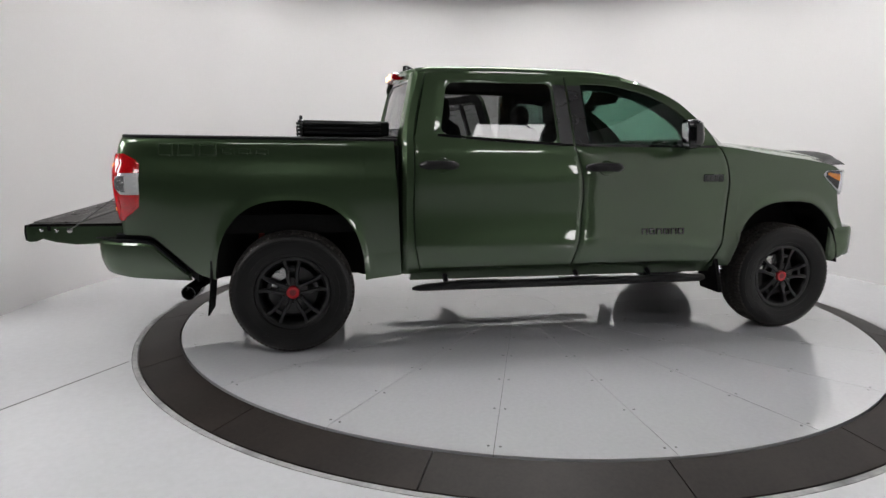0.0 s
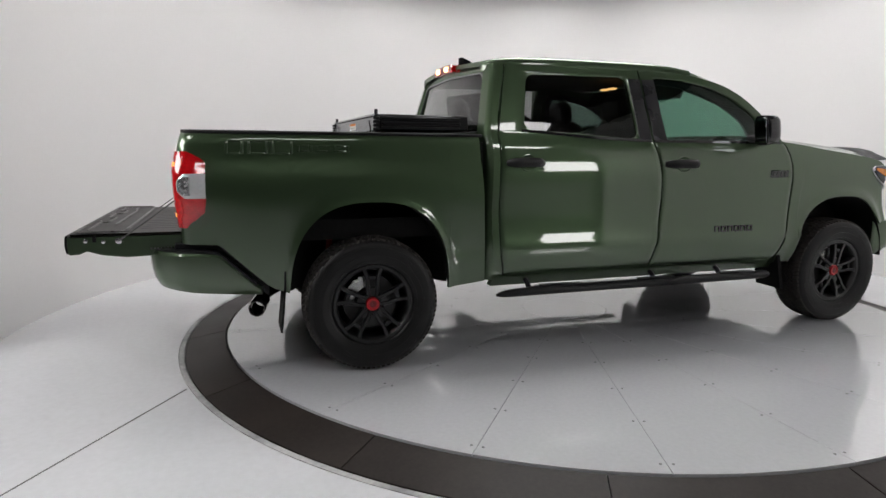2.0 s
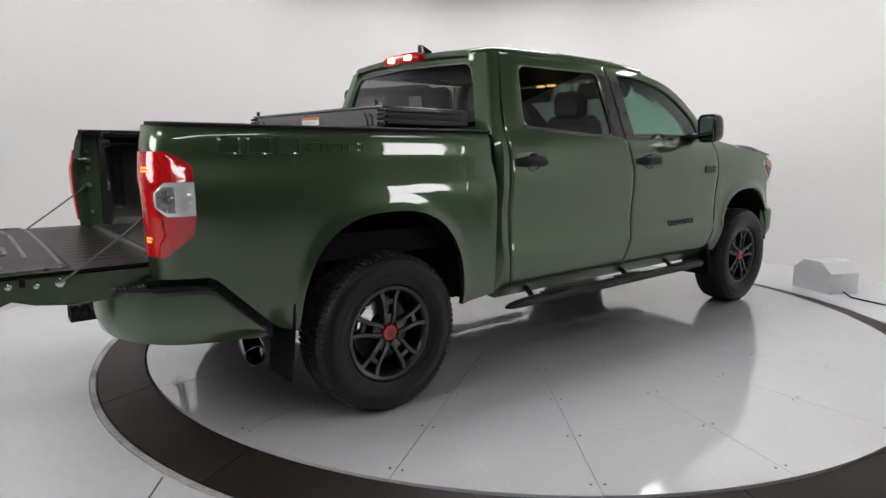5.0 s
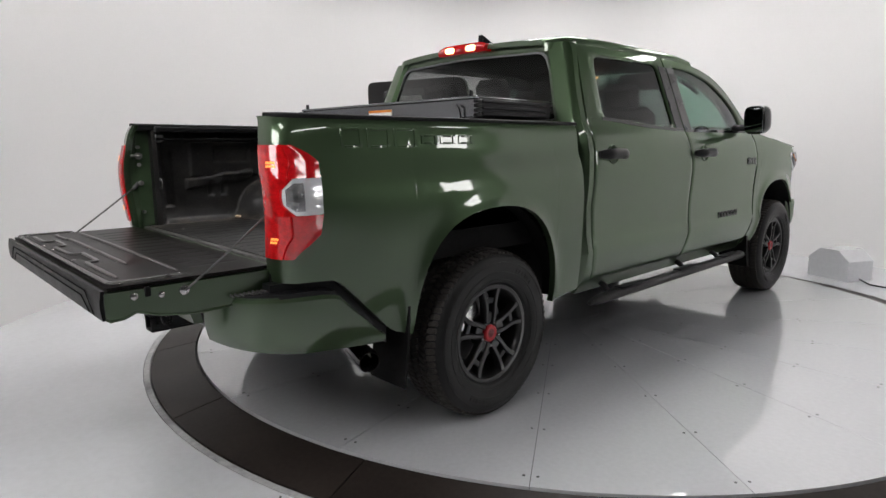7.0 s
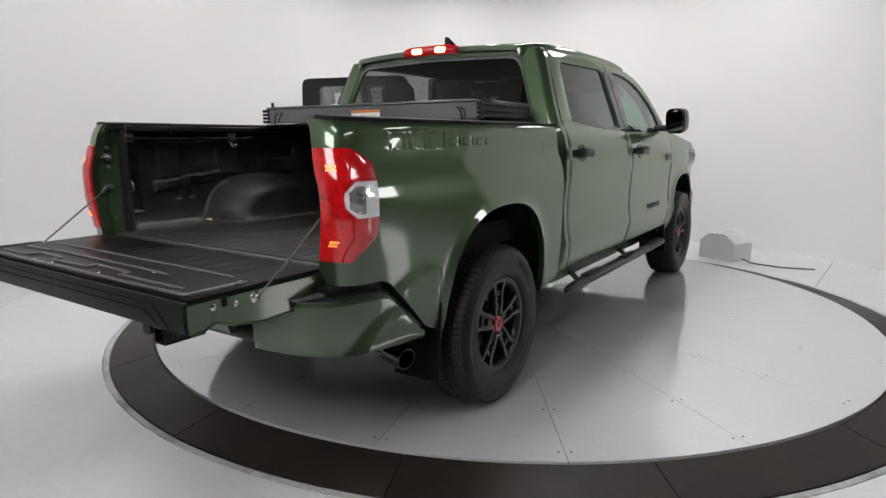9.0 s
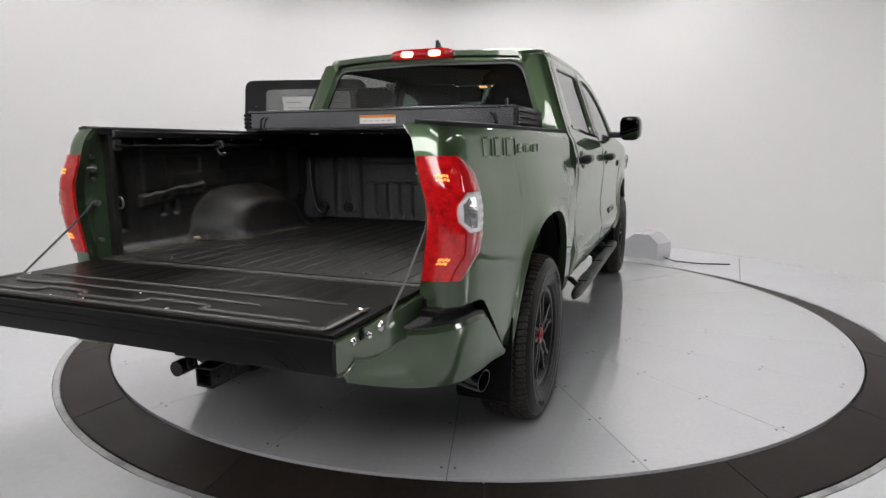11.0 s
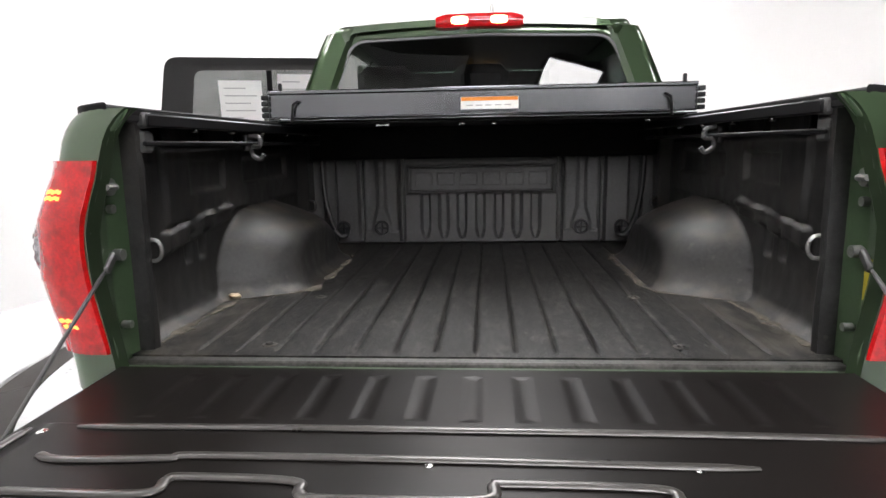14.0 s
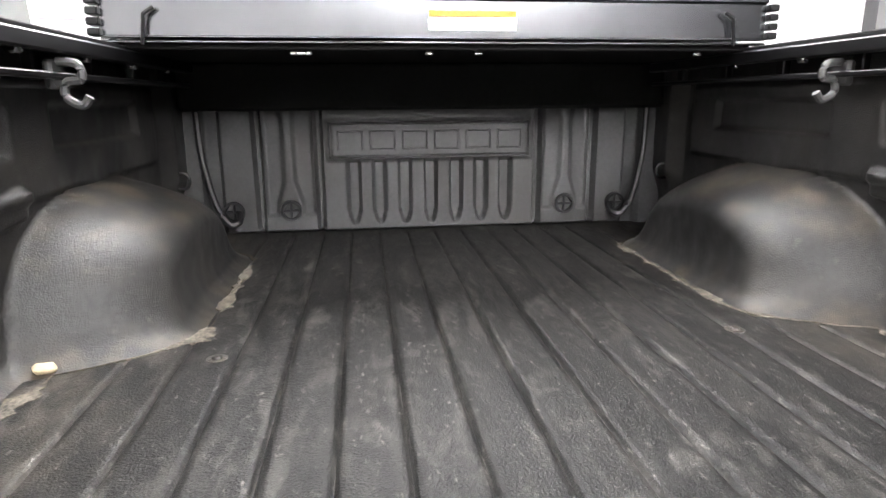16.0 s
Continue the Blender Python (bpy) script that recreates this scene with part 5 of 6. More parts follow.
FEND_X, FEND_Z = [p[0] for p in FEND_TOP], [p[1] for p in FEND_TOP]


def fend_hi(x):
    return ip(x, FEND_X, FEND_Z)


def fend_front(z):
    return ip(z, [0.78, 0.80, 0.86, 0.92, 0.98, 1.04, 1.14, 1.24], [2.412, 2.408, 2.372, 2.345, 2.325, 2.305, 2.278, 2.28])


def fend_fn(u, v):
    z = fend_lo(u) + (fend_hi(u) - fend_lo(u)) * v
    w = max(0.0, 1 - (u - 1.20) / 0.22) if u < 1.42 else 0.0
    x = u + w * (x_front(z) + 0.006 - 1.20)
    x -= (2.41 - fend_front(z)) * max(0.0, (u - 2.0) / 0.41) ** 2
    return (x, cab_y(x, z) + 0.05 * max(0.0, (u - 2.36) / 0.05) ** 2, z)


fend = Geo()
fend.sheet(fend_fn, lin(1.20, 1.36, 8) + arch_xs(AX_F)[:-1] + lin(2.335, 2.41, 8), [0, 0.005, 0.05, 0.12, 0.2, 0.3, 0.42, 0.55, 0.68, 0.8, 0.9, 0.96, 1.0], (0, 0.03, 0))
twin("fender", fend, PAINT, truck, "glossy green front fender")


HOOD_TOP = smooth_line([(1.245, 1.462), (1.5, 1.437), (1.8, 1.410), (2.1, 1.378), (2.3, 1.345), (2.43, 1.305)], 41)


def hood_pt(u, w):
    a = abs(w)
    x = 1.245 + (2.43 - 0.15 * a ** 3 - 1.245) * u
    ze = fend_hi(x) + 0.004
    ye = abs(cab_y(x, fend_hi(x))) - 0.006
    zc = ip(x, [p[0] for p in HOOD_TOP], [p[1] for p in HOOD_TOP])
    swell = 1 - a ** 4
    step = max(0.0, min(1.0, (0.86 - a) / 0.05)) * max(0.0, min(1.0, (x - 1.50) / 0.08))
    return (x, ye * w, ze + (zc - ze) * swell * (0.80 + 0.20 * step) - 0.02 * max(0.0, (u - 0.93) / 0.07) ** 2)


g = Geo()
g.sheet(hood_pt, lin(0, 0.9, 22) + [0.93, 0.96, 0.985, 1.0], lin(-1, -0.7, 15) + lin(-0.65, 0.65, 21) + lin(0.7, 1, 15), (0, 0, -0.02))
part("hood", g, PAINT, truck, "glossy green bonnet with raised middle and side creases")


def guard_pt(y, v):
    a = abs(y) / 0.93
    x, _, z = hood_pt(0.955, y / abs(cab_y(2.3, 1.24)))
    return (x - 0.03 + (0.075 + 0.05 * a ** 6) * v, y, z + 0.006 + (0.044 * (1 - a ** 8) + 0.004) * math.sin(0.5 * math.pi * v) * (1 - 0.25 * v * v))


g = Geo()
g.sheet(guard_pt, lin(-0.925, 0.925, 61), lin(0, 1, 7), (-0.004, 0, 0.005))
part("bug_deflector", g, BLACK, truck, "gloss black stone guard on the bonnet edge")
# headlights, grille, front bumper
LAMP = smooth_line([(2.130, cab_y(2.13, 1.19) - 0.005), (2.20, cab_y(2.20, 1.17) - 0.006), (2.27, cab_y(2.27, 1.14) - 0.004), (2.322, -0.922), (2.362, -0.885), (2.40, -0.80), (2.43, -0.68)], 61)


def lamp_pt(u, v, out=0.0):
    i = min(int(u * 60), 59)
    w = u * 60 - i
    x, y = (LAMP[i][k] + (LAMP[i + 1][k] - LAMP[i][k]) * w for k in (0, 1))
    lo = ip(x, [2.13, 2.16, 2.20, 2.27, 2.315, 2.36, 2.43], [1.178, 1.150, 1.120, 1.070, 1.036, 1.03, 1.04])
    hi = ip(x, [2.13, 2.15, 2.28, 2.43], [1.205, 1.220, 1.224, 1.23])
    r = 0.012 * math.sin(math.pi * v) ** 0.5 + out
    n = Vector((1.0, -0.35)).normalized() * max(0.0, (x - 2.27) / 0.16) + Vector((0.0, -1.0))
    n.normalize()
    return (x + n.x * r, y + n.y * r, lo + (hi - lo) * v)


HLBOWL = material("smoked_lamp_bezel", (0.025, 0.024, 0.024), 0.2, 0.3, 0.8, 20, 0.3, 90)
g = Geo()
g.sheet(lamp_pt, lin(0, 1, 33), lin(0, 1, 11), (-0.03, 0.05, 0))
hl = twin("headlight", g, CLEAR, truck, "clear headlight lens")
for name, a0, a1, v0, v1, out, m_, lab_ in (("bezel", 0.0, 0.30, 0.02, 0.98, 0.004, HLBOWL, "smoked dark bezel"), ("side_marker", 0.02, 0.295, 0.42, 0.80, 0.008, AMBER, "amber side marker"), ("eyebrow", 0.30, 1.0, 0.90, 1.0, 0.004, HLBOWL, "dark upper edge")):
    g = Geo()
    g.sheet(lambda u, v: lamp_pt(u, v0 + (v1 - v0) * v, out), lin(a0, a1, 12), lin(0, 1, 7), (0, 0.008, 0))
    part(name, g, m_, hl[0], lab_)
    part(name, g.flipped(), m_, hl[1], lab_)
g = Geo()
g.box((2.36, 0, 1.06), (0.06, 1.25, 0.44), 0.03)
grille = part("grille", g, BLACK, truck, "black grille")
for k in range(5):
    g = Geo()
    g.box((2.395, 0, 0.90 + 0.065 * k), (0.02, 1.15, 0.022), 0.006)
    part("grille_bar", g, GLOSS, grille)


FB = smooth_line([(2.272, -0.928), (2.34, -0.944), (2.405, -0.946), (2.452, -0.932), (2.500, -0.885), (2.535, -0.76), (2.555, -0.50), (2.57, -0.25), (2.575, 0.0)], 49)
FB += [(x, -y) for x, y in FB[-2::-1]]


def fbump(i, v):
    # a closed section carried round the front
    x, y = FB[i]
    j, k = min(i + 1, len(FB) - 1), max(i - 1, 0)
    d = Vector((FB[j][0] - FB[k][0], FB[j][1] - FB[k][1])).normalized()
    lo = ip(x, [2.27, 2.30, 2.43, 2.50, 2.60], [0.515, 0.505, 0.560, 0.545, 0.50])
    inset, z = ((0.09, lo), (0.022, lo), (0.006, lo + 0.02), (0.0, lo + 0.07), (0.0, 0.745), (0.004, 0.772), (0.014, 0.783), (0.09, 0.786))[v]
    return (x - d.y * inset, y + d.x * inset, z)


g = Geo()
g.sheet(fbump, list(range(len(FB))), list(range(8)), lambda p: (-0.012, -0.012 * p.y, 0))
part("front_bumper", g, PAINT, truck, "green front bumper with square ends")

# --- tailgate, lowered
tailgate = new("tailgate")
tailgate.parent = truck
tailgate["label"] = "lowered tailgate with black liner on its inner face"
prof = [(-2.888, 0.840), (-3.44, 0.842), (-3.462, 0.842), (-3.462, 0.760), (-3.450, 0.750), (-3.41, 0.752), (-3.37, 0.768), (-3.30, 0.745), (-3.18, 0.728), (-3.05, 0.732), (-2.96, 0.752), (-2.892, 0.79)]
g = Geo()
g.prism([(x, z) for x, z in prof], "y", -0.752, 0.752)
part("gate_shell", g, PAINT, tailgate, "green painted shell", 35)
# inner face: liner with long pressed ribs
def gate_in(y, x):
    z = 0.857
    t = lambda a, b, c, d: max(0.0, min(1.0, min(x - a, b - x, y - c, d - y) / 0.010 + 0.5))
    for c in [0.0925 * k - 0.005 for k in range(-6, 7)]:
        z -= 0.0026 * max(0.0, min(1.0, min(x + 3.13, -2.935 - x, y - c + 0.014, c + 0.014 - y) / 0.020 + 0.3))
    z += 0.006 * t(-3.42, -3.17, -0.69, 0.69)
    return (x, y, z)


g = Geo()
yl = sorted(set([round(y, 4) for y in lin(-0.735, 0.735, 130)] + [round(0.0925 * k - 0.005 + d, 4) for k in range(-6, 7) for d in (-0.022, -0.016, -0.010, 0.010, 0.016, 0.022)]))
g.sheet(gate_in, yl, sorted(lin(-3.448, -2.890, 104) + [-3.425, -3.415, -3.36, -3.35, -3.33, -3.32, -3.245, -3.235, -3.22, -3.21, -3.175, -3.165, -3.19, -3.18, -3.305, -3.295, -3.289, -3.279, -3.413, -3.403, -3.397, -3.387, -3.135, -3.125, -2.94, -2.93]), (0, 0, -0.012))
GATELINER = material("brownish_gate_liner", (0.0065, 0.0053, 0.0049), 0.36, 0, 0, 5, 0.3, 250, 0.08, 420, (0.016, 0.0135, 0.012), 0.3, spec=0.11, rough_vary=0.05)
part("gate_liner", g, GATELINER, tailgate, "black moulded liner with long ribs", 50)
# long rounded ridges, glossier than the liner; their paler colour paints in the glints
RIDGE = material("polished_liner_ridge", (0.050, 0.046, 0.043), 0.30, 0, 0.0, 6, 0.3, 60, spec=0.6)
for line in (
    [(-3.19, -0.63), (-3.185, -0.3), (-3.185, 0.3), (-3.19, 0.63)],
    [(-3.285, -0.40), (-3.28, 0.0), (-3.28, 0.38), (-3.29, 0.43), (-3.30, 0.58), (-3.285, 0.63)],
    [(-3.385, -0.63), (-3.385, -0.30), (-3.375, -0.27), (-3.345, -0.25), (-3.34, -0.06), (-3.345, -0.04), (-3.38, -0.02), (-3.385, 0.18), (-3.375, 0.21), (-3.345, 0.23), (-3.34, 0.38), (-3.35, 0.40), (-3.385, 0.42), (-3.385, 0.63)],
    [(-3.20, -0.705), (-3.40, -0.705), (-3.425, -0.695), (-3.432, -0.66), (-3.434, -0.3), (-3.434, 0.3), (-3.432, 0.66), (-3.425, 0.695), (-3.40, 0.705), (-3.20, 0.705)],
):
    g = Geo()
    P = smooth_line([(x, y, 0.8645 if i in (0, len(line) - 1) else 0.8665) for i, (x, y) in enumerate(line)], 8 * len(line))
    g.tube(P, [0.004] + [0.0085] * (len(P) - 2) + [0.004], 12)
    g.moved(Matrix.Translation((0, 0, 0.8645)) @ Matrix.Diagonal((1, 1, 0.55, 1)) @ Matrix.Translation((0, 0, -0.8645)))
    part("liner_ridge", g, RIDGE, tailgate, "smooth black ridge of the liner")
# black top edge cap, with two bent grooves
g = Geo()
g.sheet(lambda y, v: (-3.470 - 0.006 * math.sin(math.pi * v), y, 0.756 + 0.096 * v), lin(-0.75, 0.75, 12), [0, 0.05, 0.3, 0.5, 0.7, 0.95, 1], (0.012, 0, 0))
capm = part("gate_cap", g, material("black_cap_plastic", (0.006, 0.006, 0.0065), 0.35, 0, 0, 10, 0.2, 300, 0.1, 500, spec=0.15), tailgate, "black plastic edge cap")
for dz, y1 in ((0.832, 0.60), (0.808, 0.55)):
    for s in (1, -1):
        g = Geo()
        g.tube([(-3.4775, 0.02 * s, dz), (-3.4775, y1 * s, dz), (-3.475, (y1 + 0.07) * s, 0.765)], 0.0022, 6)
        part("cap_groove", g, DARK, capm)
for y, x in ((0.30, -3.41), (-0.165, -3.405), (-0.68, -3.205), (-0.69, -3.40), (0.165, -3.405), (0.68, -3.205), (0.69, -3.40), (0.05, -3.29), (-0.32, -3.29)):
    g = Geo()
    g.lathe([(0.0005, -0.002), (0.011, -0.002), (0.010, 0.004), (0.004, 0.007), (0.0005, 0.007)], (x, y, 0.858), 12, "z")
    part("gate_screw", g, STEEL, tailgate, "bright screw head")
for s in (1, -1):
    for x, z, r in ((-3.375, 0.822, 0.014), (-3.29, 0.815, 0.012), (-3.215, 0.818, 0.02)):
        g = Geo()
        g.lathe([(0.0005, -0.004), (r, -0.004), (r * 0.85, 0.006), (r * 0.4, 0.010), (0.0005, 0.010)], (x, -0.752 * s, z), 12, "y") if s < 0 else g.lathe([(0.0005, 0.004), (r, 0.004), (r * 0.85, -0.006), (r * 0.4, -0.010), (0.0005, -0.010)], (x, -0.752, z), 12, "y")
        part("side_bolt", g, STEEL, tailgate, "bright side bolt")
    g = Geo()
    g.box((-3.332, -0.754 * s, 0.832), (0.02, 0.008, 0.035), 0.003)
    part("latch_slot", g, DARK, tailgate, "dark latch slot")
    g = Geo()
    g.tube([(x, -0.753 * s, z + 0.002) for x, z in prof[3:]], 0.0045, 8)
    part("folded_hem", g, PAINT, tailgate, "green folded hem")
    g = Geo()
    a, b = Vector((-3.215, -0.764 * s, 0.818)), Vector((-2.842, -0.752 * s, 1.095))
    g.tube([a.lerp(b, t) + Vector((0, -0.004 * s * math.sin(math.pi * t), -0.004 * math.sin(math.pi * t))) for t in lin(0, 1, 9)], 0.0042, 8)
    g.box(a.lerp(b, 0.95), (0.02, 0.012, 0.05), 0.004, pose(0, 0, 0, 0, 46, 0))
    part("support_cable", g, material("grey_cable", (0.12, 0.12, 0.12), 0.4, 0.5) if s == 1 else bpy.data.materials["grey_cable"], tailgate, "grey steel support cable")

tailgate.scale = (1, 1.04, 1)

# --- rear bumper
BUMP_LINE = smooth_line([(-3.09, 0.0), (-3.09, 0.40), (-3.085, 0.60), (-3.065, 0.74), (-3.02, 0.835), (-2.95, 0.89), (-2.87, 0.918), (-2.75, 0.938), (-2.60, 0.95), (-2.49, 0.955)], 91)


def bump_plan(u):
    """u 0..1 from the middle to the side end."""
    P = BUMP_LINE
    t = u * (len(P) - 1)
    i = min(int(t), len(P) - 2)
    w = t - i
    return P[i][0] + (P[i + 1][0] - P[i][0]) * w, P[i][1] + (P[i + 1][1] - P[i][1]) * w


def bumper_side(u, v):
    x, y = bump_plan(u)
    top = ip(x, [-3.2, -2.76, -2.70, -2.50], [0.762, 0.752, 0.742, 0.545])
    bot = ip(x, [-3.2, -3.0, -2.85, -2.49], [0.570, 0.545, 0.525, 0.500])
    z = bot + (top - bot) * v
    k = 0.030 * (1 - v) ** 3.5 + (0.012 if v > 0.97 else 0) 
    return (x + k * ip(x, [-3.02, -2.80], [1.0, 0.2]), -(y - k), z)


bumper = new("rear_bumper")
bumper.parent = truck
bumper["label"] = "green step bumper with black treads"
g = Geo()
g.sheet(bumper_side, lin(0.222, 1, 57), [0, 0.03, 0.1, 0.25, 0.45, 0.65, 0.82, 0.92, 0.98, 1], lambda p: (0.035 if p.x < -2.95 else 0.01, 0.035, 0))
twin("bumper_end", g, PAINT, bumper, "glossy green bumper end")
g = Geo()
g.sheet(lambda y, v: (-3.082 + 0.03 * (1 - v) ** 2, y, 0.585 + 0.165 * v), lin(-0.42, 0.42, 8), lin(0, 1, 6), (0.04, 0, 0))
part("bumper_centre", g, PAINT, bumper, "green bumper middle")


def step_pt(u, v):
    x, y = bump_plan(u)
    return (x + 0.012 + (-2.915 - x) * v if x < -2.92 else x + 0.0, -(y - 0.012 - (0.10 * v if x >= -2.92 else 0.02 * v)), 0.766 if x < -2.76 else ip(x, [-2.76, -2.70, -2.50], [0.762, 0.752, 0.56]))


g = Geo()
g.sheet(step_pt, lin(0.0, 0.98, 30), lin(0, 1, 4), (0, 0.0, -0.02))
# rib colour is paler than the black pad to paint in its reflections
TREADRIB = material("scuffed_step_rib", (0.05, 0.05, 0.05), 0.35, 0.2, 0, 40, 0.3, 150)
tread = twin("step_pad", g, BLACK, bumper, "black ribbed step pad")
for k in range(9):
    g = Geo()
    g.box((-3.055 + 0.017 * k, -0.775 + 0.006 * abs(k - 5), 0.7705), (0.006, 0.13, 0.008), 0.002)
    part("tread_rib", g, TREADRIB, tread[0])
    part("tread_rib", g.flipped(), TREADRIB, tread[1])
# dark recess between bumper and bed side
g = Geo()
g.sheet(lambda u, v: (ip(u, [0, 0.36, 1], [-2.93, -2.70, -2.44]), -ip(u, [0, 0.36, 1], [0.84, 0.87, 0.895]), ip(u, [0, 0.36, 1], [0.795, 0.80, 0.555]) - 0.075 * v), lin(0, 1, 14), [0, 0.5, 1], (0, 0.12, 0))
twin("bumper_gap_filler", g, BLACK, bumper, "black filler strip")
g = Geo()
g.box((-2.86, 0, 0.79), (0.08, 1.6, 0.09), 0.01)
part("bumper_beam", g, DARK, bumper, "black beam")

# --- hitch receiver and exhaust
hitch = new("hitch_receiver")
hitch.parent = truck
hitch["label"] = "black square tow hitch receiver"
g = Geo()
for sy, sz, a, b in ((0, 1, 0.078, 0.010), (0, -1, 0.078, 0.010), (1, 0, 0.010, 0.06), (-1, 0, 0.010, 0.06)):
    g.box((-3.0, 0.034 * sy, 0.51 + 0.034 * sz), (0.20, a, b), 0.003)
g.tube([(-3.07, -0.05, 0.51), (-3.07, 0.05, 0.51)], 0.006, 6)
part("receiver_tube", g, BLACK, hitch, "black square tube")
g = Geo()
g.tube([(-2.93, -0.55, 0.55), (-2.93, 0.55, 0.55)], 0.035, 12)
g.prism([(-3.07, -0.16), (-2.9, -0.20), (-2.9, 0.20), (-3.07, 0.16)], "z", 0.565, 0.577)
part("cross_tube", g, BLACK, hitch, "black cross tube")
for s in (1, -1):
    g = Geo()
    g.tube([(-3.05 + 0.02 * math.cos(a), 0.10 * s, 0.545 + 0.028 * math.sin(a)) for a in lin(0, 2 * math.pi, 12)[:-1]], 0.007, 6, closed=True)
    part("chain_loop", g, BLACK, hitch)
g = Geo()
g.tube([(-2.97, 0.18, 0.50), (-3.05, 0.18, 0.50)], 0.03, 12)
part("plug_socket", g, BLACK, hitch, "black round plug socket")
exhaust = new("exhaust")
exhaust.parent = truck
exhaust["label"] = "black tailpipe with a wide tip"
d = Vector((-0.22, -0.97, -0.10)).normalized()
tip = Vector((-2.515, -0.875, 0.405))
g = Geo()
g.tube([(-1.3, -0.45, 0.50), (-1.9, -0.50, 0.62), (-2.2, -0.52, 0.55), tuple(tip - d * 0.28), tuple(tip - d * 0.2)], 0.035, 12)
part("tailpipe", g, DARK, exhaust, "dark steel pipe")
g = Geo()
g.lathe([(0.040, 0.06), (0.047, 0.06), (0.050, 0.07), (0.050, 0.205), (0.047, 0.225), (0.042, 0.225), (0.042, 0.09), (0.040, 0.08)], (0, 0, 0), 28, "z")
g.moved(Matrix.Translation(tip - d * 0.225) @ d.to_track_quat("Z", "Y").to_matrix().to_4x4())
part("exhaust_tip", g, GLOSS, exhaust, "black chrome tip")

# --- wheels
def make_wheel():
    w = new("wheel")
    w["label"] = "black five-spoke alloy wheel with all-terrain tyre"
    # outer side towards -y, hub face at y = -0.095
    g = Geo()
    half = [(0.240, 0.102), (0.252, 0.118), (0.29, 0.132), (0.34, 0.137), (0.366, 0.132), (0.382, 0.120), (0.392, 0.104)]
    prof = [(r, -y) for r, y in half] + [(0.396, -0.09), (0.397, -0.03), (0.397, 0.03), (0.396, 0.09)] + [(r, y) for r, y in reversed(half)] + [(0.228, 0.098), (0.228, -0.098)]
    g.lathe(prof, (0, 0, 0), 72, "y")
    tyre = part("tyre", g, RUBBER, w, "dull black all-terrain tyre", 30)
    g = Geo()
    N = 80
    for k in range(N):
        for yc, wd, lg, ph, sk in ((-0.093, 0.042, 0.023, 0.0, 0.22), (-0.046, 0.037, 0.022, 0.5, -0.4), (0.0, 0.037, 0.022, 0.1, 0.4), (0.046, 0.037, 0.022, 0.6, -0.4), (0.093, 0.042, 0.023, 0.2, 0.22)):
            a = 2 * math.pi * (k + ph) / N
            rad = 0.3955 if abs(yc) > 0.09 else 0.4005
            m = Matrix.Rotation(-a, 4, "Y") @ Matrix.Translation((rad, yc, 0)) @ Matrix.Rotation(sk, 4, "X") @ (Matrix.Rotation(0.22 * (-1 if yc < 0 else 1) if abs(yc) > 0.09 else 0, 4, "Z"))
            b = Geo()
            b.box((0, 0, 0), (0.011, wd, lg), 0.002)
            if abs(yc) > 0.09:
                b.box((-0.010, 0.021 if yc > 0 else -0.021, 0.0), (0.02, 0.006, 0.014 + 0.006 * (k % 2)), 0.0015)
            g.add([m @ Vector(p) for p in b.v], b.f)
    o = part("tread", g, material("dusty_tread_rubber", (0.040, 0.036, 0.033), 0.65, 0, 0, 30, 0.4, 150, 0.2, 300, spec=0.25), tyre, "tread blocks", 0)
    tagged(o, kind="stuff")
    for rr, hh in ((0.268, 0.1275), (0.352, 0.1365), (0.305, 0.1345)):
        g = Geo()
        g.tube([(rr * math.cos(a), -hh, rr * math.sin(a)) for a in lin(0, 2 * math.pi, 73)[:-1]], 0.0014, 5, closed=True)
        part("sidewall_ring", g, RUBBER, tyre)
    # plain raised bars on the side wall
    for a0, n_ in ((-2.15, 5), (0.75, 6)):
        for k in range(n_):
            a = a0 + k * 0.075
            b = Geo()
            b.box((0, 0, 0), (0.022, 0.004, 0.014), 0.001)
            b.moved(Matrix.Rotation(-a, 4, "Y") @ Matrix.Translation((0.325, -0.137, 0)))
            part("sidewall_bar", b, RUBBER, tyre)
    g = Geo()
    g.lathe([(0.238, -0.108), (0.243, -0.104), (0.240, -0.09), (0.222, -0.08), (0.215, 0.09), (0.240, 0.10), (0.236, 0.106), (0.205, 0.095), (0.205, -0.075), (0.215, -0.098), (0.222, -0.106)], (0, 0, 0), 64, "y")
    rim = part("rim", g, WHEELM, w, "satin black alloy rim")
    for k in range(5):
        a = math.pi / 2 + 2 * math.pi * k / 5
        g = Geo()
        for s in (1, -1):
            # each spoke is a pair of arms that part towards the rim
            P = [(0.045, 0.021 * s, -0.086), (0.095, 0.028 * s, -0.092), (0.145, 0.031 * s, -0.091), (0.18, 0.038 * s, -0.090), (0.226, 0.056 * s, -0.096)]
            wd = [0.014, 0.0125, 0.0125, 0.014, 0.017]
            v = []
            for (r, t, y), b in zip(P, wd):
                v += [(r, y, t - b), (r, y - 0.008, t - b + 0.005), (r, y - 0.008, t + b - 0.005), (r, y, t + b), (r, y + 0.035, t + b * 0.7), (r, y + 0.035, t - b * 0.7)]
            f = []
            for i in range(4):
                f += [(i * 6 + j, i * 6 + (j + 1) % 6, (i + 1) * 6 + (j + 1) % 6, (i + 1) * 6 + j) for j in range(6)]
            f += [tuple(range(6)), tuple(range(24, 30))]
            g.add(v, f)
        g.box((0.158, -0.080, 0), (0.026, 0.022, 0.07), 0.004)
        g.box((0.075, -0.078, 0), (0.05, 0.02, 0.04), 0.004)
        g.moved(Matrix.Rotation(-a, 4, "Y"))
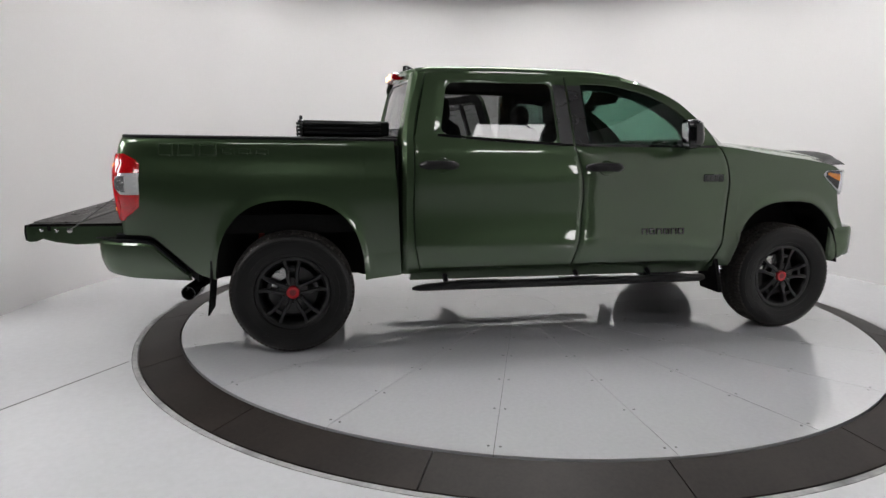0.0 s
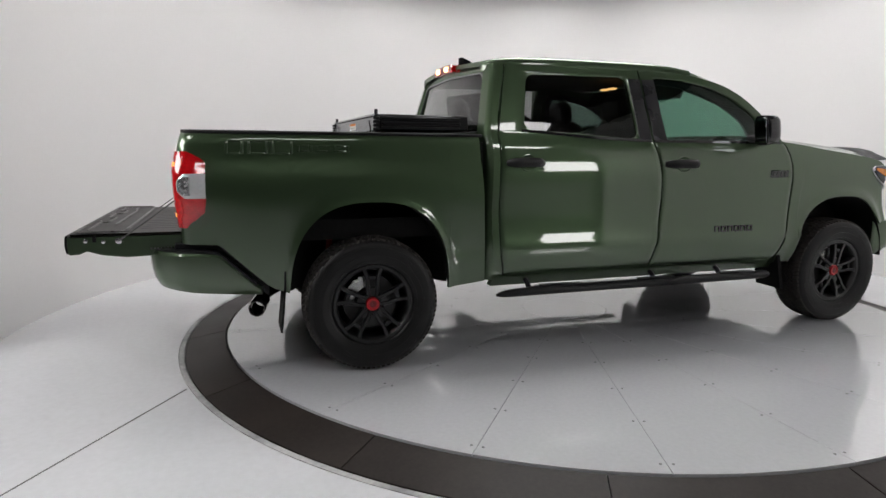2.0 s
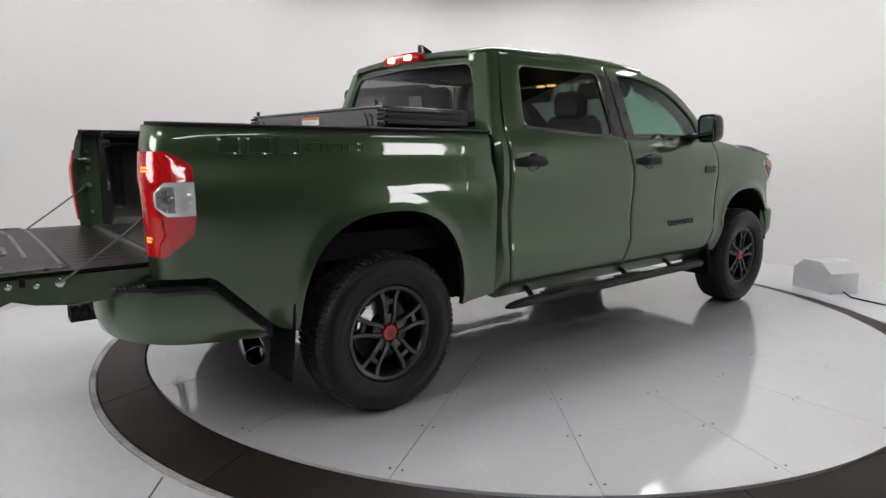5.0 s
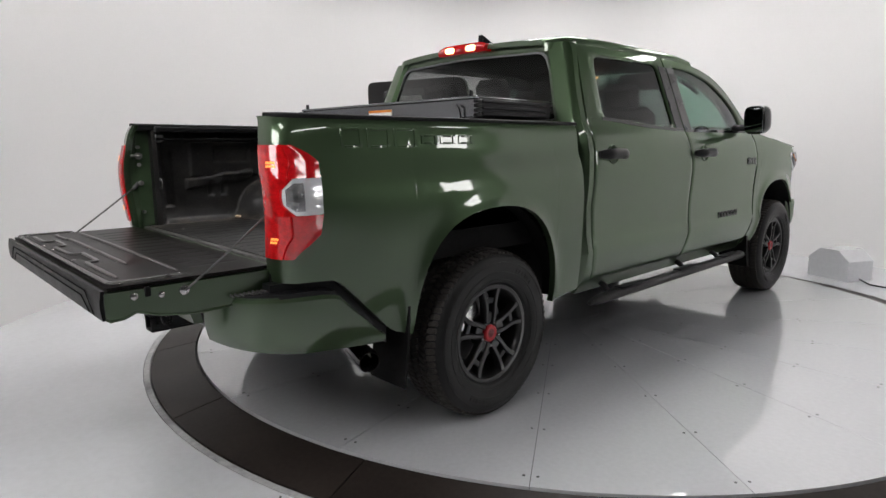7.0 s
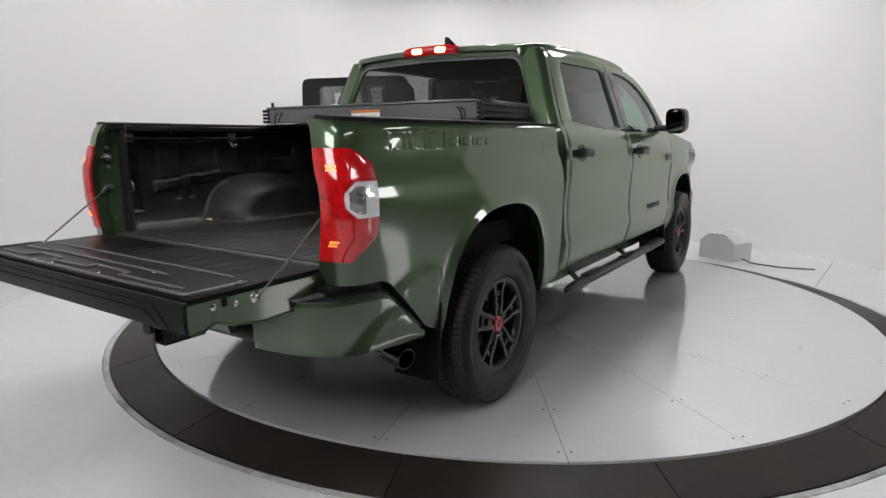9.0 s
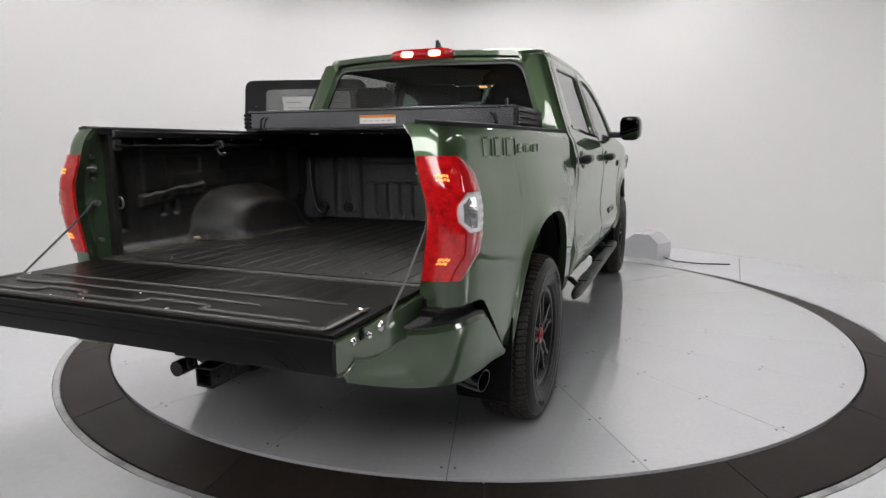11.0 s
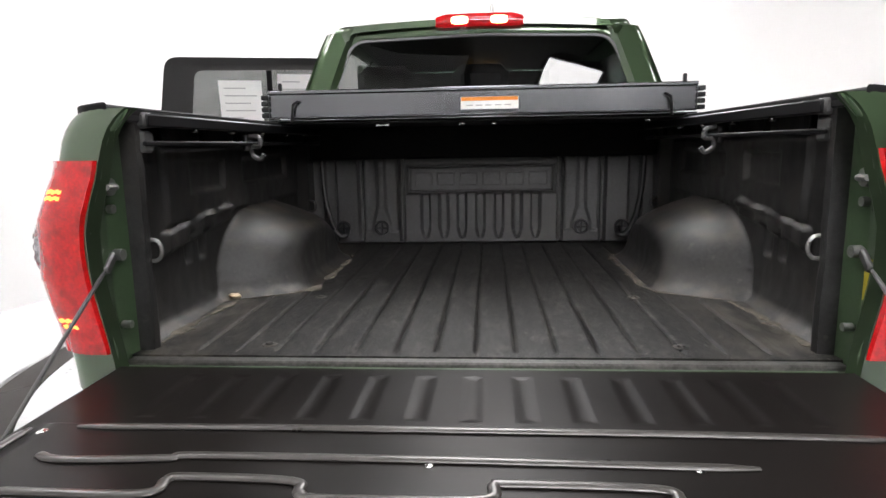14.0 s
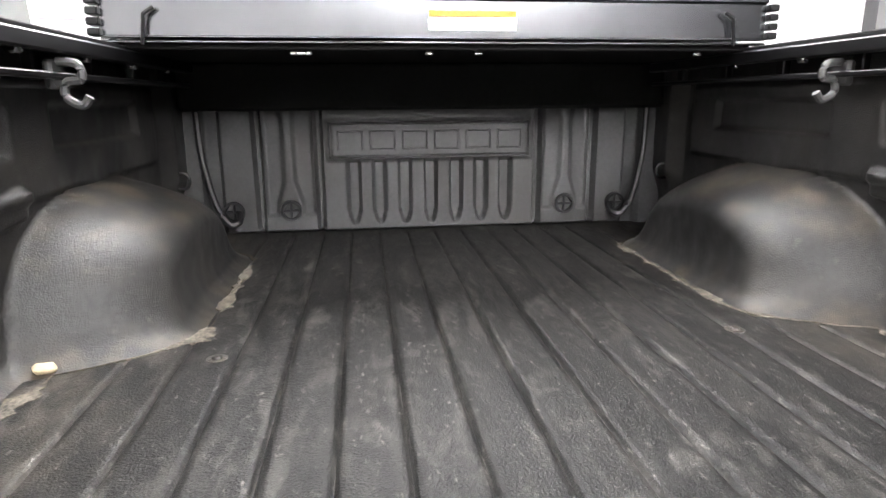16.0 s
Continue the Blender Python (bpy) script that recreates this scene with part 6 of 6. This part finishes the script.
        part("spoke", g, WHEELM, rim)
    g = Geo()
    g.lathe([(0.0005, -0.075), (0.035, -0.075), (0.07, -0.082), (0.078, -0.072), (0.08, -0.03), (0.0005, -0.03)], (0, 0, 0), 40, "y")
    part("hub", g, WHEELM, rim)
    for k in range(5):
        a = math.pi / 2 + math.pi / 5 + 2 * math.pi * k / 5
        g = Geo()
        g.lathe([(0.0005, -0.098), (0.008, -0.097), (0.011, -0.09), (0.011, -0.07), (0.0005, -0.07)], (0.062 * math.cos(a), 0, 0.062 * math.sin(a)), 6, "y")
        part("lug_nut", g, GLOSS, rim, "black lug nut")
    g = Geo()
    g.lathe([(0.022, -0.098), (0.036, -0.100), (0.041, -0.095), (0.042, -0.07), (0.022, -0.07)], (0, 0, 0), 32, "y")
    capr = part("centre_cap", g, CAPRED, rim, "red ring centre cap")
    g = Geo()
    g.lathe([(0.0005, -0.096), (0.023, -0.096), (0.023, -0.07), (0.0005, -0.07)], (0, 0, 0), 24, "y")
    g.box((0, -0.0965, 0), (0.03, 0.003, 0.006), 0.001)
    g.box((0, -0.0965, 0), (0.006, 0.003, 0.022), 0.001)
    part("cap_disc", g, material("dark_red", (0.16, 0.01, 0.015), 0.35), capr, "dark red cap disc")
    g = Geo()
    g.lathe([(0.06, -0.012), (0.165, -0.012), (0.165, 0.012), (0.06, 0.012)], (0, 0.0, 0), 40, "y")
    part("brake_disc", g, material("brake_steel", (0.07, 0.07, 0.07), 0.4, 0.8), w, "grey brake disc")
    g = Geo()
    g.sheet(lambda a, r: (r * math.cos(a), -0.045, r * math.sin(a)), lin(1.9, 3.0, 8), [0.105, 0.17], (0, 0.08, 0))
    part("caliper", g, STEEL, w, "grey brake caliper")
    g = Geo()
    g.lathe([(0.05, 0.066), (0.208, 0.066), (0.208, 0.074), (0.05, 0.074)], (0, 0, 0), 40, "y")
    part("backing_plate", g, DARK, w, "black backing plate")
    return w


WY = 0.86
wheel = make_wheel()
wheel.parent = truck
wheel.matrix_local = pose(AX_R, -WY, AX_Z, 0, 0, 0)
for x, y, turn, spin in ((AX_F, -WY, 0, 8), (AX_R, WY, 180, 20), (AX_F, WY, 180, 50)):
    c = copy_thing(wheel, pose(x, y, AX_Z, 0, 0, turn) @ pose(0, 0, 0, 0, spin, 0))
    c.parent = truck

# --- arch liners, mud flaps, underbody
for cx, nm in ((AX_R, "rear"), (AX_F, "front")):
    g = Geo()
    top = 1.0 if nm == "rear" else 0.97
    arch = [(cx + (0.505 if nm == "rear" else 0.495) * math.cos(a), max(0.50, 0.40 + (top - 0.36) * max(0, math.sin(a)) ** 0.8)) for a in lin(math.pi * 1.02, -math.pi * 0.02, 25)]
    g.sheet(lambda i, y: (arch[i][0], y, arch[i][1]), list(range(25)), lin(-0.945, -0.85 if nm == "rear" else -0.56, 5), (0, 0, 0.012))
    twin("arch_liner", g, DARK, truck, "black wheel arch liner")
    g = Geo()
    g.prism([(cx - 0.50, 0.45), (cx + 0.50, 0.45), (cx + 0.50, 0.82 if nm == "rear" else 0.98), (cx - 0.50, 0.82 if nm == "rear" else 0.98)], "y", -0.58, -0.56)
    twin("arch_wall", g, DARK, truck, "dark inner arch wall")
g = Geo()
g.sheet(lambda u, v: (-2.36 + 0.012 * v - 0.03 * (1 - v) ** 2 * 0.6, -0.948 + 0.24 * u, 0.27 + 0.36 * v), [0, 0.04, 0.5, 0.96, 1], lin(0, 1, 7), (-0.010, 0, 0))
twin("mud_flap", g, DARK, truck, "black rear mud flap")
g = Geo()
g.sheet(lambda u, v: (1.30 - 0.03 * v + 0.03 * (1 - v), -0.965 + 0.23 * u, 0.295 + 0.26 * v), [0, 0.5, 1], lin(0, 1, 5), (-0.03, 0, 0))
twin("mud_flap", g, DARK, truck, "black front mud flap")
chassis = new("chassis")
chassis.parent = truck
chassis["label"] = "black ladder frame and axles"
for s in (1, -1):
    g = Geo()
    g.box((-0.25, 0.46 * s, 0.56), (5.2, 0.09, 0.15), 0.01)
    part("frame_rail", g, DARK, chassis)
    g = Geo()
    g.tube([(-2.55, 0.56 * s, 0.56), (-2.2, 0.56 * s, 0.47), (-1.85, 0.56 * s, 0.44), (-1.5, 0.56 * s, 0.47), (-1.15, 0.56 * s, 0.55)], 0.03, 8)
    part("leaf_spring", g, DARK, chassis)
    g = Geo()
    g.tube([(-1.95, 0.50 * s, 0.42), (-2.15, 0.44 * s, 0.80)], [0.03, 0.03], 10)
    g.tube([(-2.06, 0.635 * s, 0.69), (-2.06, 0.635 * s, 0.775)], [0.034, 0.028], 12)
    part("damper", g, material("red_damper", (0.35, 0.03, 0.02), 0.4) if s == 1 else bpy.data.materials["red_damper"], chassis, "red damper")
for x in (AX_R, AX_F):
    g = Geo()
    g.tube([(x, -0.80, AX_Z), (x, 0.80, AX_Z)], 0.045, 12)
    g.lathe([(0.001, -0.10), (0.09, -0.08), (0.13, 0.0), (0.09, 0.08), (0.001, 0.10)], (x, 0.1, AX_Z), 20, "x")
    part("axle", g, DARK, chassis)
g = Geo()
g.box((-2.0, 0, 0.76), (1.75, 1.06, 0.10), 0.01)
g.box((0.2, 0, 0.50), (2.2, 1.5, 0.05), 0.01)
g.box((1.85, 0, 0.72), (1.0, 1.0, 0.35), 0.04)
g.box((-0.3, 0.15, 0.42), (1.4, 0.5, 0.12), 0.04)
part("underbody", g, DARK, chassis)
g = Geo()
g.tube([(-2.35, 0.0, 0.58), (-2.75, 0.0, 0.58)], 0.30, 24)
g.moved(Matrix.Translation((-2.6, 0, 0.62)) @ pose(0, 0, 0, 0, 90, 0) @ Matrix.Translation((2.6, 0, -0.58)) @ Matrix.Diagonal((1, 1, 1, 1)))
g = Geo()
g.lathe([(0.22, -0.10), (0.36, -0.10), (0.38, 0.0), (0.36, 0.10), (0.22, 0.10)], (-2.55, 0, 0.63), 32, "z")
part("spare_tyre", g, RUBBER, chassis, "black spare tyre under the bed")

# --- side steps
step = Geo()
pts = [(-1.06, -0.985, 0.408), (-1.02, -0.985, 0.412), (-0.95, -0.985, 0.418)] + [(x, -0.985, 0.425) for x in lin(-0.80, 1.0, 8)] + [(1.10, -0.975, 0.424), (1.15, -0.955, 0.42)]
step.tube(pts, [0.012, 0.026, 0.035] + [0.040] * 8 + [0.040, 0.034], 14)
step.v = [(x, y, 0.42 + (z - 0.42) * 0.75) for x, y, z in step.v]
for s in (1, -1):
    st = new("side_step")
    st.parent = truck
    st["label"] = "black oval tube side step on brackets"
    part("step_tube", step, BLACK, st, "satin black oval tube")
    for x0, x1 in ((-0.75, -0.45), (0.0, 0.30), (0.70, 1.0)):
        g = Geo()
        g.box(((x0 + x1) / 2, -0.985 * s, 0.4545), (x1 - x0, 0.06, 0.008), 0.003)
        part("tread_pad", g, BLACK, st, "ribbed foot pad")
    for x in (-0.82, 0.15, 0.72):
        g = Geo()
        g.tube([(x, -0.975 * s, 0.425), (x, -0.93 * s, 0.47), (x, -0.80 * s, 0.53), (x, -0.50 * s, 0.55)], 0.018, 8)
        part("bracket", g, BLACK, st)
    step.flipped()

# --- door mirrors
def mirror_head(s):
    m = new("door_mirror")
    m.parent = truck
    m["label"] = "gloss black door mirror"
    g = Geo()
    v, f = [], []
    n = 32
    rings = ((0.968, 0.55, 0.60), (0.960, 0.74, 0.80), (0.94, 0.90, 0.92), (0.91, 0.98, 0.985), (0.875, 1.0, 1.0), (0.862, 0.99, 0.99), (0.858, 0.93, 0.94))
    for x, ky, kz in rings:
        for k in range(n):
            a = 2 * math.pi * k / n
            c, t = math.cos(a), math.sin(a)
            v.append((x, -(1.125 + 0.088 * ky * math.copysign(abs(c) ** 0.55, c)) * s, 1.475 + 0.103 * kz * math.copysign(abs(t) ** 0.55, t)))
    for i in range(len(rings) - 1):
        f += [(i * n + k, i * n + (k + 1) % n, (i + 1) * n + (k + 1) % n, (i + 1) * n + k) for k in range(n)]
    f += [tuple(range(n)), tuple(range((len(rings) - 1) * n, len(rings) * n))]
    g.add(v, f)
    part("housing", g, GLOSS, m, "gloss black housing")
    g = Geo()
    g.box((0.856, -1.125 * s, 1.475), (0.004, 0.142, 0.165), 0.002)
    part("mirror_glass", g, material("mirror_silver", (0.25, 0.26, 0.27), 0.02, 1.0, vary=0.02, rough_vary=0.01) if s == 1 else bpy.data.materials["mirror_silver"], m, "mirror glass")
    g = Geo()
    g.box((0.95, -0.975 * s, 1.415), (0.13, 0.12, 0.05), 0.015)
    part("arm", g, BLACK, m, "black mirror arm")
    turn = Matrix.Translation((0.93, -1.04 * s, 1.475)) @ pose(0, 0, 0, 0, -6, -16 * s) @ Matrix.Translation((-0.93, 1.04 * s, -1.475))
    for c in m.children:
        if not c.name.startswith("arm"):
            c.matrix_local = turn


mirror_head(1)
mirror_head(-1)

# --- third brake light and roof fin
bl = new("brake_light")
bl.parent = truck
bl["label"] = "red high brake light, lit"
g = Geo()
g.sheet(lambda y, v: (-1.098 - 0.012 * math.sin(math.pi * v) + 0.05 * (y / 0.75) ** 2 + 0.004 * v, y, 1.866 + 0.060 * v - 0.006 * (y / 0.3) ** 2 - 0.016 * (v - 0.25) * max(0.0, abs(y) - 0.16) / 0.045), lin(-0.205, 0.205, 27), lin(0, 1, 8), (0.07, 0, 0))
part("red_lens", g, RED, bl, "glossy red lens")
for s in (1, -1):
    g = Geo()
    g.sheet(lambda a, r: (-1.1145 + 0.004 * r * r, 0.092 * s + 0.040 * r * math.copysign(abs(math.cos(a)) ** 0.6, math.cos(a)), 1.894 + 0.018 * r * math.copysign(abs(math.sin(a)) ** 0.6, math.sin(a))), lin(0, 2 * math.pi, 21), [0.02, 0.6, 1.0], (0.012, 0, 0))
    part("lit_lamp", g, BRAKEGLOW, bl, "glowing lamp")
g = Geo()
v = []
for x, w, h in ((-1.00, 0.004, 0.055), (-0.97, 0.012, 0.062), (-0.93, 0.02, 0.045), (-0.88, 0.024, 0.022), (-0.84, 0.012, 0.004)):
    v += [(x + 0.0, -0.06 - w, 1.93), (x, -0.06 - w * 0.3, 1.93 + h), (x, -0.06 + w * 0.3, 1.93 + h), (x, -0.06 + w, 1.93)]
f = []
for i in range(4):
    f += [(i * 4 + j, i * 4 + (j + 1) % 4, (i + 1) * 4 + (j + 1) % 4, (i + 1) * 4 + j) for j in range(4)]
f += [(0, 1, 2, 3), (16, 17, 18, 19)]
part("roof_fin", Geo().add(v, f), GLOSS, truck, "black antenna fin")

# --- folded hard bed cover, a thing of its own on the rails
cover = thing("bed_cover", "black folding hard bed cover, folded up behind the cab", "bed cover")
g = Geo()
g.box((-1.478, 0, 1.482), (0.575, 1.57, 0.096), 0.010)
part("panel", g, ALU, cover, "black panel stack")
g = Geo()
g.box((-1.775, 0, 1.474), (0.02, 1.58, 0.088), 0.003)
g.box((-1.780, 0, 1.524), (0.028, 1.58, 0.014), 0.003)
g.box((-1.780, 0, 1.432), (0.026, 1.58, 0.006), 0.002)
g.box((-1.780, 0, 1.421), (0.026, 1.58, 0.006), 0.002)
rail = part("edge_rail", g, material("satin_grey_rail", (0.17, 0.174, 0.184), 0.24, 1.0, 0, 3, 0.1, 200), cover, "satin dark grey edge rail")
g = Geo()
g.box((-1.787, -0.043, 1.471), (0.003, 0.212, 0.044), 0.0008)
part("warning_label", g, PAPER, rail, "white warning label with an orange band")
g = Geo()
g.box((-1.7895, -0.043, 1.486), (0.003, 0.208, 0.013), 0.0006)
part("label_band", g, ORANGE, rail, "orange band with bars")
g = Geo()
for k in range(5):
    g.box((-1.7885, 0.03 - 0.035 * k, 1.463), (0.0028, 0.024, 0.004), 0.0004)
part("label_bars", g, INK, rail, "grey bars of small print")
for s in (1, -1):
    for k in range(4):
        g = Geo()
        g.box((-1.785, 0.799 * s, 1.44 + 0.022 * k), (0.04, 0.026, 0.017), 0.003)
        part("end_tooth", g, BLACK, cover)
    g = Geo()
    g.tube([(-1.80, 0.70 * s, 1.415), (-1.80, 0.695 * s, 1.455), (-1.805, 0.69 * s, 1.478), (-1.80, 0.67 * s, 1.492)], 0.005, 6)
    part("strap", g, BLACK, cover, "black webbing strap")
    g = Geo()
    g.box((-1.775, 0.745 * s, 1.545), (0.02, 0.012, 0.03), 0.003)
    part("latch_pin", g, BLACK, cover)
    g = Geo()
    for k in range(3):
        g.box((-1.5, 0.79 * s, 1.447 + 0.03 * k), (0.50, 0.02, 0.018), 0.004)
    part("hinge_edge", g, BLACK, cover, "black ribbed end seal")
g = Geo()
g.box((-1.25, 0, 1.335), (0.06, 1.58, 0.15), 0.01)
g.box((-1.50, 0, 1.415), (0.55, 1.52, 0.02), 0.004)
part("under_panel", g, DARK, cover, "black underside panel")
for y, w in ((0.36, 0.05), (-0.06, 0.02), (0.06, 0.02), (-0.62, 0.02)):
    g = Geo()
    g.box((-1.77, y, 1.398), (0.012, w, 0.008), 0.002)
    part("bright_clip", g, STEEL, cover, "small bright clip")

# --- cab interior seen through the glass
def seat(x, y, w=0.52, name="front_seat"):
    s = new(name)
    s.parent = truck
    s["label"] = "black leather seat with headrest"
    g = Geo()
    g.box((x + 0.05, y, 0.88), (0.52, w, 0.16), 0.05)
    part("cushion", g, INTERIOR, s)
    g = Geo()
    g.box((x - 0.265, y, 1.225), (0.15, w * 0.97, 0.68), 0.06, pose(0, 0, 0, 0, -14, 0))
    part("backrest", g, INTERIOR, s)
    g = Geo()
    g.box((x - 0.37, y, 1.632), (0.11, 0.29, 0.20), 0.05, pose(0, 0, 0, 0, -8, 0))
    g.tube([(x - 0.355, y - 0.06, 1.45), (x - 0.365, y - 0.06, 1.60)], 0.007, 6)
    g.tube([(x - 0.355, y + 0.06, 1.45), (x - 0.365, y + 0.06, 1.60)], 0.007, 6)
    part("headrest", g, INTERIOR, s)


seat(0.50, -0.42)
seat(0.50, 0.42)
for y in (-0.50, 0.0, 0.50):
    seat(-0.42, y, 0.47, "rear_seat")
dash = new("dashboard")
dash.parent = truck
dash["label"] = "black dashboard with steering wheel"
g = Geo()
g.sheet(lambda y, a: (1.15 - 0.22 * math.sin(a) * (0.9 + 0.1 * math.cos(y * 6)), y, 1.10 + 0.27 * math.cos(a) * 1.0), lin(-0.82, 0.82, 11), lin(0, 2.4, 9), (0.03, 0, 0))
part("dash_top", g, INTERIOR, dash)
g = Geo()
c, ax = Vector((0.80, 0.40, 1.25)), pose(0, 0, 0, 0, 65, 0)
g.tube([ax @ Vector((0.19 * math.cos(a), 0.19 * math.sin(a), 0)) + c for a in lin(0, 2 * math.pi, 29)[:-1]], 0.015, 8, closed=True)
g.tube([ax @ Vector((-0.18, 0, 0)) + c, ax @ Vector((0.18, 0, 0)) + c], 0.014, 6)
g.tube([tuple(c), (1.05, 0.40, 1.15)], 0.03, 8)
part("steering_wheel", g, INTERIOR, dash)
g = Geo()
for s in (1, -1):
    v_ = Geo()
    v_.box((0.56, 0.38 * s, 1.775), (0.03, 0.50, 0.15), 0.01, pose(0, 0, 0, 0, 25, 0))
    part("sun_visor", v_, HEADLINE, dash, "grey sun visor")
g.box((0.60, 0, 1.71), (0.04, 0.24, 0.07), 0.015)
g.tube([(0.62, 0, 1.73), (0.66, 0, 1.83)], 0.01, 6)
part("rear_view_mirror", g, INTERIOR, dash, "black inside mirror")
g = Geo()
for s in (1, -1):
    g.tube([(0.25, 0.80 * s, 1.45), (0.16, 0.72 * s, 1.80)], 0.02, 6)
part("belt_pillar_trim", g, HEADLINE, dash, "grey inner pillar trim")
for s in (1, -1):
    g = Geo()
    g.box((0.33, 0.055 * s, 1.815), (0.05, 0.06, 0.014), 0.004)
    part("dome_lamp", g, DOMEGLOW, dash, "warm lit dome lamp")
    g = Geo()
    g.tube([(0.55, 0.66 * s, 1.76), (0.68, 0.67 * s, 1.735), (0.80, 0.68 * s, 1.68)], [0.012, 0.018, 0.012], 8)
    part("grab_handle", g, HEADLINE, dash, "grey grab handle")

# --- small things in the bed
o = thing("wood_chip", "pale beige wood chip lying on the bed liner floor", "debris", (-2.29, 0.757, 0.866 + DECK_Z))
g = Geo()
g.box((0, 0, 0.0), (0.03, 0.035, 0.014), 0.006, pose(0, 0, 0, 8, 4, 30))
part("chip", g, material("pale_wood", (0.55, 0.45, 0.30), 0.8), o)
